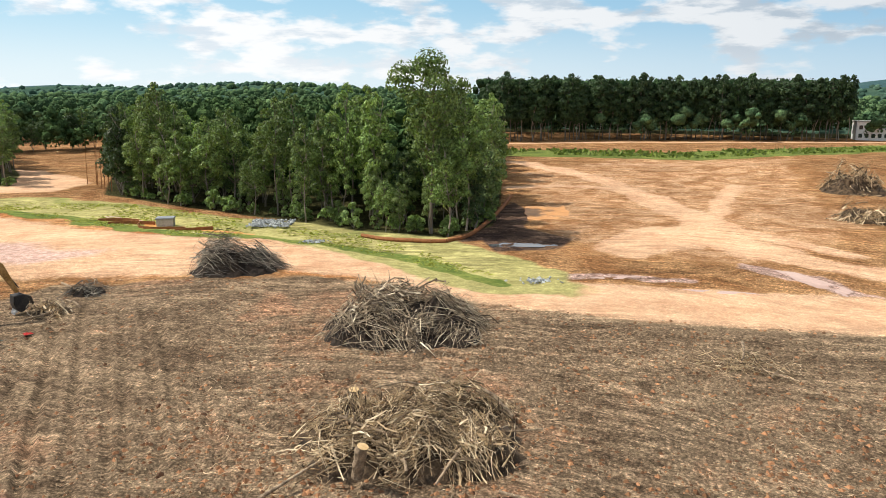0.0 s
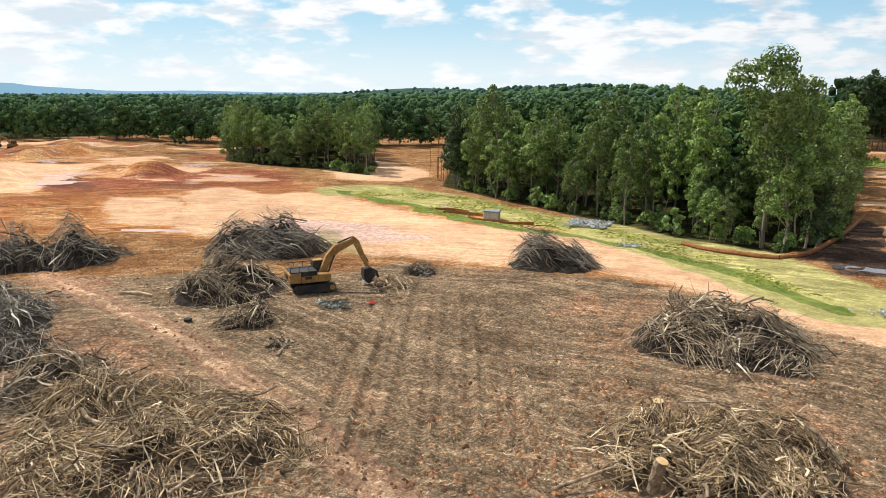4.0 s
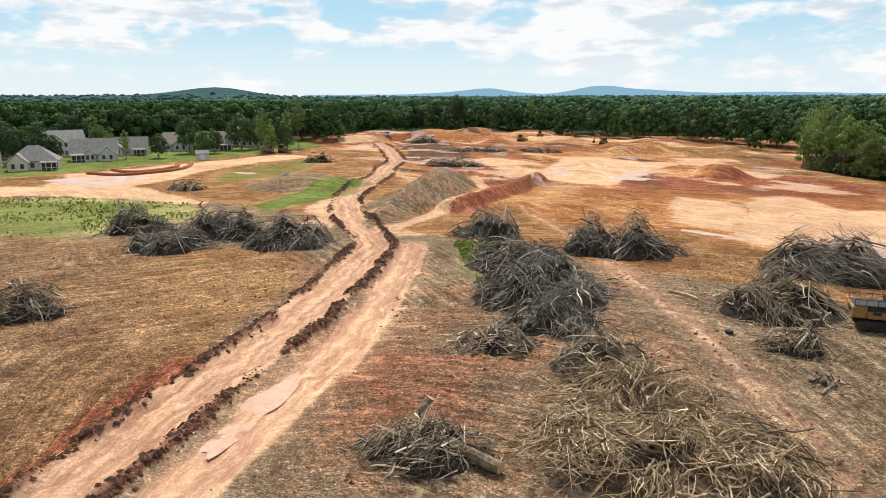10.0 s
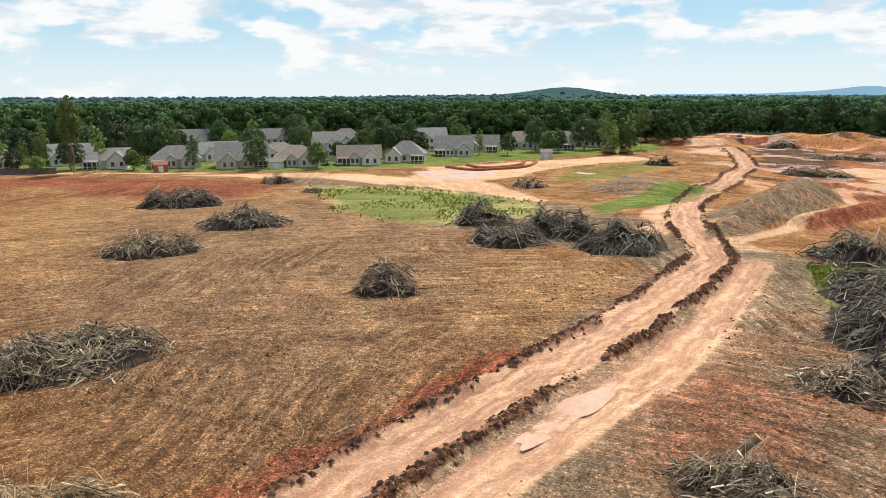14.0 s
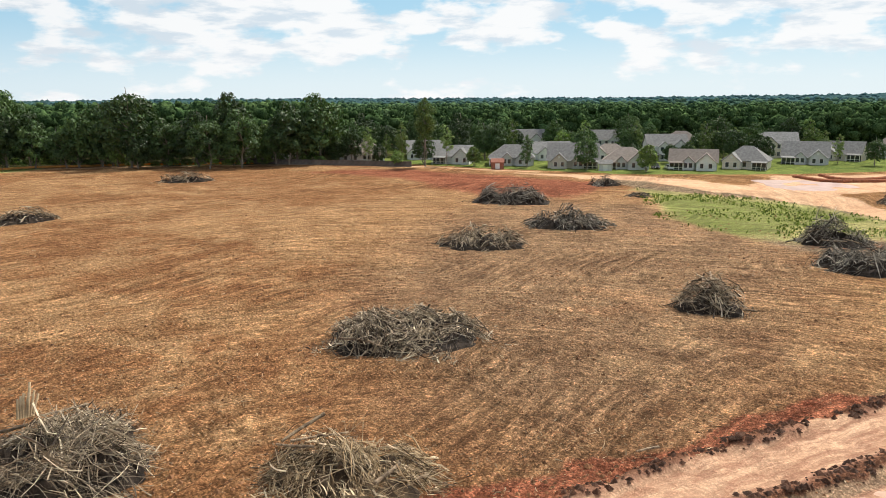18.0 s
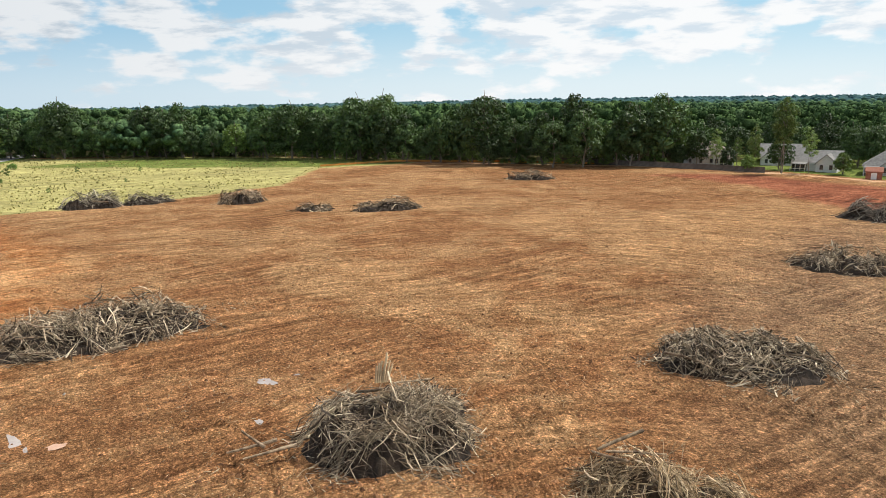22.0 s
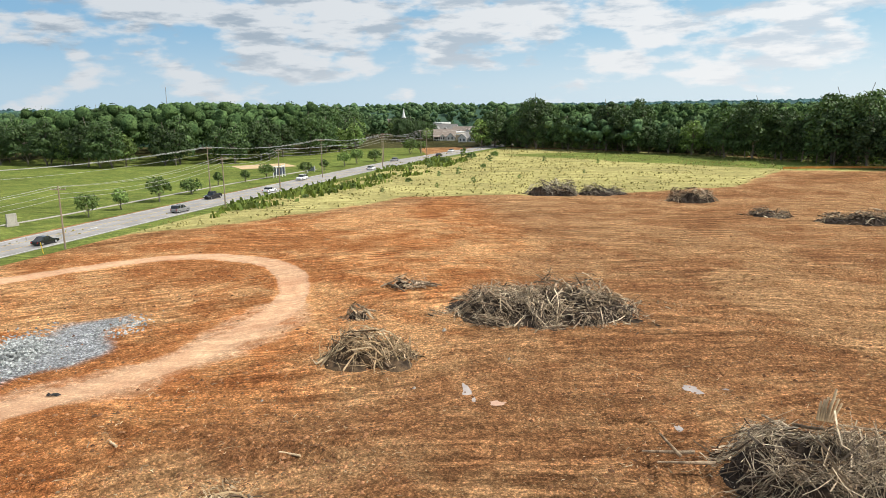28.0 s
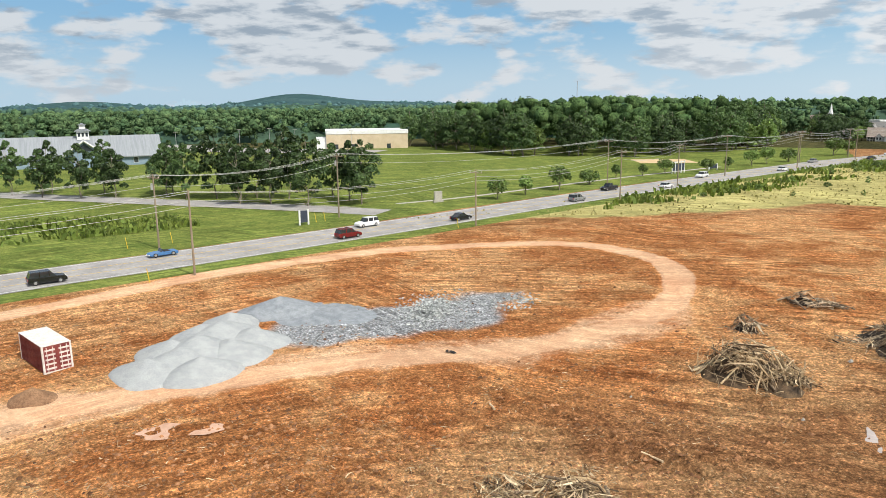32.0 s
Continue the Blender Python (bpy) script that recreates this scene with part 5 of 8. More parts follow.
def heap_mesh(g, w, d, lumps, material):
    """A ragged mound over the lumps."""
    n, m = max(14, int(w * 2.2)), max(12, int(d * 2.2))
    X, Y = np.meshgrid(np.linspace(-0.52 * w, 0.52 * w, n), np.linspace(-0.52 * d, 0.52 * d, m), indexing="ij")
    X, Y = X + g.normal(0, 0.1, X.shape), Y + g.normal(0, 0.1, X.shape)
    Z = heap_height(X, Y, lumps)
    Z = Z * (0.32 + 0.44 * g.random(Z.shape)) - 0.32
    V = np.stack([X, Y, Z], -1).reshape(-1, 3)
    q = (np.arange(n - 1)[:, None] * m + np.arange(m - 1)[None])
    F = np.stack([q, q + m, q + m + 1, q + 1], -1).reshape(-1, 4)
    F = F[(V[F][:, :, 2] > -0.12).any(1)]
    return mesh_of("heap", V, F.tolist(), material)


def log_part(parent, a, b, r0, r1, seed, material=None):
    g = random.Random(seed)
    bm = bmesh.new()
    a, b = Vector(a), Vector(b)
    mid = a.lerp(b, 0.5) + Vector((g.uniform(-.1, .1), g.uniform(-.1, .1), g.uniform(-.05, .1))) * (b - a).length
    tube(bm, a, mid, r0, (r0 + r1) / 2, 8)
    tube(bm, mid, b, (r0 + r1) / 2, r1, 8)
    return part("log", bm, material or LOGWOOD, parent)


def branch_mesh(seed, material):
    """A crooked tapering branch with a few side shoots, along x."""
    g = random.Random(seed)
    bm = bmesh.new()
    p, r = Vector((-0.6, 0, 0)), 0.042
    d = Vector((1, 0, 0))
    for k in range(4):
        d = (d + Vector((0, g.uniform(-.28, .28), g.uniform(-.2, .28)))).normalized()
        q = p + d * g.uniform(0.7, 1.0)
        tube(bm, p, q, r, r * 0.72, 5, cap=k in (0, 3))
        if k:
            e = (d + Vector((0, g.uniform(-1, 1), g.uniform(-0.3, 1)))).normalized()
            m = p + e * g.uniform(0.5, 1.1)
            tube(bm, p, m, r * 0.6, r * 0.3, 4, cap=False)
            tube(bm, m, m + (e + Vector((0.4, g.uniform(-.6, .6), 0))).normalized() * 0.5, r * 0.3, r * 0.12, 3, cap=False)
        p, r = q, r * 0.72
    me = bpy.data.meshes.new("branch")
    bm.to_mesh(me)
    bm.free()
    me.materials.append(material)
    return me


BRANCH_GREY = surface("branch_grey", (0.26, 0.22, 0.165), (0.46, 0.40, 0.31), 1.5, 0.9, 0.2, vary=0.45)
BRANCH_TAN = surface("branch_tan", (0.36, 0.26, 0.15), (0.58, 0.45, 0.28), 1.5, 0.9, 0.2, vary=0.4)
BRANCHES = {n: [branch_mesh(200 + 10 * i + j, m) for j in range(5)] for i, (n, m) in enumerate((("stick", BRANCH_GREY), ("stick_grey", BRANCH_GREY), ("stick_tan", BRANCH_TAN)))}


def brush_pile(x, y, w, d, h, turn, count, seed, wood, core, logs=4, length=3.0, radius=0.045, lay=None, label="", n_lumps=6):
    """A heap of brush: core darkened as shade between sticks, hundreds of tangled branches, some logs."""
    g = rng(seed)
    root = thing("brush_pile", pose(x, y, on_ground(x, y), 0, 0, turn), label or "heap of cleared branches and brush on bare soil", "brush pile", "brush piles")
    w, d = w * 1.08, d * 1.12
    lumps = lumps_of(seed, w, d, h, n_lumps)
    if "nest" in label:
        lumps.append((-0.04 * w, -0.14 * d, 0.17 * w, 0.24 * d, -2.6))
    stripped = "stripped trunks" in label
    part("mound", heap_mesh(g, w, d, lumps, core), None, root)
    # bundles of saplings, each dumped with a lie of its own, with gaps between them
    count = int(count * (1.35 if math.hypot(x, y) < 72 else 1.1))
    bundles = max(9, int(w * d * 0.30))
    ba, bu = g.uniform(0, 2 * np.pi, bundles), np.sqrt(g.random(bundles)) * np.where(g.random(bundles) < 0.14, 1.22, 0.93)
    bx, by = 0.5 * w * bu * np.cos(ba), 0.5 * d * bu * np.sin(ba)
    lie = g.uniform(0, 2 * np.pi, bundles) if lay is None else radians(lay) + g.normal(0, 0.25, bundles)
    weight = (0.06 + g.random(bundles) ** 2.2) * np.where(bu > 0.95, 0.35, 1.0)
    of = g.choice(bundles, count, p=weight / weight.sum())
    loft = g.random(bundles)[of]
    n = count
    px, py = bx[of] + g.normal(0, 0.55 + 0.018 * w, n), by[of] + g.normal(0, 0.55 + 0.018 * d, n)
    pz = heap_height(px, py, lumps)
    e = 0.3
    gx = (heap_height(px + e, py, lumps) - heap_height(px - e, py, lumps)) / (2 * e)
    gy = (heap_height(px, py + e, lumps) - heap_height(px, py - e, lumps)) / (2 * e)
    an = lie[of] + g.normal(0, 0.42 if lay is None else 0.18, n)
    cx, cy = np.cos(an), np.sin(an)
    climb = np.clip(gx * cx + gy * cy, -1.0, 1.0)
    dirs = np.stack([cx, cy, climb * 0.8], 1) + g.normal(0, 0.24 if lay is None else 0.12, (n, 3))
    free = (g.random(n) < (0.09 if lay is None else 0.03)) & (pz > 0.2)
    dirs[free, 2] = np.abs(dirs[free, 2]) + 0.7
    ln = length * (0.25 + 1.15 * g.random(n) ** 2.0) * np.where(pz < 0.05, 0.5, 1.0)
    thick = g.random(n)
    rr = radius * (0.26 + 0.42 * thick + 1.5 * thick ** 8) * (1.0 if math.hypot(x, y) < 100 else 1.3)
    up = np.maximum(pz * (0.34 + 0.50 * loft + 0.30 * g.random(n)) + 0.05, 0.05)
    half = np.abs(dirs[:, 2]) / np.linalg.norm(dirs, axis=1) * ln * 0.5
    up = np.maximum(up, np.minimum(half * 0.8, up + 0.5))
    part("brush", stick_mesh("brush", g, np.stack([px, py, up], 1), dirs, ln, rr, wood), None, root, kind="stuff")
    gr = random.Random(seed)
    reach = math.hypot(x, y)
    for q in range(16 if reach < 66 else 10 if reach < 120 else 4):
        bx, by = gr.uniform(-0.46, 0.46) * w, gr.uniform(-0.46, 0.46) * d
        bz = float(heap_height(np.array([bx]), np.array([by]), lumps)[0])
        if bz < 0.1 and q % 4:
            continue
        k = gr.uniform(0.5, 1.05) * min(1.0, w / 8)
        ob = part("branch", gr.choice(BRANCHES[wood.name]), None, root)
        tilt = -math.degrees(math.atan2(h * 0.8, 0.5 * d)) * 0.7 if gr.random() < 0.6 else gr.uniform(-10, 30)
        out = math.degrees(math.atan2(by, bx)) + gr.uniform(-70, 70)
        ob.matrix_basis = pose(bx * 0.8, by * 0.8, max(0.15, bz * 0.9), gr.uniform(0, 360), -tilt, out) @ Matrix.Diagonal((k, k, k, 1))
    for q in range(logs):
        a = gr.uniform(0, 2 * math.pi)
        uu = gr.uniform(0.3, 0.95)
        lx, ly = 0.5 * w * uu * math.cos(a), 0.5 * d * uu * math.sin(a)
        lz = float(heap_height(np.array([lx]), np.array([ly]), lumps)[0]) + 0.12
        b = gr.uniform(0, 2 * math.pi)
        L = gr.uniform(0.7, 2.0)
        v = Vector((math.cos(b) * L, math.sin(b) * L, gr.uniform(-0.35, 0.35) * L))
        s, t = Vector((lx, ly, lz)) - v, Vector((lx, ly, lz)) + v
        s.z, t.z = max(s.z, 0.12), max(t.z, 0.12)
        r = gr.uniform(0.06, 0.14)
        if stripped:
            s = Vector((0.54 * w * math.cos(a) * uu ** 0.3, 0.54 * d * math.sin(a) * uu ** 0.3, 0.1))
            t = Vector((s.x * gr.uniform(-0.5, 0.5) + gr.uniform(-1.2, 1.2), s.y * gr.uniform(-0.5, 0.5) + gr.uniform(-1.2, 1.2), h * gr.uniform(0.2, 1.0)))
        log_part(root, s, t, r, r * 0.75, seed * 31 + q, BRANCH_TAN if stripped and q % 3 else None)
    return root


GREY, TAN, MIX = (STICK_GREY, HEAP_SHADE), (STICK_TAN, HEAP_TAN_SHADE), (STICK, HEAP_SHADE)
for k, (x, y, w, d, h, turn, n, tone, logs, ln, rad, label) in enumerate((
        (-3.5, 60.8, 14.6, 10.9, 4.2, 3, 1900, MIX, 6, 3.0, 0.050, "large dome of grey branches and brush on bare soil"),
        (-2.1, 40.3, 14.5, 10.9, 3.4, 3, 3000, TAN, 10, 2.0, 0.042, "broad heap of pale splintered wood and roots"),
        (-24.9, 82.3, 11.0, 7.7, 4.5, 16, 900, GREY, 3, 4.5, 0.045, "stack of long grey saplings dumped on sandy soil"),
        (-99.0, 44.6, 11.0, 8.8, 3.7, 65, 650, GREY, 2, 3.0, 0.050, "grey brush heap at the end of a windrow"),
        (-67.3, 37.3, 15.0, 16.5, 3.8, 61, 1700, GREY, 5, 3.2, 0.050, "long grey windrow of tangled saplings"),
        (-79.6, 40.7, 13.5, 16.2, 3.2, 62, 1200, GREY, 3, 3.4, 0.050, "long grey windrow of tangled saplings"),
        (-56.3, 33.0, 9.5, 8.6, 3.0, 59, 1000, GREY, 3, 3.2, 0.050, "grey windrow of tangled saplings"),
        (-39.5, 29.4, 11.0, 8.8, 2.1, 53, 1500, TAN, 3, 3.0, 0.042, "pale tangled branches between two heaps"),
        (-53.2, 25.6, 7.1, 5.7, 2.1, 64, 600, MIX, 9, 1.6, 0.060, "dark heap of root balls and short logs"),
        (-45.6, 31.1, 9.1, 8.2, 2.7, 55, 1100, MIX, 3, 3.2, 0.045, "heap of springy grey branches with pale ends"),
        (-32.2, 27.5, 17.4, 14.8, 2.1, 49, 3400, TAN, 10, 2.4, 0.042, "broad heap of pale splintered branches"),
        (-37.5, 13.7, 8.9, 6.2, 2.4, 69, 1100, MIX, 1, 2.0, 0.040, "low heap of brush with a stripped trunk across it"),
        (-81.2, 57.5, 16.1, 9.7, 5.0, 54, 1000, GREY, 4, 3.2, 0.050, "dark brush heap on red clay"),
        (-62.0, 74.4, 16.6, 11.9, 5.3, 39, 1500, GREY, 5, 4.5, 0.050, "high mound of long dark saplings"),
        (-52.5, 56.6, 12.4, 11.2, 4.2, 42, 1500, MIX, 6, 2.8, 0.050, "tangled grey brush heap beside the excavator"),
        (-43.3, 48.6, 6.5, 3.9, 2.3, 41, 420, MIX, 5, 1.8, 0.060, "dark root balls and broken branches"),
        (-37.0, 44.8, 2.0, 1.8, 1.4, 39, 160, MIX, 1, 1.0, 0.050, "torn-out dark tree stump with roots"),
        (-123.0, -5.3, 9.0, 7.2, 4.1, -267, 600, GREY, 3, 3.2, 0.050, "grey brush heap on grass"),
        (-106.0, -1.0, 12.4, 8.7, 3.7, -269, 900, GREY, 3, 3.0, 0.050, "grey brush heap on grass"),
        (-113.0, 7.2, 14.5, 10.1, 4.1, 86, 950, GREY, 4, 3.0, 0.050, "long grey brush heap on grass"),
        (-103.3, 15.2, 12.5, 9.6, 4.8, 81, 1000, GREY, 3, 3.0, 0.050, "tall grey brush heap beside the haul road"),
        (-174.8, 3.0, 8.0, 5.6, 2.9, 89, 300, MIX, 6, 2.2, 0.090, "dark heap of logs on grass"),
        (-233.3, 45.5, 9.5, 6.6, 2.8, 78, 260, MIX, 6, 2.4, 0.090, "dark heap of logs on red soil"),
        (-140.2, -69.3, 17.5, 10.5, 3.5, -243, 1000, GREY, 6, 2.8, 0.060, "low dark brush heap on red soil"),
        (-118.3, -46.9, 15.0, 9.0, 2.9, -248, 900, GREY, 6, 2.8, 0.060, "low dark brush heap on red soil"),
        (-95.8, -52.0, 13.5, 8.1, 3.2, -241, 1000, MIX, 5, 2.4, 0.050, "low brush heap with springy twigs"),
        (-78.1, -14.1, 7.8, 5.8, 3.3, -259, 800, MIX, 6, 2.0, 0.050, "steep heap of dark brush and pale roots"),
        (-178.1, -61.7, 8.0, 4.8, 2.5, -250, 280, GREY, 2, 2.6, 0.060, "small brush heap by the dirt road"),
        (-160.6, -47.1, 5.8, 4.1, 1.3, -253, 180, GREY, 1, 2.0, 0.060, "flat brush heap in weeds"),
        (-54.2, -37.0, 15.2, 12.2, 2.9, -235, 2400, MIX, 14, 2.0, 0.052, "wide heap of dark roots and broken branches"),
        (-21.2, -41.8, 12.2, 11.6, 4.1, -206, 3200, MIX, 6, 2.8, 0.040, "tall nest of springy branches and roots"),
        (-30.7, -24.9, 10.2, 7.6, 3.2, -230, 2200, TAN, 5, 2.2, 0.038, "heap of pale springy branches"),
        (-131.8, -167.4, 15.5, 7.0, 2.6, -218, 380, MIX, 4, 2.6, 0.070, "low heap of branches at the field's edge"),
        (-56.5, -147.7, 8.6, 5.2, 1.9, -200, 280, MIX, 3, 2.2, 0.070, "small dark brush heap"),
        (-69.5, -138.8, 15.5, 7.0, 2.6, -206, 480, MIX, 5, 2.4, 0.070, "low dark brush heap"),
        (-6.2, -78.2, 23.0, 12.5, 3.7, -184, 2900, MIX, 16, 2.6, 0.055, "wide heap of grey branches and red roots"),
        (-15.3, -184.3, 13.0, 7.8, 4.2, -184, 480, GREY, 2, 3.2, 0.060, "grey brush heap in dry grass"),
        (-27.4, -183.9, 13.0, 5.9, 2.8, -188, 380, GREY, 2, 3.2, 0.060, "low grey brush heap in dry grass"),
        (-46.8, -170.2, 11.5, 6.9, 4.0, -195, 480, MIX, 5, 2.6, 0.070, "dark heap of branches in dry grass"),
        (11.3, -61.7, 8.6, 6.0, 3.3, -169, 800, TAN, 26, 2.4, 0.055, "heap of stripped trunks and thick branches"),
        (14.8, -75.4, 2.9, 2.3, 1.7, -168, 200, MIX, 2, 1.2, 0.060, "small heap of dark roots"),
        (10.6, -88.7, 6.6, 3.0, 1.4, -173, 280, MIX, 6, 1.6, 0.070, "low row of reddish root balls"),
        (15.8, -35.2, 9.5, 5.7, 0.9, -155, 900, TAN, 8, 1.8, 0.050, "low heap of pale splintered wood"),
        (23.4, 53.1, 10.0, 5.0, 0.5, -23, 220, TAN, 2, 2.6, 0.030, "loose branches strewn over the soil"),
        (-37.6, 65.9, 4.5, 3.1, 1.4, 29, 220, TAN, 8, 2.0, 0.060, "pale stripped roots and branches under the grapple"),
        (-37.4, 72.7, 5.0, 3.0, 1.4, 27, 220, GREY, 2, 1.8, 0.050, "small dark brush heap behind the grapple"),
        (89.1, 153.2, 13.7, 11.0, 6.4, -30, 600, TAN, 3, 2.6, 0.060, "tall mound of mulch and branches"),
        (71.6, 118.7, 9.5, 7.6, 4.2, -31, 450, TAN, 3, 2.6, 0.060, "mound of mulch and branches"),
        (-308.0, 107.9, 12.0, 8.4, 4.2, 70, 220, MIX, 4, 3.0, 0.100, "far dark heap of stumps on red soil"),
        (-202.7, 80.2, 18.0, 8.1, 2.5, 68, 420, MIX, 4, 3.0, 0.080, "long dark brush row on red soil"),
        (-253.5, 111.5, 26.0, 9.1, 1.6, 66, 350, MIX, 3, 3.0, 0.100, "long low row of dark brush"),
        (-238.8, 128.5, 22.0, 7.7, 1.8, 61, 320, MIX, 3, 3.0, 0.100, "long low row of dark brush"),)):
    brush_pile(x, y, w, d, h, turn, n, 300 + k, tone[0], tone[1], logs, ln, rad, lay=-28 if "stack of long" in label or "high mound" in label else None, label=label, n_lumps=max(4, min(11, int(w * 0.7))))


# ---- litter on the soil ----
CHIP = surface("wood_chip", (0.30, 0.21, 0.12), (0.56, 0.43, 0.27), 0.5, 0.9, 0.2, island=0.5)
CLOD = surface("clod", (0.17, 0.078, 0.036), (0.36, 0.18, 0.085), 0.6, 0.95, 0.3, 0.8, island=0.5)


def octa_mesh(name, g, pos, size, material, flat=0.7):
    """Small rough lumps, joined."""
    n = len(pos)
    unit = np.array([(1, 0, 0), (0, 1, 0), (-1, 0, 0), (0, -1, 0), (0, 0, 1), (0, 0, -0.4)], float)
    V = unit[None] * (0.6 + 0.8 * g.random((n, 6, 1))) * size[:, None, None] * np.array([1, 1, flat])
    t = g.uniform(0, 6.28, n)
    c, s = np.cos(t)[:, None], np.sin(t)[:, None]
    V = np.stack([V[:, :, 0] * c - V[:, :, 1] * s, V[:, :, 0] * s + V[:, :, 1] * c, V[:, :, 2]], -1) + pos[:, None, :]
    tri = np.array([(0, 1, 4), (1, 2, 4), (2, 3, 4), (3, 0, 4), (1, 0, 5), (2, 1, 5), (3, 2, 5), (0, 3, 5)])
    F = (tri[None] + (np.arange(n) * 6)[:, None, None]).reshape(-1, 3)
    return mesh_of(name, V.reshape(-1, 3), F, material)


def strewn(g, n, r0, r1, clear=()):
    r = r0 * (r1 / r0) ** g.random(n)
    a = np.radians(g.uniform(-38, 250, n))
    px, py = -np.sin(a) * r, np.cos(a) * r
    patchy = fbm(px, py, 14, 3, 88) > g.uniform(0.25, 0.75, n)
    for line, half in ((HAUL, 2.8), (SPUR, 1.8), (LOOP, 3.0), (TANROAD, 6.0)):
        patchy &= off_line(px, py, line) > half
    patchy &= inside(px, py, [(90, 60), (46, 66), (5, 78), (-42, 78), (-100, 70), (-130, 20), (-180, -60), (-190, -150), (-100, -240), (20, -180), (60, -130), (84, -60), (84, 0)]) > 0
    px, py = px[patchy], py[patchy]
    return np.stack([px, py, ground_height(px, py)], 1)


g = rng(501)
p = strewn(g, 26000, 24, 150)
n = len(p)
p[:, 2] += 0.03
dirs = np.stack([g.normal(size=n), g.normal(size=n), 0.2 * g.normal(size=n)], 1)
ln = (0.12 + 0.55 * g.random(n) ** 3) * (1 + np.hypot(p[:, 0], p[:, 1]) / 160)
tagged(new("wood_chips", stick_mesh("wood_chips", g, p, dirs, ln, 0.018 + 0.035 * g.random(n) ** 2, CHIP)), "pale wood chips and twigs strewn over the bare soil", "litter", kind="stuff")
p = strewn(g, 70000, 24, 150)
tagged(new("soil_clods", octa_mesh("soil_clods", g, p, 0.05 + 0.19 * g.random(len(p)) ** 2.2, CLOD)), "small clods of red-brown soil", "litter", kind="stuff")
# rough spoil along the haul road
pts = []
for (ax, ay), (bx, by) in zip(HAUL, HAUL[1:]):
    L = math.dist((ax, ay), (bx, by))
    near = math.hypot(ax, ay) < 170
    for k in range(int(L * (44 if near else 10))):
        t, side = g.random(), (-1 if g.random() < 0.5 else 1)
        o = side * (2.95 + g.normal() * 0.75)
        pts.append((ax + (bx - ax) * t - (by - ay) / L * o, ay + (by - ay) * t + (bx - ax) / L * o, 0.0))
p = np.array(pts)
p = p[spoil_line(p[:, 0], p[:, 1]) > g.uniform(0.12, 0.8, len(p))]
p[:, 2] = ground_height(p[:, 0], p[:, 1])
tagged(new("spoil_clods", octa_mesh("spoil_clods", g, p, 0.08 + 0.26 * g.random(len(p)) ** 2, DARK_SOIL)), "dark lumps of spoil heaped along the haul road", "spoil", kind="stuff")

# weeds and tall dry grass in the fields
WEED = surface("weed", (0.10, 0.15, 0.03), (0.19, 0.235, 0.05), 0.4, 0.7, 0.2, island=0.4, world_space=True, translucent=0.2)
SPROUT = surface("sprouting_grass", (0.31, 0.345, 0.075), (0.43, 0.43, 0.12), 0.2, 0.8, 0.2, island=0.3, world_space=True, translucent=0.2, spec=0.05)
DRY = surface("dry_grass", (0.25, 0.225, 0.085), (0.36, 0.32, 0.135), 0.4, 0.8, 0.2, island=0.3, world_space=True, translucent=0.15)


def tufts(name, polygon, count, blade, tall, material, label, seed, patch=0.45):
    g = rng(seed)
    xs, ys = [p[0] for p in polygon], [p[1] for p in polygon]
    px, py = g.uniform(min(xs), max(xs), count * 4), g.uniform(min(ys), max(ys), count * 4)
    ok = (inside(px, py, polygon) > 0.5) & (fbm(px, py, 9, 3, seed) > g.uniform(patch - 0.1, patch + 0.1, len(px))) & (off_line(px, py, HIGHWAY_NEAR) > 3)
    px, py = px[ok][:count], py[ok][:count]
    n = len(px)
    c = np.stack([px, py, ground_height(px, py)], 1)
    a = g.uniform(0, 6.28, n)
    s = np.stack([np.cos(a), np.sin(a), 0 * a], 1) * blade * (0.5 + g.random((n, 1)))
    h = np.stack([g.normal(0, 0.3, n), g.normal(0, 0.3, n), np.ones(n)], 1) * tall * (0.4 + g.random((n, 1)) ** 2)
    V = np.stack([c - s, c + s, c + s * 0.7 + h, c - s * 0.9 + h * 0.85], 1).reshape(-1, 3)
    return tagged(new(name, mesh_of(name, V, np.arange(n * 4).reshape(-1, 4), material)), label, "grass", kind="stuff")


tufts("dry_grass", GRASS_FIELD, 5000, 0.22, 0.4, DRY, "tall dry yellow grass beside the road", 601, 0.38)
tufts("roadside_weeds", [(60, -140), (36, -200), (20, -250), (10, -300), (30, -310), (50, -240), (64, -175)], 3500, 0.4, 1.3, WEED, "green saplings and weeds in dry grass by the road", 602, 0.56)
tufts("field_weeds", [(-152, 4), (-134, 4), (-118, -20), (-136, -38), (-178, -54), (-170, -18)], 2000, 0.13, 0.4, WEED, "knee-high bright green weeds", 603, 0.56)
tufts("swale_grass", [(-86, 138), (-60, 134), (-28, 116), (-8, 103), (8, 82), (2, 84), (-14, 96), (-40, 102), (-82, 126)], 7000, 0.22, 0.12, SPROUT, "new green grass on the swale's banks", 604, 0.5)
tufts("bog_weeds", [(127, -51), (116, -84), (133, -87), (152, -62)], 2200, 0.3, 1.1, WEED, "tall dark weeds in the damp hollow", 605, 0.5)
tufts("plot_weeds", [(-64, 30), (-98, 38), (-94, 46), (-60, 37)], 1200, 0.2, 0.35, WEED, "patches of green weeds on brown soil", 606, 0.5)
tufts("strip_weeds", [(18, 250), (80, 232), (160, 262), (280, 300), (280, 312), (80, 258), (18, 272)], 3000, 0.5, 0.9, WEED, "long green weeds along the far bank", 607, 0.4)
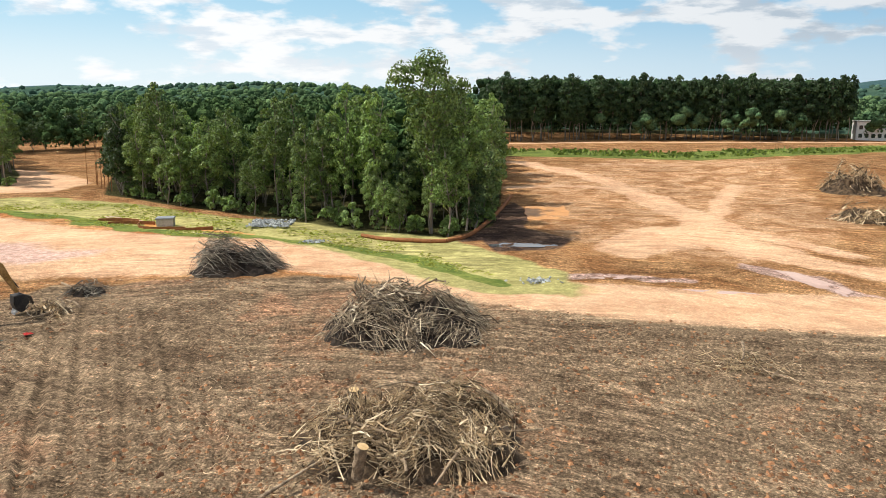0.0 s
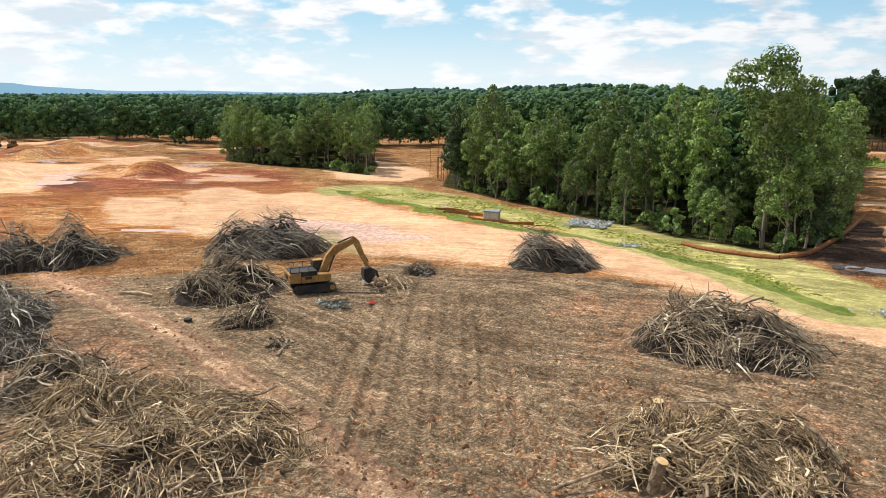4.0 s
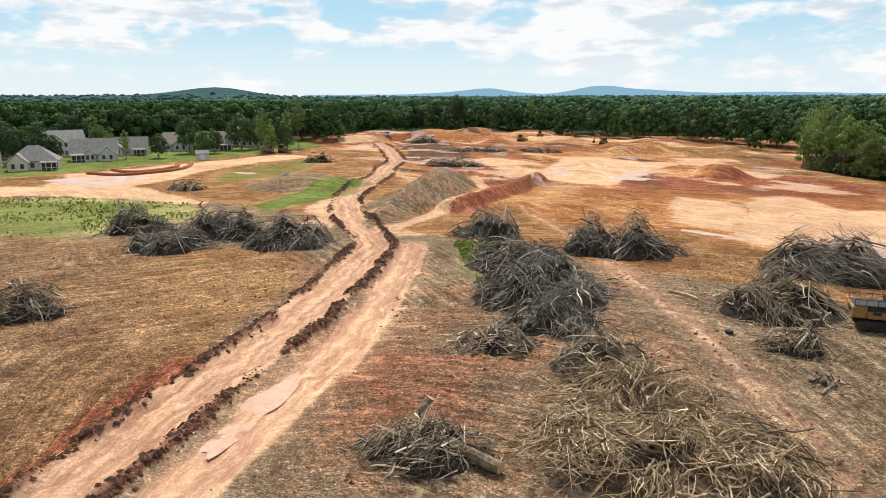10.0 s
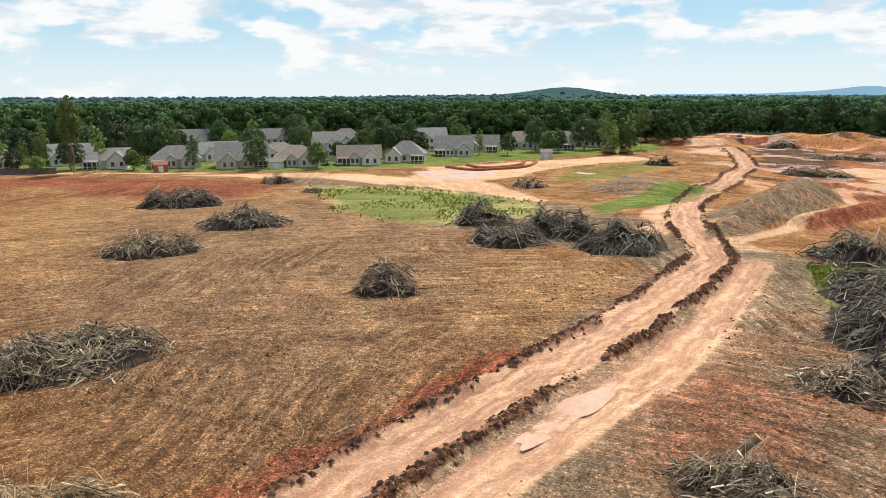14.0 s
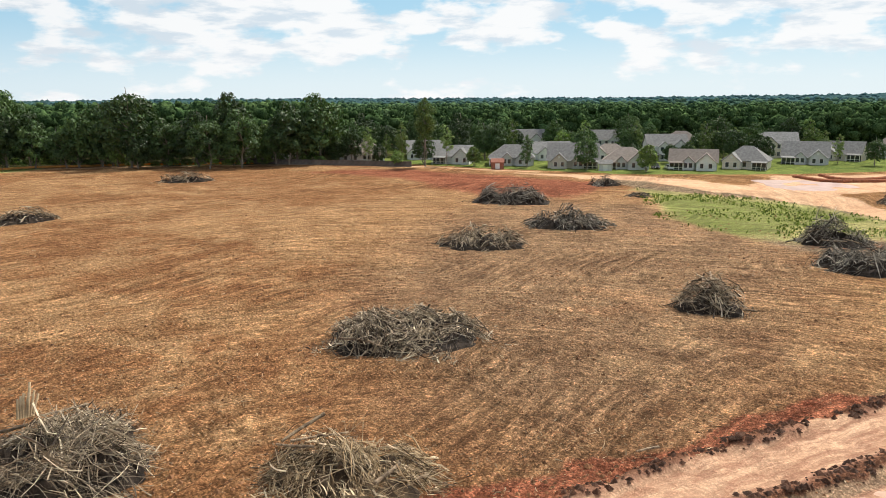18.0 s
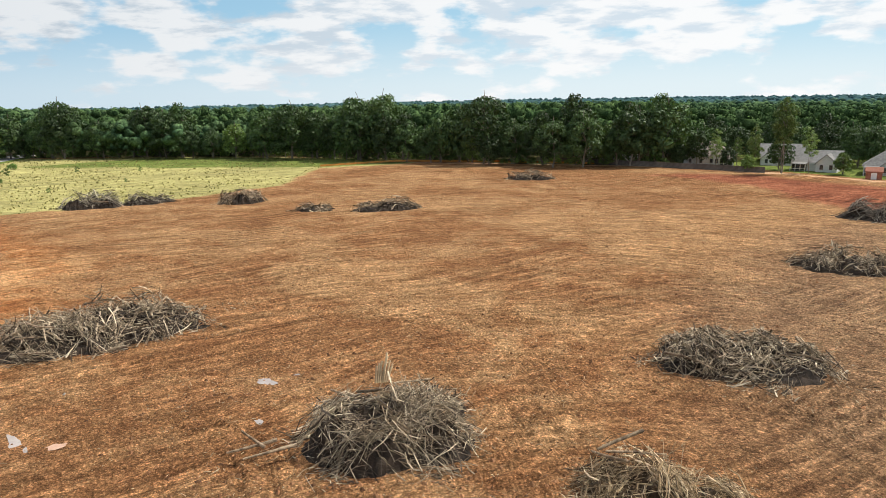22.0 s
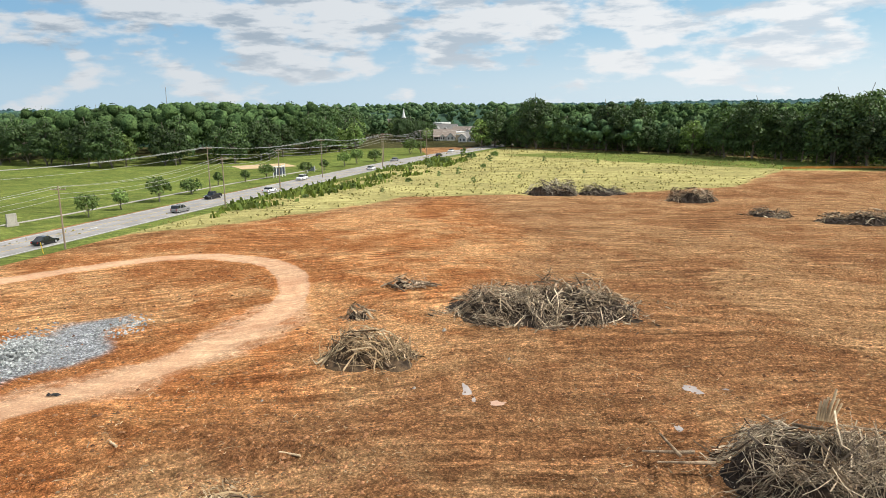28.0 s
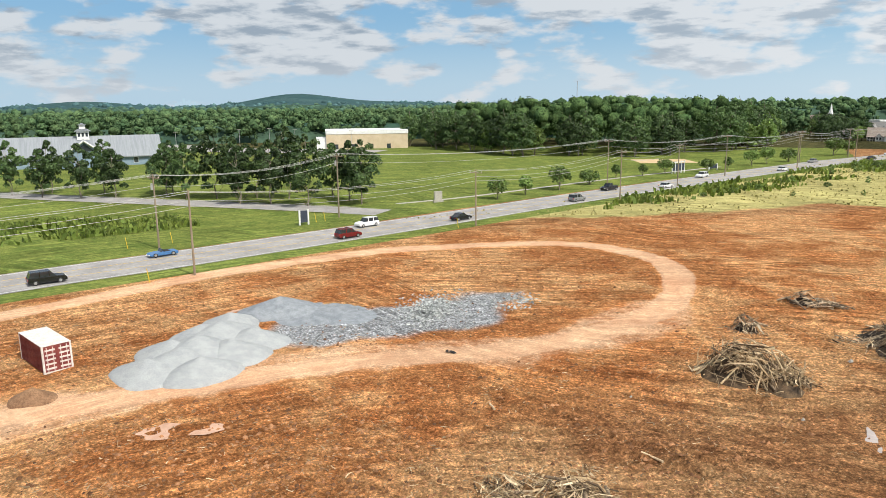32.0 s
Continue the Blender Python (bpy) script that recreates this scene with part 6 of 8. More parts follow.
for px, py, s in ((4, -262, .6), (12, -240, .7), (18, -232, .5), (26, -215, .6), (30, -252, .9), (24, -262, 1.0), (40, -200, .7), (44, -190, .6), (20, -285, 1.0), (10, -305, 1.1), (0, -318, 1.0), (36, -222, .8), (48, -178, .5), (-20, -290, .6), (-40, -280, .5), (16, -200, .4), (6, -212, .5), (-8, -225, .4), (-30, -240, .4), (30, -190, .35), (2, -292, .8), (14, -322, 1.1)):
    plant(pick.choice((SHRUB, SHRUB_LIGHT)), px, py, s, g=pick, label="bushy green sapling in the dry grass")

# ---- standing water ----


def water(name, c1, c2, rough=0.4):
    m = surface(name, c1, c2, 0.35, rough, 0.1, spec=0.12 if rough > 0.05 else 0.5, world_space=True)
    return m


MUDWATER = water("mud_water", (0.48, 0.285, 0.19), (0.58, 0.37, 0.265))
PINKWATER = water("pink_water", (0.46, 0.30, 0.24), (0.58, 0.41, 0.34))
ORANGEWATER = water("orange_water", (0.50, 0.22, 0.06), (0.62, 0.30, 0.10))
GREYWATER = water("grey_water", (0.30, 0.26, 0.24), (0.45, 0.39, 0.36))
DARKWATER = water("dark_water", (0.05, 0.05, 0.055), (0.10, 0.10, 0.11), 0.03)


def puddle(x, y, w, d, turn, material, label, seed, lift=0.05):
    g = random.Random(seed)
    ph = [g.uniform(0, 6.28) for _ in range(4)]
    n = 40
    V = []
    m = pose(x, y, 0, 0, 0, turn)
    for i in range(n):
        t = 2 * math.pi * i / n
        k = 1 + 0.12 * math.sin(2 * t + ph[0]) + 0.13 * math.sin(3 * t + ph[1]) + 0.10 * math.sin(5 * t + ph[2]) + 0.07 * math.sin(9 * t + ph[3])
        V.append(m @ Vector((0.5 * w * k * math.cos(t), 0.5 * d * k * math.sin(t), 0)))
    hs = ground_height(np.array([v.x for v in V]), np.array([v.y for v in V]))
    top = float(np.percentile(hs, 35)) + lift
    bm = bmesh.new()
    f = bm.faces.new([bm.verts.new((v.x, v.y, top)) for v in V])
    me = bpy.data.meshes.new("puddle")
    bm.to_mesh(me)
    bm.free()
    me.materials.append(material)
    return tagged(new("puddle", me), label, "puddle", "puddles", "structure")


for k, (x, y, w, d, turn, mat_, label) in enumerate((
        (-48.2, 4.7, 12.0, 2.8, -34, MUDWATER, "long muddy puddle in the side track"),
        (-203, -18, 27, 19, 30, PINKWATER, "wide milky pond in the new basin"),
        (-158, 107, 27, 6, 45, PINKWATER, "pale milky pool below the seeded bank"),
        (42.2, 78.5, 12, 3.0, 100, PINKWATER, "shallow pinkish pool in wheel tracks"),
        (21.5, 80.2, 9, 1.3, 0, PINKWATER, "thin pink puddle in wheel tracks"),
        (30, 74, 8, 1.0, -12, PINKWATER, "thin pink puddle in wheel tracks"),
        (18.4, 124, 8.5, 20, -12, ORANGEWATER, "orange muddy pool at the wood's corner"),
        (11.5, 97.5, 9, 3.6, 0, DARKWATER, "dark wet hollow reflecting the sky"),
        (-54, 119, 10, 3.4, -38, PINKWATER, "milky pool in the grassed swale"),
        (-45.5, 112.0, 9, 3.4, -30, ORANGEWATER, "orange pool behind the baffles"),
        (-37.0, 107.9, 15, 3.2, -10, ORANGEWATER, "orange pool in the swale"),
        (-16.9, -55.9, 1.2, 1.9, 20, GREYWATER, "small pale puddle on red soil"),
        (-14.1, -48.4, 0.5, 1.6, 10, GREYWATER, "small pale puddle in a wheel track"),
        (-19.6, -55.9, 0.5, 0.4, 0, GREYWATER, "tiny puddle on red soil"),
        (1.5, -54.3, 0.9, 3.6, 12, GREYWATER, "grey branching puddle on brown soil"),
        (-0.6, -52.4, 1.9, 0.9, 20, MUDWATER, "muddy puddle on brown soil"),
        (42.5, -27.6, 5.5, 2.6, 40, MUDWATER, "muddy orange puddle in a wheel track"),
        (63.2, -51.0, 4.2, 1.6, 60, MUDWATER, "red muddy puddle behind the gravel"),
        (-205, 20, 9, 4, 35, PINKWATER, "pale drying puddle on grass"),
        (-88, 78, 12, 2.6, 20, PINKWATER, "thin pale sheet of water on clay"),
        (-236, 78, 9, 2, 20, PINKWATER, "pale puddles beside the haul road"),
        (-270, 140, 10, 3, 35, PINKWATER, "far pale puddles on graded clay"),
        (-300, 110, 9, 3, 50, PINKWATER, "far pale puddles on graded clay"))):
    puddle(x, y, w, d, turn, mat_, label, 700 + k)


# ---- the highway ----
def shifted(pts, o):
    out = []
    for k, (px, py) in enumerate(pts):
        qx, qy = pts[min(k + 1, len(pts) - 1)]
        ox, oy = pts[max(k - 1, 0)]
        d = Vector((qx - ox, qy - oy)).normalized()
        out.append((px - d.y * o, py + d.x * o))
    return out


MID = shifted(HIGHWAY_NEAR, 6.0)
ribbon("road", MID, 6.2, 0.06, ASPHALT, "grey worn three-lane asphalt road", "road")
for o, mat_, w, label in ((-5.6, PAINT_WHITE, 0.09, "white edge line of the road"), (5.6, PAINT_WHITE, 0.09, "white edge line of the road"), (-1.9, PAINT_YELLOW, 0.09, "yellow line of the turning lane"), (1.9, PAINT_YELLOW, 0.09, "yellow line of the turning lane")):
    ribbon("road_line", shifted(MID, o), w, 0.066, mat_, label, "road marking")
SIDE = curve([(330, -50), (205, -84), (152, -100.5), (116, -111.5), (98, -116)], 4)
ribbon("side_road", SIDE, 4.2, 0.05, ASPHALT, "grey asphalt park driveway", "road")
ribbon("kerb", shifted(SIDE, -4.5)[:-2], 0.22, 0.14, CONCRETE, "pale concrete kerb of the driveway", "kerb")
ribbon("kerb", shifted(SIDE, 4.5)[:-2], 0.2, 0.14, CONCRETE, "pale concrete kerb of the driveway", "kerb")
ribbon("pavement", curve([(104, -128), (97, -146), (89, -180), (80, -215), (66, -262)], 5), 0.8, 0.05, CONCRETE, "pale concrete footpath on the lawn", "pavement")
ribbon("car_park", [(225, -262), (300, -236), (400, -240)], 14, 0.05, ASPHALT, "grey asphalt car park", "road")
SANDLOT = surface("infield", (0.50, 0.36, 0.20), (0.6, 0.45, 0.27), 0.3, 0.9, 0.1)
ribbon("ball_field", [(100, -270), (82, -282)], 9, 0.05, SANDLOT, "tan dirt infield of a ball field", "ball field")
for k, s in ((9, 1), (17, -1), (24, 1)):
    px, py = MID[k]
    qx, qy = MID[k + 1]
    bm = prism([(-1.3, 0), (0.6, 0), (0.6, 0.22), (1.4, -0.08), (0.6, -0.38), (0.6, -0.16), (-1.3, -0.16)], 0.012)
    bmesh.ops.rotate(bm, verts=bm.verts, matrix=Matrix.Rotation(radians(90), 3, "X"))
    ob = part("turn_arrow", bm, PAINT_WHITE)
    ob.matrix_basis = pose(px, py, 0.075, 0, 0, math.degrees(math.atan2(qy - py, qx - px)) + (180 if s < 0 else 0))
    tagged(ob, "white turn arrow painted on the asphalt", "road marking", kind="structure")

# ---- cars ----
GLASS = surface("car_glass", (0.02, 0.025, 0.03), (0.035, 0.04, 0.045), 1.0, 0.06, spec=0.7)
TYRE = surface("tyre", (0.02, 0.02, 0.02), (0.035, 0.035, 0.035), 3.0, 0.85)
RIM = surface("rim", (0.45, 0.45, 0.46), (0.6, 0.6, 0.6), 3.0, 0.3, metal=0.8)
LAMP = surface("headlamp", (0.75, 0.75, 0.75), (0.85, 0.85, 0.85), 3.0, 0.1)
REDLAMP = surface("tail_lamp", (0.4, 0.02, 0.02), (0.5, 0.03, 0.03), 3.0, 0.2)


def paint(name, c):
    return surface(name, c, tuple(v * 1.1 for v in c), 1.0, 0.22, spec=0.6)


def car(x, y, turn, colour, label, kind="suv"):
    root = thing("car", pose(x, y, 0.065, 0, 0, turn), label, "car", "cars on the road")
    L, W_, H = {"suv": (4.7, 1.85, 1.7), "sedan": (4.7, 1.8, 1.42), "pickup": (5.5, 1.9, 1.8), "open": (4.5, 1.8, 1.2)}[kind]
    hb = 0.58 * H + 0.05
    hood = 0.30 * L
    body = [(-L / 2, 0.35), (-L / 2 + 0.05, hb - 0.1), (-L / 2 + 0.15, hb), (L / 2 - hood, hb), (L / 2 - 0.25, hb - 0.14), (L / 2 - 0.02, hb - 0.35), (L / 2, 0.35), (L / 2 - 0.3, 0.24), (-L / 2 + 0.3, 0.24)]
    part("body", prism(body, W_, 0.05), colour, root)
    if kind == "suv":
        top = [(-L / 2 + 0.12, hb - 0.02), (-L / 2 + 0.4, H), (0.35, H), (L / 2 - hood + 0.15, hb - 0.02)]
    elif kind == "pickup":
        top = [(-0.55, hb - 0.02), (-0.45, H), (0.6, H), (L / 2 - hood + 0.1, hb - 0.02)]
    else:
        top = [(-L / 2 + 0.5, hb - 0.02), (-0.9, H), (0.25, H), (L / 2 - hood + 0.1, hb - 0.02)]
    if kind == "open":
        part("windscreen", prism([(0.35, hb), (0.15, H), (0.2, H), (0.42, hb)], W_ - 0.3), GLASS, root)
        part("seats", boxed(-1.0, -0.7, hb - 0.1, -0.1, 0.7, hb + 0.12, 0.05), TYRE, root)
    else:
        part("window_glass", prism(top, W_ - 0.16, 0.03), GLASS, root, "dark tinted glass")
        part("roof", boxed(top[1][0] - 0.05, -W_ / 2 + 0.12, H - 0.05, top[2][0] + 0.05, W_ / 2 - 0.12, H + 0.03, 0.02), colour, root)
        for sx in (0.2, -0.95) if kind != "pickup" else (0.1,):
            for sy in (-1, 1):
                part("pillar", boxed(sx - 0.06, sy * (W_ / 2 - 0.09) - 0.02, hb - 0.02, sx + 0.06, sy * (W_ / 2 - 0.09) + 0.02, H), colour, root)
    if kind == "pickup":
        part("cargo_bed", boxed(-L / 2 + 0.15, -W_ / 2 + 0.15, hb, -0.7, W_ / 2 - 0.15, hb + 0.02), TYRE, root)
    for sx in (-L / 2 + 0.85, L / 2 - 0.9):
        for sy in (-1, 1):
            wheel = part("wheel", rod((sx, sy * (W_ / 2 - 0.2), 0.34), (sx, sy * (W_ / 2 + 0.01), 0.34), 0.34, n=14), TYRE, root, "black tyre")
            part("rim", rod((sx, sy * (W_ / 2 + 0.005), 0.34), (sx, sy * (W_ / 2 + 0.02), 0.34), 0.2, n=10), RIM, wheel, "bright alloy rim")
    for sy in (-1, 1):
        part("headlight", boxed(L / 2 - 0.12, sy * (W_ / 2 - 0.35) - 0.18, hb - 0.42, L / 2 + 0.01, sy * (W_ / 2 - 0.35) + 0.18, hb - 0.28), LAMP, root, "clear headlight")
        part("taillight", boxed(-L / 2 - 0.01, sy * (W_ / 2 - 0.2) - 0.1, hb - 0.35, -L / 2 + 0.05, sy * (W_ / 2 - 0.2) + 0.1, hb - 0.1), REDLAMP, root, "red taillight")
    return root


BLACK, WHITE, SILVER, RED, BLUE = paint("black_paint", (0.012, 0.012, 0.014)), paint("white_paint", (0.72, 0.72, 0.72)), paint("silver_paint", (0.22, 0.22, 0.22)), paint("red_paint", (0.14, 0.012, 0.014)), paint("blue_paint", (0.06, 0.16, 0.34))


def drive(y, o, away, colour, label, kind):
    """A car on the road at that y, o metres from the middle."""
    k = min(range(len(MID) - 1), key=lambda q: abs(MID[q][1] - y))
    px, py = shifted(MID, o)[k]
    t = (y - MID[k][1]) / (MID[k + 1][1] - MID[k][1])
    nx, ny = MID[k + 1][0] - MID[k][0], MID[k + 1][1] - MID[k][1]
    return car(px + nx * t, py + ny * t, math.degrees(math.atan2(ny, nx)) + (0 if away else 180), colour, label, kind)


drive(-45, -3.7, True, BLACK, "black sport utility vehicle on the road", "suv")
drive(-62, 3.8, False, BLUE, "blue open convertible car on the road", "open")
drive(-91, -3.6, True, RED, "dark red sport utility vehicle on the road", "suv")
drive(-100, 3.7, False, WHITE, "white sport utility vehicle on the road", "suv")
drive(-117.5, -3.6, True, BLACK, "black saloon car on the road", "sedan")
drive(-155, -3.6, True, SILVER, "grey sport utility vehicle on the road", "suv")
drive(-177, 3.7, False, BLACK, "black pickup truck on the road", "pickup")
drive(-192, -3.6, True, WHITE, "white saloon car on the road", "sedan")
drive(-222, 3.7, False, WHITE, "white sport utility vehicle on the road", "suv")
drive(-258, -3.6, True, WHITE, "white saloon car on the road", "sedan")
drive(-295, 3.7, False, SILVER, "dark grey saloon car on the road", "sedan")
drive(-322, -3.6, True, BLACK, "black saloon car far along the road", "sedan")
drive(-350, 3.7, False, WHITE, "white saloon car far along the road", "sedan")

# ---- utility poles and wires ----
POLEWOOD = surface("pole_wood", (0.22, 0.17, 0.12), (0.34, 0.28, 0.21), 1.0, 0.9, 0.2, 0.3, stretch=(1, 1, 0.1))
STEEL = surface("galvanised_steel", (0.42, 0.43, 0.44), (0.55, 0.56, 0.56), 2.0, 0.45, 0.1, metal=0.6)
WIRE = surface("wire", (0.40, 0.40, 0.38), (0.55, 0.55, 0.52), 1.0, 0.5, metal=0.3)


def utility_pole(x, y, h, turn, label, drum=False, arm=True):
    root = thing("utility_pole", pose(x, y, on_ground(x, y) - 0.2, 0, 0, turn), label, "utility pole", "poles along the road")
    part("pole", rod((0, 0, 0), (0, 0, h), 0.17, 0.11, 10), POLEWOOD, root)
    if arm:
        part("crossarm", boxed(-1.2, -0.06, h - 0.75, 1.2, 0.06, h - 0.6), POLEWOOD, root)
        for q in (-1.1, -0.4, 0.4, 1.1):
            part("insulator", rod((q, 0, h - 0.6), (q, 0, h - 0.38), 0.06, 0.04, 8), CONCRETE, root, "pale ceramic insulator")
    if drum:
        part("transformer", rod((0.35, 0, h - 2.6), (0.35, 0, h - 1.6), 0.24, n=12), STEEL, root, "grey steel transformer drum")
    return root


ROW = [(96, 2, 12), (83.1, -58, 12), (72.1, -112.7, 11), (63.7, -163.7, 12), (60.3, -196.5, 12), (42.5, -269.2, 12), (30.5, -320.9, 12), (8, -390, 12)]
ROW2 = [(118, 0, 12.5), (104.1, -66.2, 12.5), (101.5, -106, 13.5), (78, -190, 13), (56.3, -230.2, 13), (45.6, -291.9, 12), (34, -330, 12)]
for k, (px, py, h) in enumerate(ROW):
    utility_pole(px, py, h, 15, "brown wooden utility pole on the grass verge", arm=k != 1)
for k, (px, py, h) in enumerate(ROW2):
    utility_pole(px, py, h, 15, "tall grey-brown utility pole beyond the road", drum=k in (1, 2))


def wire_run(rows, offsets, drop, label):
    bm = bmesh.new()
    for ox, oz in offsets:
        for (ax, ay, ah), (bx, by, bh) in zip(rows, rows[1:]):
            last = None
            for k in range(9):
                t = k / 8
                q = Vector((ax + (bx - ax) * t + ox, ay + (by - ay) * t, ah + (bh - ah) * t - oz - drop * 4 * t * (1 - t)))
                if last is not None:
                    tube(bm, last, q, 0.026, n=4, cap=False)
                last = q
    return tagged(part("power_line", bm, WIRE), label, "power line", kind="")


wire_run(ROW, ((-0.9, 0.4), (0.9, 0.4), (0.1, 1.6), (0.1, 2.4)), 1.3, "pale sagging wires between wooden poles")
wire_run(ROW2, ((-1.0, 0.4), (0.0, 0.4), (1.0, 0.4), (0.1, 2.2)), 1.4, "pale sagging wires beyond the road")
for px, py in ((319.9, -216.9), (321.4, -257.8), (314.3, -273.0), (285.5, -265.5), (247.3, -268.0)):
    root = thing("street_lamp", pose(px, py, 0, 0, 0, 20), "grey steel car-park lamp with two heads", "street lamp", "car-park lamps")
    part("pole", rod((0, 0, 0), (0, 0, 9.5), 0.14, 0.09, 8), STEEL, root)
    for sx in (-1, 1):
        part("lamp_head", boxed(min(0.1 * sx, 1.2 * sx), -0.25, 9.4, max(0.1 * sx, 1.2 * sx), 0.25, 9.65, 0.04), CONCRETE, root)

# ---- signs ----
BRICK = surface("brick_red", (0.28, 0.12, 0.08), (0.36, 0.17, 0.11), 3.0, 0.9, 0.2)
SIGN_DARK = surface("sign_dark", (0.04, 0.05, 0.07), (0.06, 0.07, 0.1), 1.0, 0.4)
SIGN_WHITE = surface("sign_white", (0.7, 0.7, 0.68), (0.8, 0.8, 0.78), 1.0, 0.5)
root = thing("monument_sign", pose(97.5, -135.5, 0, 0, 0, 60), "stone park sign with a dark panel on a brick base", "sign")
part("base", boxed(-1.2, -0.4, 0, 1.2, 0.4, 0.6, 0.03), CONCRETE, root)
part("slab", boxed(-1.0, -0.25, 0.6, 1.0, 0.25, 2.6, 0.04), CONCRETE, root)
part("panel", boxed(-0.75, -0.29, 1.0, 0.75, -0.25, 2.2), SIGN_DARK, root, "dark sign panel with plain bars")
for k in range(3):
    part("bar", boxed(-0.55, -0.31, 1.25 + 0.3 * k, 0.55, -0.29, 1.37 + 0.3 * k), SIGN_WHITE, root)
root = thing("driveway_sign", pose(100.8, -95.5, 0, 0, 0, 70), "dark board sign between white posts with a white cap", "sign")
for sx in (-0.9, 0.9):
    part("post", boxed(sx - 0.15, -0.15, 0, sx + 0.15, 0.15, 3.0, 0.02), SIGN_WHITE, root)
part("board", boxed(-0.72, -0.08, 0.5, 0.72, 0.08, 2.8), SIGN_DARK, root, "dark brown sign board")
for k in range(4):
    part("bar", boxed(-0.5, -0.1, 0.9 + 0.45 * k, 0.5, -0.08, 1.05 + 0.45 * k), SIGN_WHITE, root)
root = thing("panel_sign", pose(71.5, -232.5, 0, 0, 0, 70), "white frame with four blue display panels by the road", "sign")
for k in range(5):
    part("post", boxed(-3.1 + 1.55 * k - 0.12, -0.12, 0, -3.1 + 1.55 * k + 0.12, 0.12, 4.0, 0.02), SIGN_WHITE, root)
part("beam", boxed(-3.3, -0.1, 3.4, 3.3, 0.1, 3.7), SIGN_WHITE, root)
for k in range(4):
    part("panel", boxed(-2.9 + 1.55 * k, -0.06, 0.8, -1.75 + 1.55 * k, 0.06, 3.1), SIGN_DARK, root, "dark blue panel")
root = thing("low_sign", pose(65, -249, 0, 0, 0, 70), "low dark board sign on short white legs", "sign")
part("board", boxed(-2.2, -0.1, 0.5, 2.2, 0.1, 1.8), SIGN_DARK, root)
for sx in (-2.2, 2.2):
    part("post", boxed(sx - 0.15, -0.15, 0, sx + 0.15, 0.15, 2.1), SIGN_WHITE, root)
HAZARD = surface("yellow_marker", (0.62, 0.42, 0.03), (0.7, 0.5, 0.06), 2.0, 0.5)
for px, py in ((84.5, -52), (73.6, -109), (106, -70), (101, -99), (100.5, -101), (108, -63)):
    root = thing("marker_post", pose(px, py, on_ground(px, py) - 0.05, 0, 8, 30), "yellow guy-wire marker post", "marker post", "marker posts")
    part("sleeve", rod((0, 0, 0), (0, 0, 2.0), 0.06, n=6), HAZARD, root)
root = thing("soccer_goal", pose(299.6, -192, 0, 0, 0, 60), "white tubular goal frame with net on the lawn", "goal")
part("frame", tube(tube(tube(bmesh.new(), (-3.6, 0, 0), (-3.6, 0, 2.4), 0.09), (3.6, 0, 0), (3.6, 0, 2.4), 0.09), (-3.6, 0, 2.4), (3.6, 0, 2.4), 0.09), SIGN_WHITE, root)
for k in range(9):
    part("net_cord", rod((-3.6 + 0.9 * k, 0, 2.4), (-3.6 + 0.9 * k, 2.0, 0), 0.03, n=4), SIGN_WHITE, root)

# ---- houses ----
SIDING = surface("siding", (0.60, 0.60, 0.585), (0.70, 0.70, 0.68), 0.8, 0.8, 0.08, vary=0.1, stretch=(0.3, 0.3, 3))
SIDING_TAN = surface("siding_tan", (0.60, 0.55, 0.47), (0.68, 0.63, 0.55), 0.8, 0.8, 0.08, vary=0.1, stretch=(0.3, 0.3, 3))
SHINGLE = surface("shingle", (0.185, 0.18, 0.17), (0.28, 0.27, 0.255), 1.5, 0.9, 0.2, 0.4, vary=0.15)
SHINGLE_BROWN = surface("shingle_brown", (0.20, 0.165, 0.14), (0.28, 0.235, 0.20), 1.5, 0.9, 0.2, 0.4, vary=0.15)
TRIM = surface("white_trim", (0.72, 0.72, 0.70), (0.8, 0.8, 0.78), 1.0, 0.6)
PANE = surface("window_pane", (0.03, 0.04, 0.05), (0.05, 0.06, 0.07), 1.0, 0.05, spec=0.8)


def gable_roof(bm, x0, x1, y0, y1, z, h, over=0.4, along_x=True, thick=0.22):
    """Two slabs that meet in a ridge."""
    if along_x:
        m = (y0 + y1) / 2
        k = h / (m - y0)
        for s in (-1, 1):
            e = (y0 - over) if s < 0 else (y1 + over)
            ze = z - over * k
            v = [bm.verts.new(c) for c in ((x0 - over, e, ze), (x1 + over, e, ze), (x1 + over, m, z + h), (x0 - over, m, z + h), (x0 - over, e, ze + thick), (x1 + over, e, ze + thick), (x1 + over, m, z + h + thick), (x0 - over, m, z + h + thick))]
            for f in ((0, 1, 2, 3), (4, 7, 6, 5), (0, 4, 5, 1), (1, 5, 6, 2), (3, 2, 6, 7), (0, 3, 7, 4)):
                bm.faces.new([v[q] for q in f])
    else:
        m = (x0 + x1) / 2
        k = h / (m - x0)
        for s in (-1, 1):
            e = (x0 - over) if s < 0 else (x1 + over)
            ze = z - over * k
            v = [bm.verts.new(c) for c in ((e, y0 - over, ze), (e, y1, ze), (m, y1, z + h), (m, y0 - over, z + h), (e, y0 - over, ze + thick), (e, y1, ze + thick), (m, y1, z + h + thick), (m, y0 - over, z + h + thick))]
            for f in ((0, 1, 2, 3), (4, 7, 6, 5), (0, 4, 5, 1), (1, 5, 6, 2), (3, 2, 6, 7), (0, 3, 7, 4)):
                bm.faces.new([v[q] for q in f])
    bmesh.ops.recalc_face_normals(bm, faces=bm.faces)
    return bm


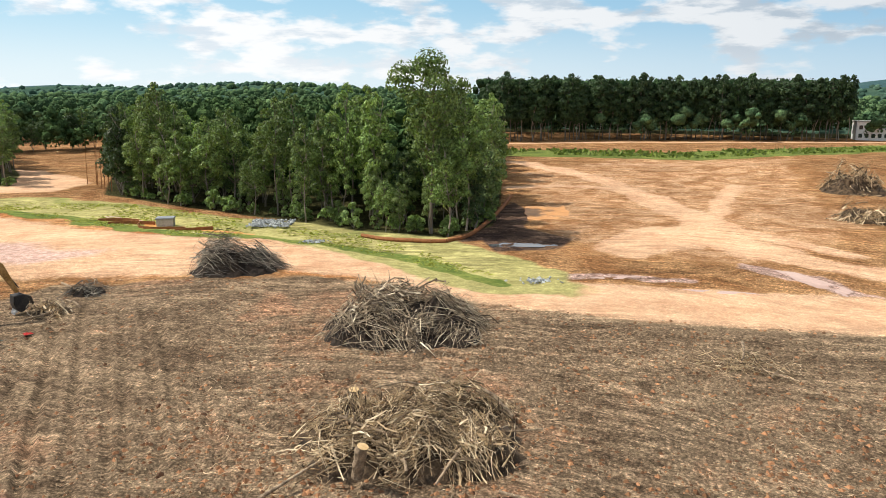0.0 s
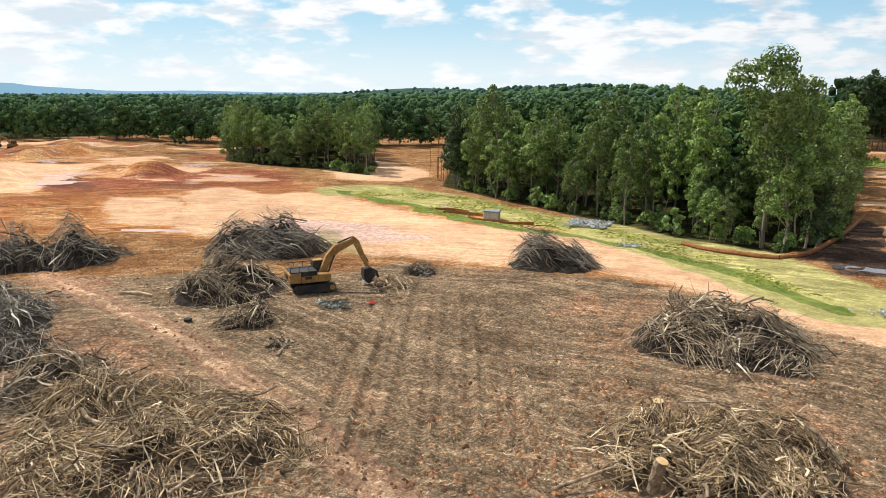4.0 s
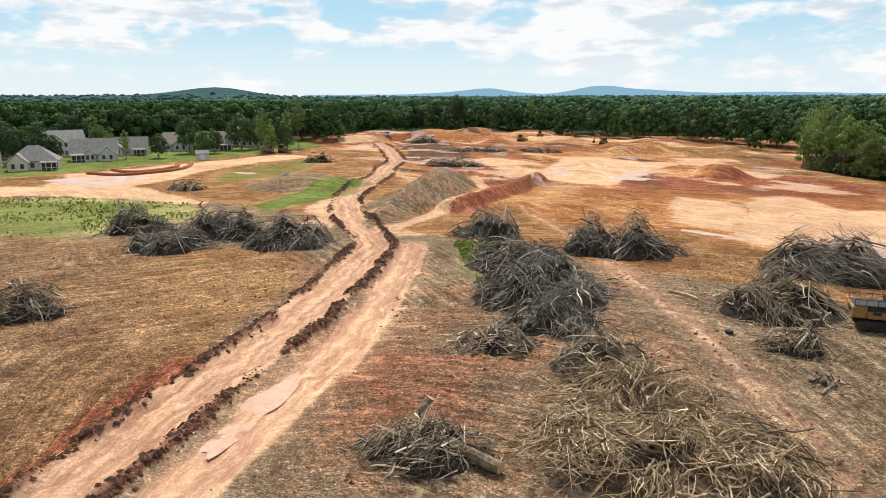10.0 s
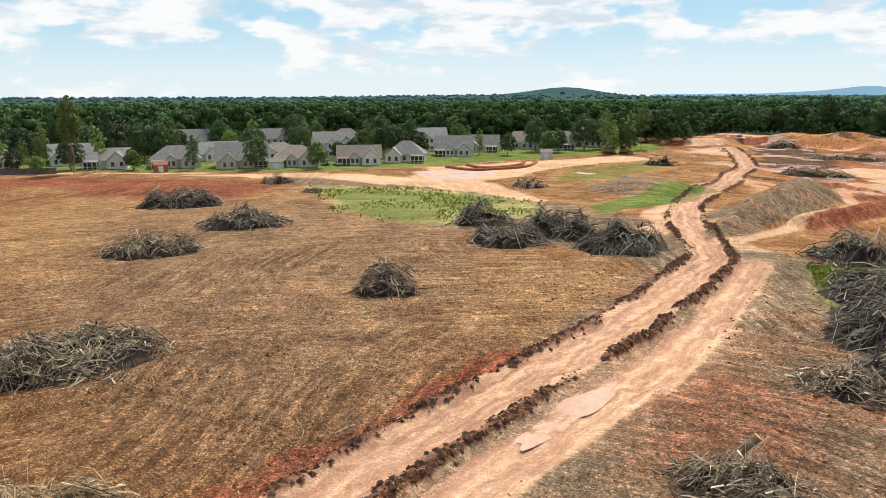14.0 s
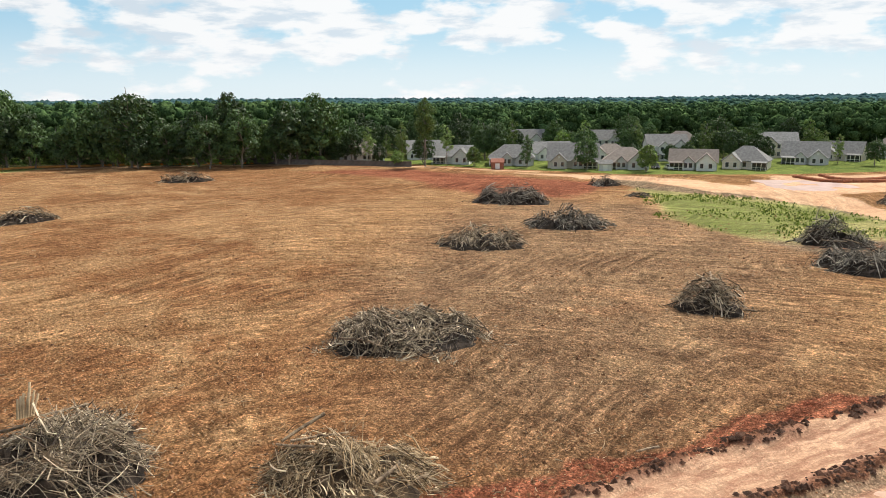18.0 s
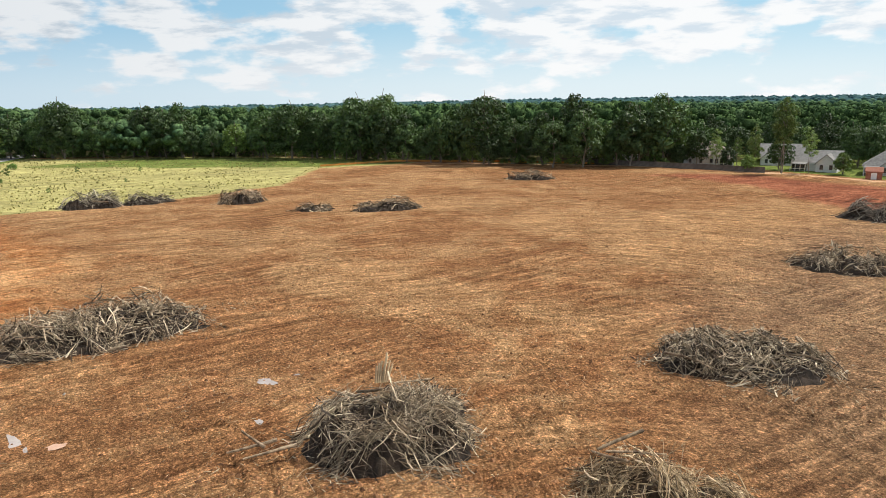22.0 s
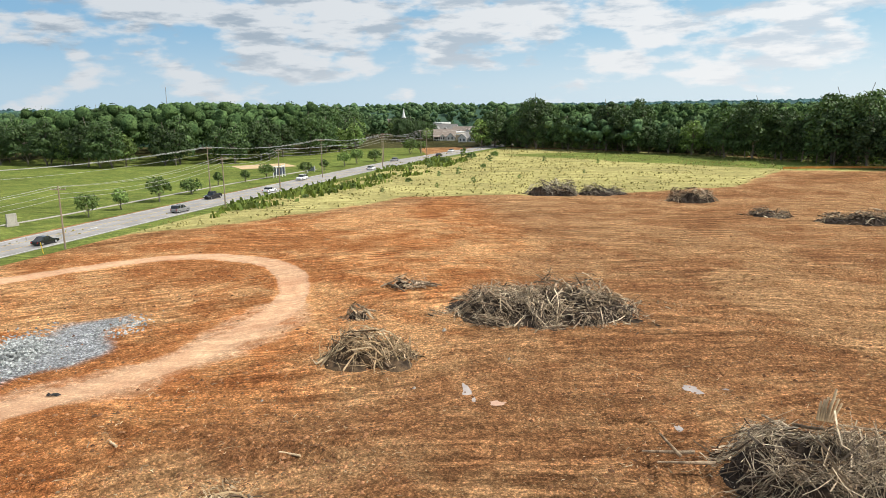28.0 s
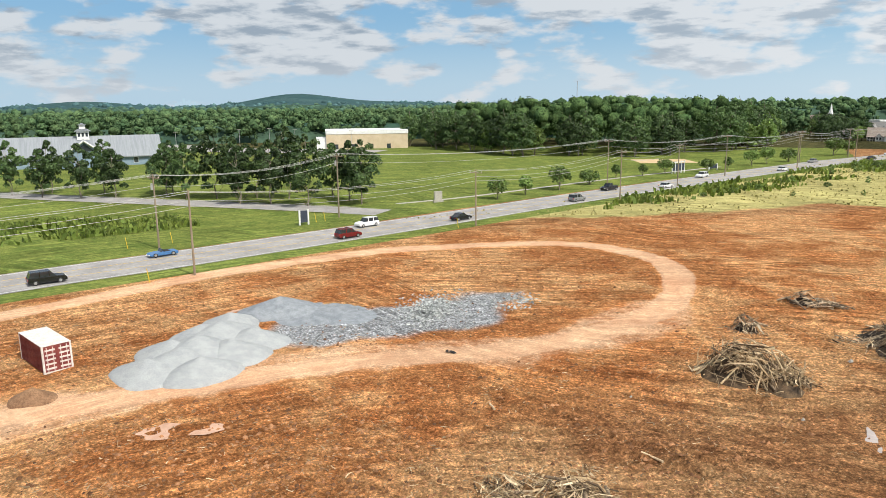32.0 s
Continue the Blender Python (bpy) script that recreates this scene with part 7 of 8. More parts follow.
def hip_roof(x0, x1, y0, y1, z, h, over=0.45):
    """Four slopes up to a short ridge, closed below."""
    bm = bmesh.new()
    x0, x1, y0, y1 = x0 - over, x1 + over, y0 - over, y1 + over
    m, r = (y0 + y1) / 2, min((y1 - y0) / 2, (x1 - x0) / 2 - 0.6)
    low = [bm.verts.new(c) for c in ((x0, y0, z - 0.25), (x1, y0, z - 0.25), (x1, y1, z - 0.25), (x0, y1, z - 0.25))]
    eave = [bm.verts.new((v.co.x, v.co.y, z)) for v in low]
    a, b = bm.verts.new((x0 + r, m, z + h)), bm.verts.new((x1 - r, m, z + h))
    for f in ((eave[0], eave[1], b, a), (eave[2], eave[3], a, b), (eave[1], eave[2], b), (eave[3], eave[0], a), low[::-1]):
        bm.faces.new(f)
    for k in range(4):
        bm.faces.new((low[k], low[(k + 1) % 4], eave[(k + 1) % 4], eave[k]))
    return bm


def gable_wall(x0, x1, y0, y1, z, h, along_x=True):
    """Walls of a block with its two gables."""
    if along_x:
        bm = prism([(y0, 0), (y1, 0), (y1, z), ((y0 + y1) / 2, z + h), (y0, z)], x1 - x0)
        bmesh.ops.rotate(bm, verts=bm.verts, matrix=Matrix.Rotation(radians(90), 3, "Z"))
        bmesh.ops.translate(bm, verts=bm.verts, vec=((x0 + x1) / 2, 0, 0))
    else:
        bm = prism([(x0, 0), (x1, 0), (x1, z), ((x0 + x1) / 2, z + h), (x0, z)], y1 - y0)
        bmesh.ops.translate(bm, verts=bm.verts, vec=(0, (y0 + y1) / 2, 0))
    return bm


def window(parent, x, y, z, w, h):
    """A window in a wall that faces -y."""
    win = part("window", boxed(x - w / 2 - 0.1, y - 0.06, z - 0.1, x + w / 2 + 0.1, y + 0.02, z + h + 0.1), TRIM, parent, "white window frame")
    part("pane", boxed(x - w / 2, y - 0.08, z, x + w / 2, y - 0.06, z + h), PANE, win, "dark window pane")


def house(x, y, turn, w, d, storeys, wall, roof, label, wing=0.35, seed=0, porch=True):
    """A suburban house: a hipped or gabled block, one or two front gables, a screened porch."""
    g = random.Random(seed)
    root = thing("house", pose(x, y, on_ground(x, y) - 0.05, 0, 0, turn), label, "house", "houses of the estate")
    z = 2.7 * storeys
    h = d * 0.5 * g.uniform(0.72, 0.92)
    hipped = seed % 5 in (0, 2)
    if hipped:
        part("wall", boxed(-w / 2, -d / 2, 0, w / 2, d / 2, z), wall, root)
        part("roof", hip_roof(-w / 2, w / 2, -d / 2, d / 2, z, h), roof, root)
    else:
        part("wall", gable_wall(-w / 2, w / 2, -d / 2, d / 2, z, h), wall, root)
        part("roof", gable_roof(bmesh.new(), -w / 2, w / 2, -d / 2, d / 2, z, h), roof, root)
    side = 1 if seed % 2 else -1
    wings = [(side * w * 0.27, w * wing, 2.4)]
    if w > 13.5:
        wings.append((-side * w * 0.10, w * 0.24, 1.1))
    for k, (wx, ww, out) in enumerate(wings):
        wy = -d / 2 - out
        hh = min(h * 0.88, ww * 0.46)
        part("wing_wall", gable_wall(wx - ww / 2, wx + ww / 2, wy, 0, z - 0.12 - 0.05 * k, hh, False), wall, root)
        part("wing_roof", gable_roof(bmesh.new(), wx - ww / 2, wx + ww / 2, wy, 0, z - 0.12 - 0.05 * k, hh, along_x=False), roof, root)
        for s in range(storeys):
            for q in (-0.22, 0.22):
                window(root, wx + q * ww, wy, 0.8 + 2.7 * s, 0.95, 1.4)
        if hh > 2.0:
            part("gable_vent", boxed(wx - 0.3, wy - 0.05, z + hh * 0.35, wx + 0.3, wy + 0.02, z + hh * 0.35 + 0.6), TRIM, root, "white gable vent")
    for s in range(storeys):
        for k in range(int(w // 2.6)):
            px = -w / 2 + 1.3 + k * 2.6
            if all(abs(px - wx) > ww / 2 + 0.7 for wx, ww, out in wings) and not (porch and s == 0 and abs(px + side * w * 0.34) < 2.6):
                window(root, px, -d / 2, 0.8 + 2.7 * s, 1.0, 1.4)
    if porch:
        px = -side * w * 0.34
        part("porch_roof", prism([(-2.3, 0), (2.3, 0), (2.3, 0.16), (-2.3, 0.16)], 2.6), roof, root).matrix_basis = pose(px, -d / 2 - 1.2, 2.42, 9, 0, 0)
        for q in (-2.1, -0.7, 0.7, 2.1):
            part("porch_post", boxed(px + q - 0.08, -d / 2 - 2.35, 0, px + q + 0.08, -d / 2 - 2.2, 2.3), TRIM, root, "white post")
        part("screen", boxed(px - 2.1, -d / 2 - 0.06, 0.1, px + 2.1, -d / 2 - 0.02, 2.2), PANE, root, "dark screened porch opening")
        part("rail", boxed(px - 2.1, -d / 2 - 2.33, 0.8, px + 2.1, -d / 2 - 2.25, 0.9), TRIM, root)
    if not hipped:
        part("fascia", boxed(-w / 2 - 0.4, -d / 2 - 0.5, z - 0.38, w / 2 + 0.4, -d / 2 - 0.42, z - 0.16), TRIM, root, "white eaves board")
    part("roof_vent", rod((w * 0.2, d * 0.12, z + h * 0.5), (w * 0.2, d * 0.12, z + h * 0.9), 0.12, n=6), STEEL, root, "grey roof vent")
    return root


def facing(x, y, extra=0):
    return math.degrees(math.atan2(y, x)) - 90 + extra


for k, (x, y, w, d, st, brown_roof, ex, wing) in enumerate(HOUSES):
    house(x, y, facing(x, y, ex), w, d, st, SIDING_TAN if k % 4 == 2 else SIDING, SHINGLE_BROWN if brown_roof else SHINGLE, ("two-storey" if st == 2 else "single-storey") + " grey-sided house with a " + ("brown" if brown_roof else "grey") + " shingle roof", wing, 800 + k, porch=k % 2 == 1 or st == 1)
for k, (x, y, w) in enumerate(((14, -446, 15), (33, -468, 14), (50, -498, 16), (22, -522, 18), (6, -556, 15), (62, -538, 14), (40, -578, 20))):
    house(x, y, facing(x, y, 20 * (k % 3 - 1)), w, 10, 1, SIDING, SHINGLE_BROWN if k % 2 else SHINGLE, "far white-walled house where the road leaves the fields", 0.35, 860 + k)
BARNRED = surface("red_shed", (0.30, 0.11, 0.07), (0.38, 0.16, 0.1), 2.0, 0.8, 0.15)
for x, y, wall, label in ((-205.5, -107.2, BARNRED, "small red-brown garden shed"), (-216, -74.8, SIDING, "small pale garden shed"), (-254, 10, SIDING, "small grey garden shed")):
    root = thing("garden_shed", pose(x, y, on_ground(x, y) - 0.05, 0, 0, facing(x, y)), label, "shed", "garden sheds")
    part("wall", gable_wall(-2, 2, -1.6, 1.6, 2.2, 1.0), wall, root)
    part("roof", gable_roof(bmesh.new(), -2, 2, -1.6, 1.6, 2.2, 1.0, 0.2), SHINGLE if wall is SIDING else wall, root)
    part("door", boxed(-0.7, -1.66, 0.05, 0.7, -1.6, 1.9), TRIM, root, "double door")
FENCEWOOD = surface("fence_wood", (0.12, 0.10, 0.085), (0.19, 0.165, 0.14), 1.0, 0.9, 0.2, vary=0.15)
root = thing("board_fence", Matrix(), "long dark grey wooden board fence behind the houses", "fence")
for a, b in (((-175, -205), (-187, -166)), ((-187, -166), (-197, -135))):
    n = 16
    for k in range(n):
        px, py = a[0] + (b[0] - a[0]) * k / n, a[1] + (b[1] - a[1]) * k / n
        ang = math.degrees(math.atan2(b[1] - a[1], b[0] - a[0]))
        L = math.dist(a, b) / n
        ob = part("panel", boxed(0, -0.03, 0.05, L - 0.12, 0.03, 1.85), FENCEWOOD, root)
        ob.matrix_basis = pose(px, py, on_ground(px, py) - 0.05, 0, 0, ang)
        ob = part("post", boxed(-0.12, -0.08, 0, 0.0, 0.08, 2.0), FENCEWOOD, root)
        ob.matrix_basis = pose(px, py, on_ground(px, py) - 0.05, 0, 0, ang)

# ---- the park centre with its lantern, the hall and the church ----
ROOFGREY = surface("standing_seam_roof", (0.22, 0.24, 0.26), (0.28, 0.30, 0.32), 0.6, 0.6, 0.1, stretch=(3, 0.2, 0.2))
BLUEBOARD = surface("blue_board", (0.20, 0.28, 0.36), (0.26, 0.34, 0.42), 1.0, 0.7, 0.1)
root = thing("park_centre", pose(279, -148, 0, 0, 0, facing(279, -148)), "long grey-roofed park building with a white roof lantern", "building")
part("wall", gable_wall(-27, 27, -9, 9, 4, 7), BLUEBOARD, root, "grey-blue boarded wall")
part("roof", gable_roof(bmesh.new(), -27, 27, -9, 9, 4, 7, 1.0, thick=0.35), ROOFGREY, root, "grey seamed metal roof")
part("gable_wall", gable_wall(-8, 8, -15, 0, 4, 6, False), BLUEBOARD, root)
part("gable_roof", gable_roof(bmesh.new(), -8, 8, -15, 0, 4, 6, 1.0, False, 0.35), ROOFGREY, root)
for sx in (-1, 1):
    bm = bmesh.new()
    tube(bm, (sx * 9.2, -16.2, 3.1), (0, -16.2, 10.1), 0.35, n=4)
    part("bargeboard", bm, TRIM, root, "white bargeboard")
part("gable_window", prism([(-3.5, 6.2), (3.5, 6.2), (0, 9.0)], 0.3), PANE, root, "triangular gable window").matrix_basis = pose(0, -15.1, 0)
lantern = part("roof_lantern", boxed(-2.2, -2.2, 10, 2.2, 2.2, 13.2), TRIM, root, "white roof lantern")
part("lantern_roof", prism([(-3.0, 13.2), (3.0, 13.2), (1.4, 14.2), (-1.4, 14.2)], 6.0), ROOFGREY, lantern)
part("lantern_top", boxed(-1.1, -1.1, 14.2, 1.1, 1.1, 15.6), TRIM, lantern)
part("lantern_cap", prism([(-1.6, 15.6), (1.6, 15.6), (0, 16.4)], 3.2), ROOFGREY, lantern)
for k in range(3):
    window(lantern, -1.35 + 1.35 * k, -2.2, 11.2, 0.8, 1.4)
for k in range(9):
    window(root, -24 + 6 * k, -9, 1.0, 1.6, 1.9)
part("annex_wall", gable_wall(-40, -27, -7, 7, 3.2, 5), BLUEBOARD, root)
part("annex_roof", gable_roof(bmesh.new(), -40, -27, -7, 7, 3.2, 5, 0.8), ROOFGREY, root)
STUCCO = surface("tan_stucco", (0.55, 0.44, 0.30), (0.62, 0.51, 0.36), 0.3, 0.85, 0.06)
root = thing("sports_hall", pose(256, -290, 0, 0, 0, facing(256, -290, 4)), "large flat-roofed tan hall with a white parapet", "building")
part("wall", boxed(-22, -14, 0, 20, 14, 7.5), STUCCO, root)
part("parapet", boxed(-22.2, -14.2, 7.5, 20.2, 14.2, 9.4, 0.05), TRIM, root, "white metal parapet")
part("entrance", boxed(-27, -13, 0, -22, 6, 5.5), TRIM, root)
for k in range(4):
    part("doorway", boxed(-18 + 9 * k, -14.06, 0, -16 + 9 * k, -14, 2.4), PANE, root)
root = thing("church", pose(72, -565, 0, 0, 0, 10), "brick church with a slim white steeple above the trees", "church")
part("wall", gable_wall(-3, 22, -6, 6, 6, 6), BRICK, root)
part("roof", gable_roof(bmesh.new(), -3, 22, -6, 6, 6, 6), SHINGLE_BROWN, root)
part("tower", boxed(-1.7, -1.7, 8, 1.7, 1.7, 11), TRIM, root)
part("spire", rod((0, 0, 11), (0, 0, 20), 1.9, 0.05, 8), TRIM, root, "white spire")
for px, py in scatter([(50, -500), (104, -500), (108, -530), (50, -530)], 8.0, 41) + scatter([(44, -450), (66, -450), (60, -490), (40, -490)], 9.0, 42):
    plant(pick.choice(OAKS), px, py, pick.uniform(0.75, 1.0), g=pick)
for k, (x, y, w, d, h) in enumerate(((36, -540, 9, 8, 4), (14, -580, 12, 9, 4.5), (26, -500, 9, 7, 3.6), (-8, -520, 10, 8, 4), (20, -465, 8, 7, 3.4), (46, -620, 14, 9, 7))):
    root = thing("shop_building", pose(x, y, 0, 0, 0, 12 * k), "small pale flat-roofed building beyond the road", "building", "roadside shops")
    part("wall", boxed(-w / 2, -d / 2, 0, w / 2, d / 2, h), SIDING if k % 2 else STUCCO, root)
    part("parapet", boxed(-w / 2 - 0.2, -d / 2 - 0.2, h, w / 2 + 0.2, d / 2 + 0.2, h + 0.7), TRIM, root)
    for q in range(3):
        part("shopfront", boxed(-w / 2 + 1 + q * w / 3, d / 2, 0.4, -w / 2 + w / 3 - 0.6 + q * w / 3, d / 2 + 0.05, 2.8), PANE, root)
root = thing("white_works", pose(232, 392, 0, 0, 0, -35), "white flat-roofed works building beyond the pines", "building")
part("wall", boxed(-16, -8, 0, 16, 8, 9), TRIM, root)
part("roof", boxed(-16.4, -8.4, 9, 16.4, 8.4, 9.8), ROOFGREY, root)
part("shopfront", boxed(-14, -8.06, 0.5, 14, -8, 3.2), PANE, root)
root = thing("radio_mast", pose(205, -440, 0), "thin steel radio mast above the trees", "mast")
part("mast", rod((0, 0, 0), (0, 0, 36), 0.35, 0.2, 6), STEEL, root)
# towers glow evenly in a haze colour instead of taking the sun
DOWNTOWN_HAZE = glow("city_haze", (0.50, 0.68, 0.80))
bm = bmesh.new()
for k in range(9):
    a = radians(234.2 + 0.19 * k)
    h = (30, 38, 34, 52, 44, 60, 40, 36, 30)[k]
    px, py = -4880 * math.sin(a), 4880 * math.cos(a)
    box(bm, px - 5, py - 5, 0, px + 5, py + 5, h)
tagged(part("backdrop_city", bm, DOWNTOWN_HAZE), "hazy blue city towers on the horizon", "skyline", kind="structure")


# ---- excavator ----
YELLOW = surface("machine_yellow", (0.26, 0.135, 0.035), (0.38, 0.215, 0.075), 0.8, 0.7, 0.35, vary=0.05)
BLACKSTEEL = surface("black_steel", (0.018, 0.017, 0.016), (0.05, 0.042, 0.035), 1.2, 0.6, 0.3)


def slab_chain(points, width, thick):
    """A box-section arm through points of its side view (x, z)."""
    up, dn = [], []
    for k, (px, pz, t) in enumerate(points):
        q, o = points[min(k + 1, len(points) - 1)], points[max(k - 1, 0)]
        d = Vector((q[0] - o[0], q[1] - o[1])).normalized()
        up.append((px - d.y * t, pz + d.x * t))
        dn.append((px + d.y * t, pz - d.x * t))
    return prism(up + dn[::-1], width, thick)


root = thing("excavator", pose(-44.6, 60.6, on_ground(-44.6, 60.6), 0, 0, 50), "yellow tracked excavator with a grapple, parked on brown soil", "excavator")
for sy in (-1, 1):
    o = [(-2.2, 0.35), (-1.9, 0.05), (1.9, 0.05), (2.2, 0.35), (2.15, 0.75), (1.85, 0.95), (-1.85, 0.95), (-2.15, 0.75)]
    tr = part("track", prism(o, 0.62, 0.04), BLACKSTEEL, root, "black steel crawler track")
    tr.matrix_basis = pose(0, sy * 1.15, 0)
    for k in range(20):
        px = -1.95 + 0.205 * k
        part("track_shoe", boxed(px, sy * 1.15 - 0.33, 0.95, px + 0.14, sy * 1.15 + 0.33, 0.99), BLACKSTEEL, tr).matrix_basis = pose(0, -sy * 1.15, 0)
    part("sprocket", rod((1.8, sy * 1.47, 0.5), (1.8, sy * 1.5, 0.5), 0.3, n=12), YELLOW, root)
part("carriage", boxed(-1.3, -0.9, 0.4, 1.3, 0.9, 1.05, 0.05), BLACKSTEEL, root)
part("slew_ring", rod((0, 0, 1.0), (0, 0, 1.2), 0.75, n=18), BLACKSTEEL, root)
part("counterweight", prism([(-2.7, 1.25), (-2.75, 2.3), (-1.5, 2.4), (-1.5, 1.2)], 2.8, 0.12), YELLOW, root, "heavy yellow rear counterweight")
part("engine_house", boxed(-1.5, -1.38, 1.2, 0.3, 1.38, 1.9, 0.06), YELLOW, root)
part("engine_bonnet", boxed(-1.45, -1.3, 1.9, 0.25, 1.3, 2.37, 0.06), BLACKSTEEL, root, "dark engine bonnet")
part("side_box", boxed(0.3, -1.38, 1.2, 1.7, -0.4, 2.0, 0.05), YELLOW, root)
part("deck", boxed(-2.6, -1.36, 2.38, 0.2, 1.36, 2.44), BLACKSTEEL, root, "dark deck plate")
cab = part("cab", prism([(0.25, 1.2), (0.25, 2.95), (0.5, 3.1), (1.35, 3.1), (1.8, 2.5), (1.8, 1.2)], 0.95, 0.05), BLACKSTEEL, root, "black cab")
cab.matrix_basis = pose(0, 0.88, 0)
part("cab_glass", boxed(0.45, 0.485, 1.9, 1.45, 0.5, 2.85), GLASS, cab)
part("cab_glass", boxed(0.45, -0.5, 1.9, 1.45, -0.485, 2.85), GLASS, cab)
part("cab_roof", boxed(0.25, -0.48, 3.1, 1.35, 0.48, 3.16, 0.02), YELLOW, cab)
for x0, x1, yy in ((-2.6, 0.2, -1.3), (-2.6, 0.2, 1.3)):
    rail = part("handrail", rod((x0, yy, 2.95), (x1, yy, 2.95), 0.035, n=6), BLACKSTEEL, root, "black tube handrail")
    for k in range(4):
        px = x0 + (x1 - x0) * k / 3
        part("rail_post", rod((px, yy, 2.4), (px, yy, 2.95), 0.03, n=6), BLACKSTEEL, rail)
part("boom", slab_chain(((0.9, 1.6, 0.3), (1.9, 3.5, 0.42), (2.7, 4.35, 0.45), (4.9, 5.15, 0.24)), 0.5, 0.03), YELLOW, root)
part("boom_cylinder", rod((1.5, 0.4, 1.6), (2.4, 0.36, 3.7), 0.1, 0.07), BLACKSTEEL, root)
part("boom_cylinder", rod((1.5, -0.4, 1.6), (2.4, -0.36, 3.7), 0.1, 0.07), BLACKSTEEL, root)
part("stick", slab_chain(((4.5, 5.5, 0.2), (4.95, 4.9, 0.34), (6.15, 2.1, 0.18)), 0.4, 0.03), YELLOW, root)
part("stick_cylinder", rod((2.9, 0, 4.95), (4.5, 0, 5.5), 0.1, 0.07), BLACKSTEEL, root)
part("bucket_cylinder", rod((5.0, 0, 4.9), (6.35, 0, 2.5), 0.09, 0.06), BLACKSTEEL, root)
bucket = part("bucket", prism([(5.7, 1.9), (6.6, 1.9), (7.0, 1.2), (6.8, 0.5), (6.2, 0.15), (5.75, 0.5), (5.6, 1.2)], 1.1, 0.06), BLACKSTEEL, root, "worn black bucket")
for k in range(5):
    part("tooth", prism([(5.75, 0.5), (6.0, 0.35), (5.55, 0.05)], 0.1), STEEL, bucket).matrix_basis = pose(0, -0.42 + 0.21 * k, 0)
part("thumb", slab_chain(((6.3, 1.9, 0.12), (7.2, 1.4, 0.12), (7.4, 0.7, 0.08)), 0.5, 0.02), BLACKSTEEL, root, "black grapple thumb")
part("emblem", boxed(-2.78, -0.5, 1.65, -2.735, 0.5, 2.05), BLACKSTEEL, root, "black plain emblem")
part("emblem", boxed(-1.1, -1.42, 1.6, -0.4, -1.38, 1.9), BLACKSTEEL, root, "black plain emblem")


def far_machine(x, y, turn, kind, label):
    root = thing(kind, pose(x, y, on_ground(x, y), 0, 0, turn), label, kind.replace("_", " "), "machines on the far field")
    for sy in (-1, 1):
        part("track", prism([(-1.8, 0.3), (-1.5, 0), (1.5, 0), (1.8, 0.3), (1.4, 0.9), (-1.4, 0.9)], 0.55), BLACKSTEEL, root).matrix_basis = pose(0, sy * 1.0, 0)
    part("body", boxed(-1.7, -0.75, 0.6, 1.9, 0.75, 1.9, 0.08), YELLOW, root)
    part("cab", boxed(-1.2, -0.7, 1.9, 0.4, 0.7, 3.1, 0.06), GLASS, root)
    part("cab_roof", boxed(-1.3, -0.8, 3.1, 0.5, 0.8, 3.2), YELLOW, root)
    if kind == "bulldozer":
        part("blade", prism([(2.4, 0.05), (2.65, 0.1), (2.5, 0.7), (2.7, 1.3), (2.4, 1.3), (2.3, 0.7)], 3.4), YELLOW, root)
        part("push_arm", boxed(0.5, -1.45, 0.4, 2.4, -1.3, 0.6), YELLOW, root)
        part("push_arm", boxed(0.5, 1.3, 0.4, 2.4, 1.45, 0.6), YELLOW, root)
    else:
        part("boom", slab_chain(((0.9, 1.6, 0.25), (2.6, 4.0, 0.35), (4.6, 4.4, 0.2)), 0.45, 0.02), YELLOW, root)
        part("stick", slab_chain(((4.4, 4.7, 0.18), (5.4, 1.8, 0.15)), 0.35, 0.02), YELLOW, root)
        part("bucket", boxed(5.0, -0.5, 0.6, 5.8, 0.5, 1.7, 0.1), BLACKSTEEL, root)
    return root


far_machine(-300, 153, 40, "bulldozer", "small yellow bulldozer on the graded field")
far_machine(-304, 165, 150, "bulldozer", "small yellow bulldozer on the graded field")
far_machine(-294, 174, 90, "bulldozer", "small yellow bulldozer beside spoil")
far_machine(-268, 177, 200, "far_excavator", "yellow excavator working at the wood's edge")
far_machine(-276.5, 40, 60, "bulldozer", "orange-yellow bulldozer by the trees")
far_machine(-274, 34.5, 240, "bulldozer", "orange-yellow bulldozer by the trees")
for x, y, kind, col, label in ((-333, 98, "pickup", WHITE, "white pickup truck on the haul road"), (-343, 133, "suv", WHITE, "white site truck on red soil"), (-226, -62, "suv", BLACK, "black car parked behind a house"), (-227, -58, "sedan", WHITE, "white car parked behind a house"), (228, 352, "sedan", WHITE, "white car beyond the pines")):
    car(x, y, 30, col, label, kind).matrix_basis = pose(x, y, on_ground(x, y), 0, 0, 30)

# ---- felled trunks and scraps ----


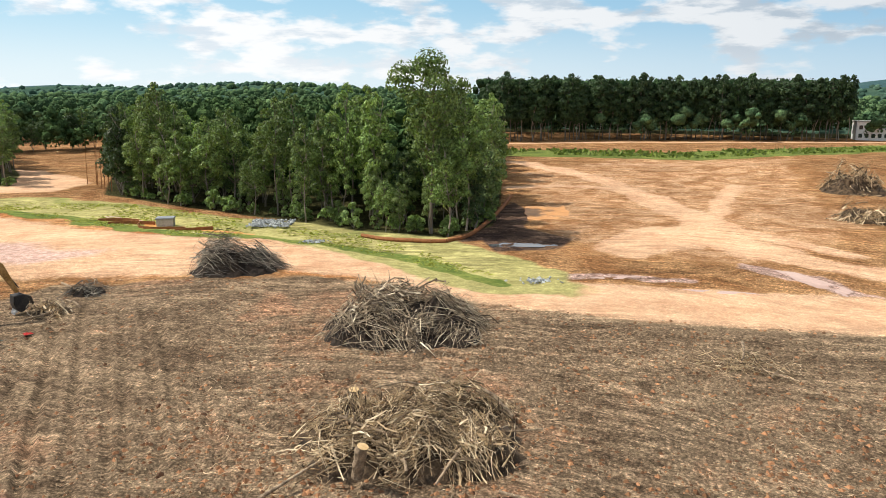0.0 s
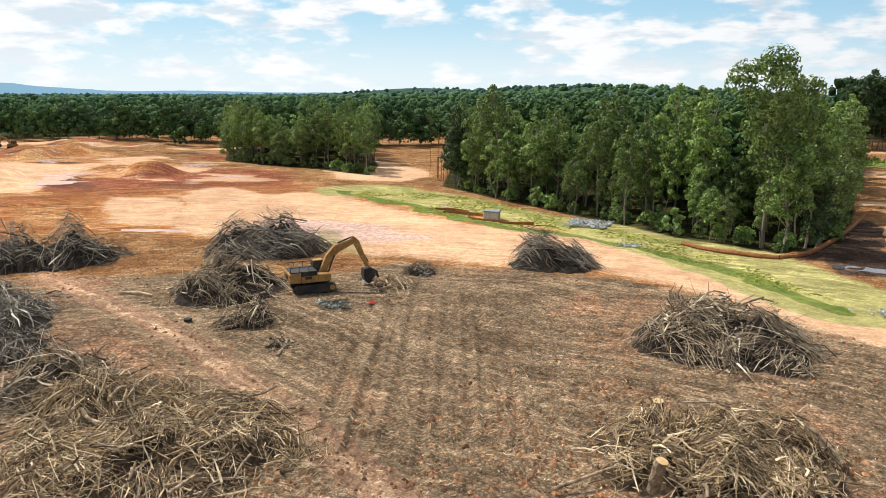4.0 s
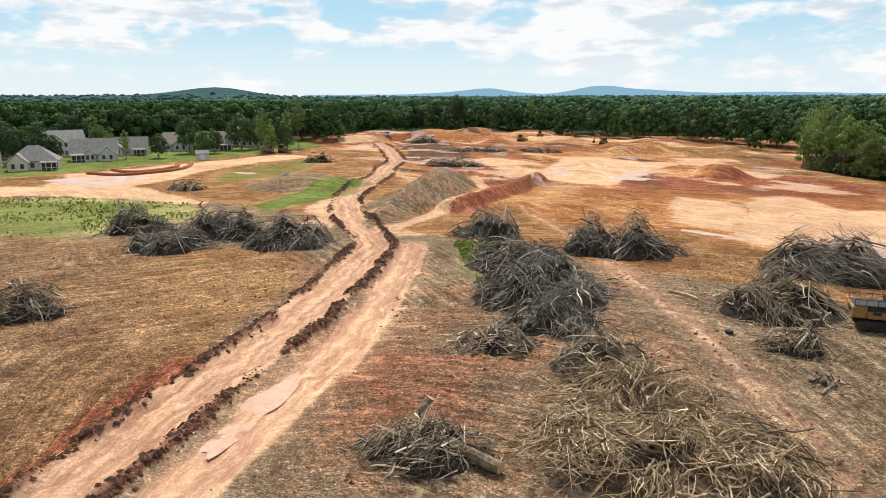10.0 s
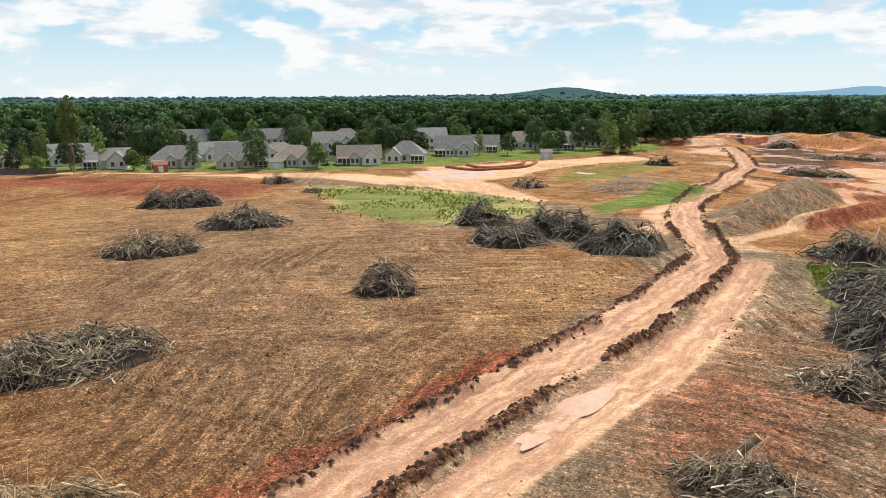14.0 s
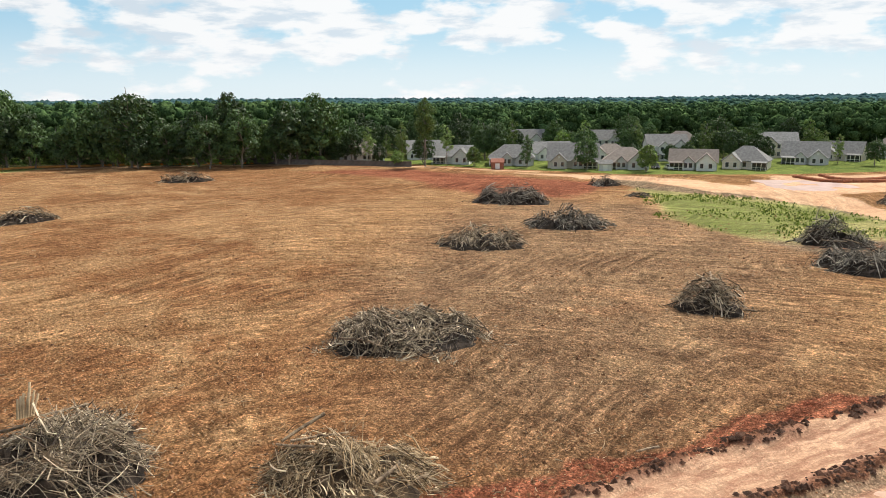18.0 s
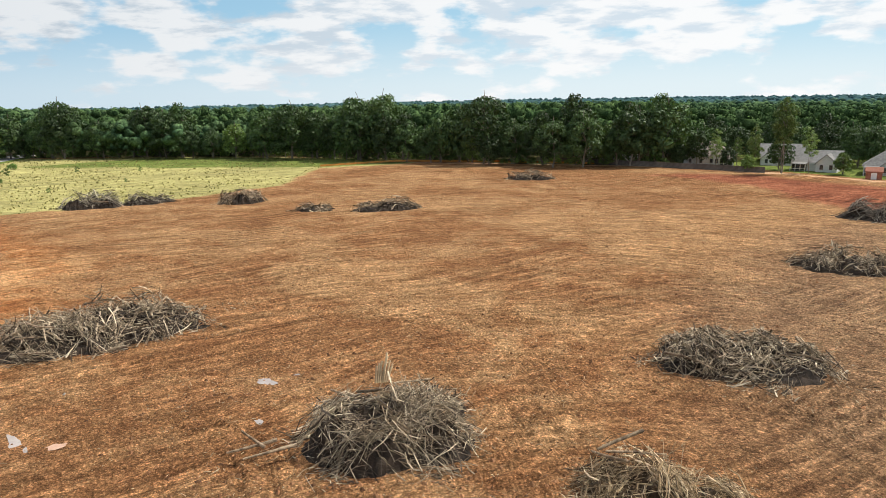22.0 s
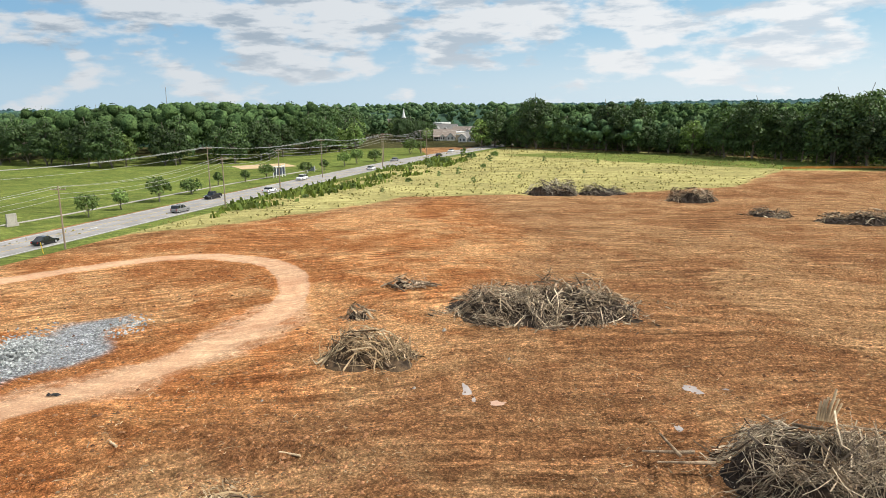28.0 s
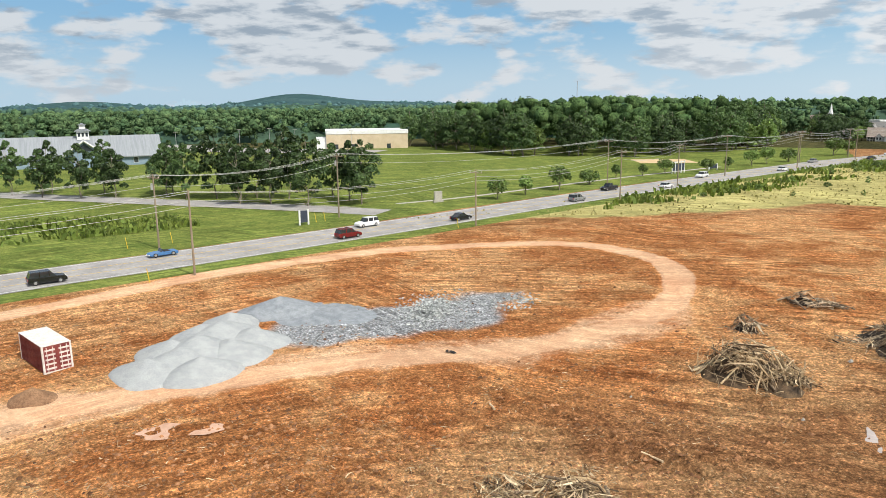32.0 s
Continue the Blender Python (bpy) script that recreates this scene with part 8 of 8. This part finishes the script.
def trunk(pts, r0, r1, label, name="felled_trunk", cut=False, mat_=None):
    x, y = pts[0][:2]
    root = thing(name, pose(x, y, on_ground(x, y)), label, "log", "felled trunks")
    bm = bmesh.new()
    jig = random.Random(int(abs(x * 97 + y * 31)))
    at_foot = [Vector((px - x, py - y, pz)) for px, py, pz in pts]
    spine = []
    for a, b in zip(at_foot, at_foot[1:]):
        spine += [a.lerp(b, q / 4) for q in range(4)]
    spine.append(at_foot[-1])
    rings = []
    for k, c in enumerate(spine):
        inner = 0 < k < len(spine) - 1
        along_ = spine[min(k + 1, len(spine) - 1)] - spine[max(k - 1, 0)]
        turn_to = along_.to_track_quat("Z", "Y")
        r = (r0 + (r1 - r0) * k / (len(spine) - 1)) * (jig.uniform(0.88, 1.1) if inner else 1)
        if inner and k % 4:
            c = c + Vector((jig.uniform(-1, 1), jig.uniform(-1, 1), jig.uniform(-1, 1))) * r0 * 0.2
        rings.append([bm.verts.new(c + turn_to @ Vector((r * math.cos(0.628 * i), r * math.sin(0.628 * i), 0))) for i in range(10)])
    for low, top in zip(rings, rings[1:]):
        for i in range(10):
            bm.faces.new((low[i], low[(i + 1) % 10], top[(i + 1) % 10], top[i]))
    bm.faces.new(rings[0][::-1])
    bm.faces.new(rings[-1])
    part("stem", bm, mat_ or LOGWOOD, root)
    if cut:
        a, b = Vector(pts[0]), Vector(pts[1])
        d = (a - b).normalized()
        c = a - Vector((x, y, 0))
        part("cut_face", rod(c, c + d * 0.02, r0 * 0.96, n=12), CUTWOOD, root, "fresh pale cut face")
    return root


trunk([(-33.6, 16.6, 0.42), (-36.6, 14.9, 0.8), (-39.2, 13.5, 1.0)], 0.40, 0.34, "thick stripped trunk lying across brush", cut=True)
trunk([(-40.7, 14.9, 2.2), (-40.75, 14.4, 1.6), (-40.8, 13.6, 0.6)], 0.27, 0.30, "short trunk leaning up out of the brush", cut=True)
trunk([(-4.2, 34.5, 2.5), (-4.5, 34.6, 1.4), (-4.6, 34.8, 0.6)], 0.33, 0.33, "cut log standing in the splintered heap", cut=True)
trunk([(-5.7, 42.8, 1.9), (-5.75, 42.9, 0.0)], 0.36, 0.42, "sawn stump standing in the heap", cut=True)
trunk([(21, 53.5, 0.15), (24, 52, 0.3), (26.1, 48.6, 0.5)], 0.09, 0.04, "long bare branch on the soil")
trunk([(24.6, 49.8, 0.2), (25.6, 50.4, 0.8), (26.4, 50.6, 1.2)], 0.06, 0.02, "forked bare branch on the soil")
trunk([(-9.5, 33.2, 0.3), (-6.5, 36.4, 0.9)], 0.12, 0.07, "bare branch leaning on the heap")
trunk([(3.0, 33.8, 0.3), (7.0, 32.2, 0.1)], 0.10, 0.05, "bare branch beside the heap")
trunk([(26.0, -44.2, 0.1), (26.8, -44.8, 0.16)], 0.1, 0.08, "short white piece of wood", mat_=CHIP)
trunk([(12.4, -43.0, 0.08), (14.0, -43.4, 0.14)], 0.09, 0.05, "short pale stripped branch", mat_=CHIP)
trunk([(-46.5, 50.2, 0.3), (-44.0, 50.2, 0.5), (-41.6, 50.4, 0.8)], 0.1, 0.06, "pale bare pole on the root pile", mat_=CHIP)
trunk([(-62, 50.5, 0.25), (-59.5, 51.0, 0.35), (-58.2, 51.2, 0.2)], 0.14, 0.1, "pale stripped log at the pile's foot", mat_=CHIP)
trunk([(-43.5, -10.0, 0.4), (-42.0, -11.0, 0.5)], 0.1, 0.07, "dark broken branch in the spoil")
for k in range(7):
    a = 0.16 * (k - 3)
    x, y = -22.9 + 0.13 * k, -45.0 - 0.05 * k
    trunk([(x, y, 2.4), (x - 0.5 + 0.45 * a, y - 0.35, 3.6 + 0.15 * ((k * 5) % 3) + (0.8 if k == 2 else 0))], 0.10, 0.075, "pale split stake sticking out of the heap", "split_stake", True, CHIP)
for pts in (((-13.5, -42.6, 1.2), (-10.4, -43.6, 0.7)), ((-12.6, -42.4, 0.9), (-11.4, -43.4, 2.0)), ((-14.5, -41.5, 1.0), (-11.0, -41.9, 0.8))):
    trunk(pts, 0.13, 0.07, "pale log poking out of the nest of branches")
SCRAP = surface("scrap", (0.10, 0.12, 0.10), (0.30, 0.31, 0.28), 2.0, 0.6, 0.3, island=0.5)
g = rng(900)
root = thing("scrap_heap", pose(-38.8, 56.2, on_ground(-38.8, 56.2)), "heap of crumpled dark scrap and split logs", "scrap heap")
p = np.stack([g.normal(0, 0.9, 60), g.normal(0, 0.45, 60), 0.15 + 0.3 * g.random(60)], 1)
part("scrap", stick_mesh("scrap", g, p, g.normal(size=(60, 3)) * (1, 1, 0.3), 0.5 + 0.9 * g.random(60), 0.05 + 0.1 * g.random(60), SCRAP), None, root)
log_part(root, (-0.4, 0.2, 0.6), (1.2, 0.4, 1.0), 0.2, 0.16, 3)
log_part(root, (-2.2, 0, 0.15), (-1.0, 0.2, 0.15), 0.1, 0.08, 4, CHIP)
CLOTH = surface("red_cloth", (0.45, 0.02, 0.02), (0.55, 0.04, 0.03), 2.0, 0.8, 0.2)
ob = part("red_rag", octa_mesh("red_rag", rng(4), np.array([(0, 0, 0.1), (0.25, 0.1, 0.08), (-0.2, 0.1, 0.06), (0.05, -0.15, 0.08)]), np.array([0.3, 0.22, 0.2, 0.18]), CLOTH, 0.5), None)
ob.matrix_basis = pose(-36.3, 59.0, on_ground(-36.3, 59.0))
tagged(ob, "crumpled bright red rag on brown soil", "rag")
ob = part("black_scrap", octa_mesh("black_scrap", rng(5), np.array([(0, 0, 0.12), (0.4, 0.1, 0.1), (-0.35, 0.05, 0.1)]), np.array([0.3, 0.28, 0.25]), BLACKSTEEL, 0.7), None)
ob.matrix_basis = pose(35.7, -52.3, on_ground(35.7, -52.3))
tagged(ob, "black torn tyre scrap on tan soil", "scrap")
ob = part("old_tyre", rod((0, 0, 0), (0, 0, 0.22), 0.36, n=16), TYRE)
ob.matrix_basis = pose(-48.5, 46.5, on_ground(-48.5, 46.5) + 0.05)
tagged(ob, "dark old tyre lying beside the track", "tyre")
for x, y, s in ((4.6, -70.5, 0.28), (6, -55, 0.18), (-2, -62, 0.16), (18, -52, 0.15)):
    ob = part("pale_stone", octa_mesh("pale_stone", rng(6), np.array([(0, 0, 0.5), (0.3, 0.2, 0.3)]), np.array([0.9, 0.7]), CONCRETE, 0.8), None)
    ob.matrix_basis = pose(x, y, on_ground(x, y)) @ Matrix.Diagonal((s, s, s, 1))
    tagged(ob, "pale round stone on red soil", "stone", "loose stones")

ORANGENET = surface("orange_silt_net", (0.62, 0.25, 0.06), (0.78, 0.36, 0.10), 1.5, 0.8, 0.2, translucent=0.2)
root = thing("silt_fence", Matrix(), "low orange silt fence along the far edge of the field", "silt fence")
line = curve([(-98, -250), (-134, -247), (-168, -208), (-190, -173)], 5.0)
for (ax, ay), (bx, by) in zip(line, line[1:]):
    ang, L = math.degrees(math.atan2(by - ay, bx - ax)), math.dist((ax, ay), (bx, by))
    part("net", boxed(0.06, -0.02, 0.05, L - 0.02, 0.02, 0.72), ORANGENET, root).matrix_basis = pose(ax, ay, on_ground(ax, ay), 0, 0, ang)
    part("stake", boxed(-0.05, -0.05, -0.1, 0.05, 0.05, 0.95), POLEWOOD, root, "wooden stake").matrix_basis = pose(ax, ay, on_ground(ax, ay), 0, 0, ang)
root = thing("office_building", pose(196, 330, on_ground(196, 330), 0, 0, facing(196, 330) + 12), "white two-storey flat-roofed building beyond the pines", "building")
part("wall", boxed(-7, -5, 0, 7, 5, 8.2), SIGN_WHITE, root)
part("roof", boxed(-7.3, -5.3, 8.2, 7.3, 5.3, 8.7), CONCRETE, root, "pale flat roof edge")
for z in (1.2, 4.9):
    for k in range(5):
        window(root, -5.2 + 2.6 * k, -5, z, 1.5, 1.8)

# ---- gravel, rubble and the container ----
GRAVEL = surface("pale_gravel", (0.31, 0.325, 0.33), (0.37, 0.385, 0.385), 1.2, 0.95, 0.15, 0.5, world_space=True)
GRAVEL_DARK = surface("grey_gravel", (0.20, 0.22, 0.24), (0.28, 0.30, 0.32), 1.2, 0.95, 0.25, 0.8, world_space=True)
STONE = surface("crushed_stone", (0.22, 0.235, 0.235), (0.42, 0.435, 0.42), 1.0, 0.9, 0.2, island=0.5)


def cone_heap(x, y, r, h, material, label, seed):
    g = rng(seed)
    n, m = 40, 14
    V, F = [(0, 0, h)], []
    ph = g.uniform(0, 6.28, 3)
    for j in range(1, m + 1):
        u = j / m
        for i in range(n):
            t = 2 * math.pi * i / n
            k = 1 + 0.10 * math.sin(2 * t + ph[0]) + 0.06 * math.sin(3 * t + ph[1])
            zz = h * (1 - u ** 1.05) + 0.05 * (g.random() - 0.5) - (0.3 if j == m else 0)
            V.append((r * u * k * math.cos(t), r * u * k * math.sin(t), zz))
    for i in range(n):
        F.append((0, 1 + i, 1 + (i + 1) % n))
        for j in range(m - 1):
            a, b = 1 + j * n + i, 1 + j * n + (i + 1) % n
            F.append((a, a + n, b + n, b))
    ob = new("tipped_mound", mesh_of("tipped_mound", V, F, material, True))
    ob.matrix_basis = pose(x, y, on_ground(x, y) + 0.02)
    return tagged(ob, label, "mound", "tipped mounds")


for k, (x, y, r, h) in enumerate(((54.3, -32.6, 3.3, 1.7), (50.6, -35.4, 3.2, 1.8), (57.0, -36.8, 3.4, 1.9), (52.6, -40.2, 3.6, 1.9), (59.2, -41.8, 3.4, 1.8), (54.0, -44.0, 3.4, 1.8), (60.0, -46.0, 3.2, 1.6), (55.2, -38.4, 4.4, 2.3), (57.4, -42.8, 4.4, 2.2), (54.2, -35.8, 4.0, 2.0))):
    cone_heap(x, y, r * 1.08, h * 0.85, GRAVEL, "smooth tipped mound of pale grey gravel", 950 + k)
cone_heap(59.6, -52.6, 4.6, 1.7, GRAVEL_DARK, "low heap of darker grey gravel", 970)
cone_heap(54.5, -54.5, 5.5, 0.4, GRAVEL_DARK, "thin spread of grey gravel", 971)
root = thing("rubble_heap", pose(45.6, -62.5, on_ground(45.6, -62.5)), "spread heap of broken white-grey stone", "rubble heap")
g = rng(980)
n = 2600
t = g.uniform(0, 6.28, n)
u = np.abs(g.normal(0, 0.5, n))
px, py = 7.5 * u * np.cos(t), 4.2 * u * np.sin(t)
c, s = math.cos(radians(115)), math.sin(radians(115))
px, py = px * c - py * s, px * s + py * c
part("stone_spread", octa_mesh("stone_spread", g, np.stack([px, py, 0.08 + 0.9 * np.exp(-(u / 0.45) ** 2) * g.random(n)], 1), 0.07 + 0.15 * g.random(n) ** 2, STONE, 0.8), None, root, kind="stuff")
ob = part("stone_spread", octa_mesh("stone_spread", g, np.stack([-6 + g.normal(0, 1.3, 300), -8 + g.normal(0, 2.0, 300), 0.06 + 0 * t[:300]], 1), 0.08 + 0.16 * g.random(300) ** 2, STONE, 0.8), None, root, kind="stuff")
root = thing("riprap", pose(-28, 114.2, on_ground(-28, 114.2)), "patch of grey riprap stone in the swale", "riprap")
n = 420
part("stone_spread", octa_mesh("stone_spread", g, np.stack([g.uniform(-3.4, 3.4, n), g.uniform(-3, 3, n), 0.1 + 0.25 * g.random(n)], 1), 0.14 + 0.2 * g.random(n), STONE, 0.8), None, root, kind="stuff")
for x, y in ((-18.7, 100.6), (11, 79), (-176, 26)):
    ob = part("stone_check", octa_mesh("stone_check", g, np.stack([g.normal(0, 1.1, 70), g.normal(0, 0.6, 70), 0.1 + 0.15 * g.random(70)], 1), 0.12 + 0.16 * g.random(70), STONE, 0.8), None)
    ob.matrix_basis = pose(x, y, on_ground(x, y))
    tagged(ob, "small check of grey stone in the ditch", "stone check", "stone checks", "stuff")
cone_heap(57.0, -24.2, 1.8, 0.9, BROWN_SOIL, "small heap of brown soil", 990)
MAROON = surface("maroon_steel", (0.16, 0.03, 0.03), (0.24, 0.06, 0.05), 1.2, 0.6, 0.25)
CHALK = surface("chalky_paint", (0.60, 0.55, 0.50), (0.74, 0.69, 0.64), 1.5, 0.8, 0.2)
root = thing("shipping_container", pose(65.0, -29.2, on_ground(65.0, -29.2), 0, 0, -8), "weathered maroon shipping container with a chalky white roof", "container")
part("shell", boxed(-3.0, -1.2, 0.12, 3.0, 1.2, 2.55), MAROON, root)
part("roof", boxed(-3.05, -1.22, 2.55, 3.05, 1.22, 2.6), CHALK, root, "chalky white roof")
for sx in (-3.0, 3.0):
    for sy in (-1.16, 1.16):
        part("corner_post", boxed(sx - 0.08, sy - 0.08, 0, sx + 0.08, sy + 0.08, 2.62), CHALK, root)
for k in range(20):
    for sy in (-1, 1):
        part("rib", boxed(-2.85 + 0.29 * k, sy * 1.2 - 0.03, 0.2, -2.71 + 0.29 * k, sy * 1.2 + 0.03, 2.5), MAROON, root)
for sy in (-0.58, 0.58):
    door = part("door", boxed(-3.06, sy - 0.56, 0.16, -3.0, sy + 0.56, 2.5), MAROON, root)
    for q in (-0.25, 0.25):
        part("lock_rod", rod((-3.1, sy + q, 0.2), (-3.1, sy + q, 2.45), 0.03, n=6), CHALK, door)
    for k in range(5):
        part("bar", boxed(-3.075, sy - 0.45, 0.4 + 0.42 * k, -3.062, sy + 0.4, 0.56 + 0.42 * k), CHALK, door, "plain white bar of faded lettering")
part("sill", boxed(-3.08, -1.2, 0.02, -2.98, 1.2, 0.2), CHALK, root)
ob = part("red_net", octa_mesh("red_net", rng(8), np.array([(0, 0, 0.1), (0.6, 0.2, 0.1), (1.2, 0.1, 0.1)]), np.array([0.4, 0.4, 0.35]), CLOTH, 0.3), None)
ob.matrix_basis = pose(69.5, -24.5, on_ground(69.5, -24.5))
tagged(ob, "crumpled red warning net on soil", "net")

# ---- the swale's fittings and the silt fence ----
BAFFLE = surface("baffle", (0.22, 0.085, 0.03), (0.32, 0.13, 0.05), 1.5, 0.9, 0.3)
for pts in (((-57.5, 116.6), (-54, 117.4), (-50.5, 116.2)), ((-54.5, 113.8), (-51, 114.8), (-47, 114.2)), ((-49.4, 113.9), (-48.2, 110.7), (-44.5, 109.3), (-40.5, 109.8)), ((-41.5, 108.0), (-38.8, 109.0), (-36.3, 110.2))):
    root = thing("silt_baffle", Matrix(), "curved rust-brown silt baffle standing in the pool", "baffle", "silt baffles")
    line = curve(pts, 1.2)
    for (ax, ay), (bx, by) in zip(line, line[1:]):
        L = math.dist((ax, ay), (bx, by))
        part("board", boxed(0, -0.06, -0.2, L + 0.02, 0.06, 0.42), BAFFLE, root).matrix_basis = pose(ax, ay, -0.25, 0, 0, math.degrees(math.atan2(by - ay, bx - ax)))
root = thing("outlet_block", pose(-45.0, 113.6, -0.5, 0, 0, 10), "pale concrete outlet box with a grey lid", "outlet box")
part("box", boxed(-1.3, -1.0, 0, 1.3, 1.0, 1.3, 0.05), CONCRETE, root)
part("lid", boxed(-1.4, -1.1, 1.3, 1.4, 1.1, 1.5, 0.03), GRAVEL_DARK, root, "grey lid")
for line in ([(-12.2, 105.0), (-6.9, 101.4), (0.5, 99.4), (4.0, 104), (6.6, 112.1), (10.5, 128), (14.0, 145.1)],):
    root = thing("erosion_roll", Matrix(), "brown straw erosion roll round the wood's foot", "erosion roll")
    pl = curve(line, 2.5)
    for (ax, ay), (bx, by) in zip(pl, pl[1:]):
        part("roll", rod((ax, ay, on_ground(ax, ay) + 0.22), (bx, by, on_ground(bx, by) + 0.22), 0.32, n=8), BAFFLE, root)
for x, y in ((-81.6, 162.5), (-78.5, 160.5), (-77.3, 158.5), (-75.5, 156.5), (-73.8, 154.3), (-72, 152.4), (-70.5, 150.4)):
    root = thing("dead_sapling", pose(x, y, on_ground(x, y)), "bare rust-coloured sapling trunk", "sapling", "bare saplings")
    part("stem", rod((0, 0, 0), (0.3, 0.1, 8.5 + (x * 7) % 3), 0.09, 0.03, 6), BAFFLE, root)
for k, pts in enumerate(([(-222, -22), (-214, -12), (-222, 2), (-238, 6)], [(-228, -16), (-219, -10), (-226, 0), (-238, 2)])):
    root = thing("basin_baffle", Matrix(), "red earth baffle ridge round the new basin", "baffle", "basin baffles")
    pl = curve(pts, 2.5)
    for (ax, ay), (bx, by) in zip(pl, pl[1:]):
        part("ridge", rod((ax, ay, on_ground(ax, ay) + 0.1), (bx, by, on_ground(bx, by) + 0.1), 0.7, n=8), RED_SOIL, root)
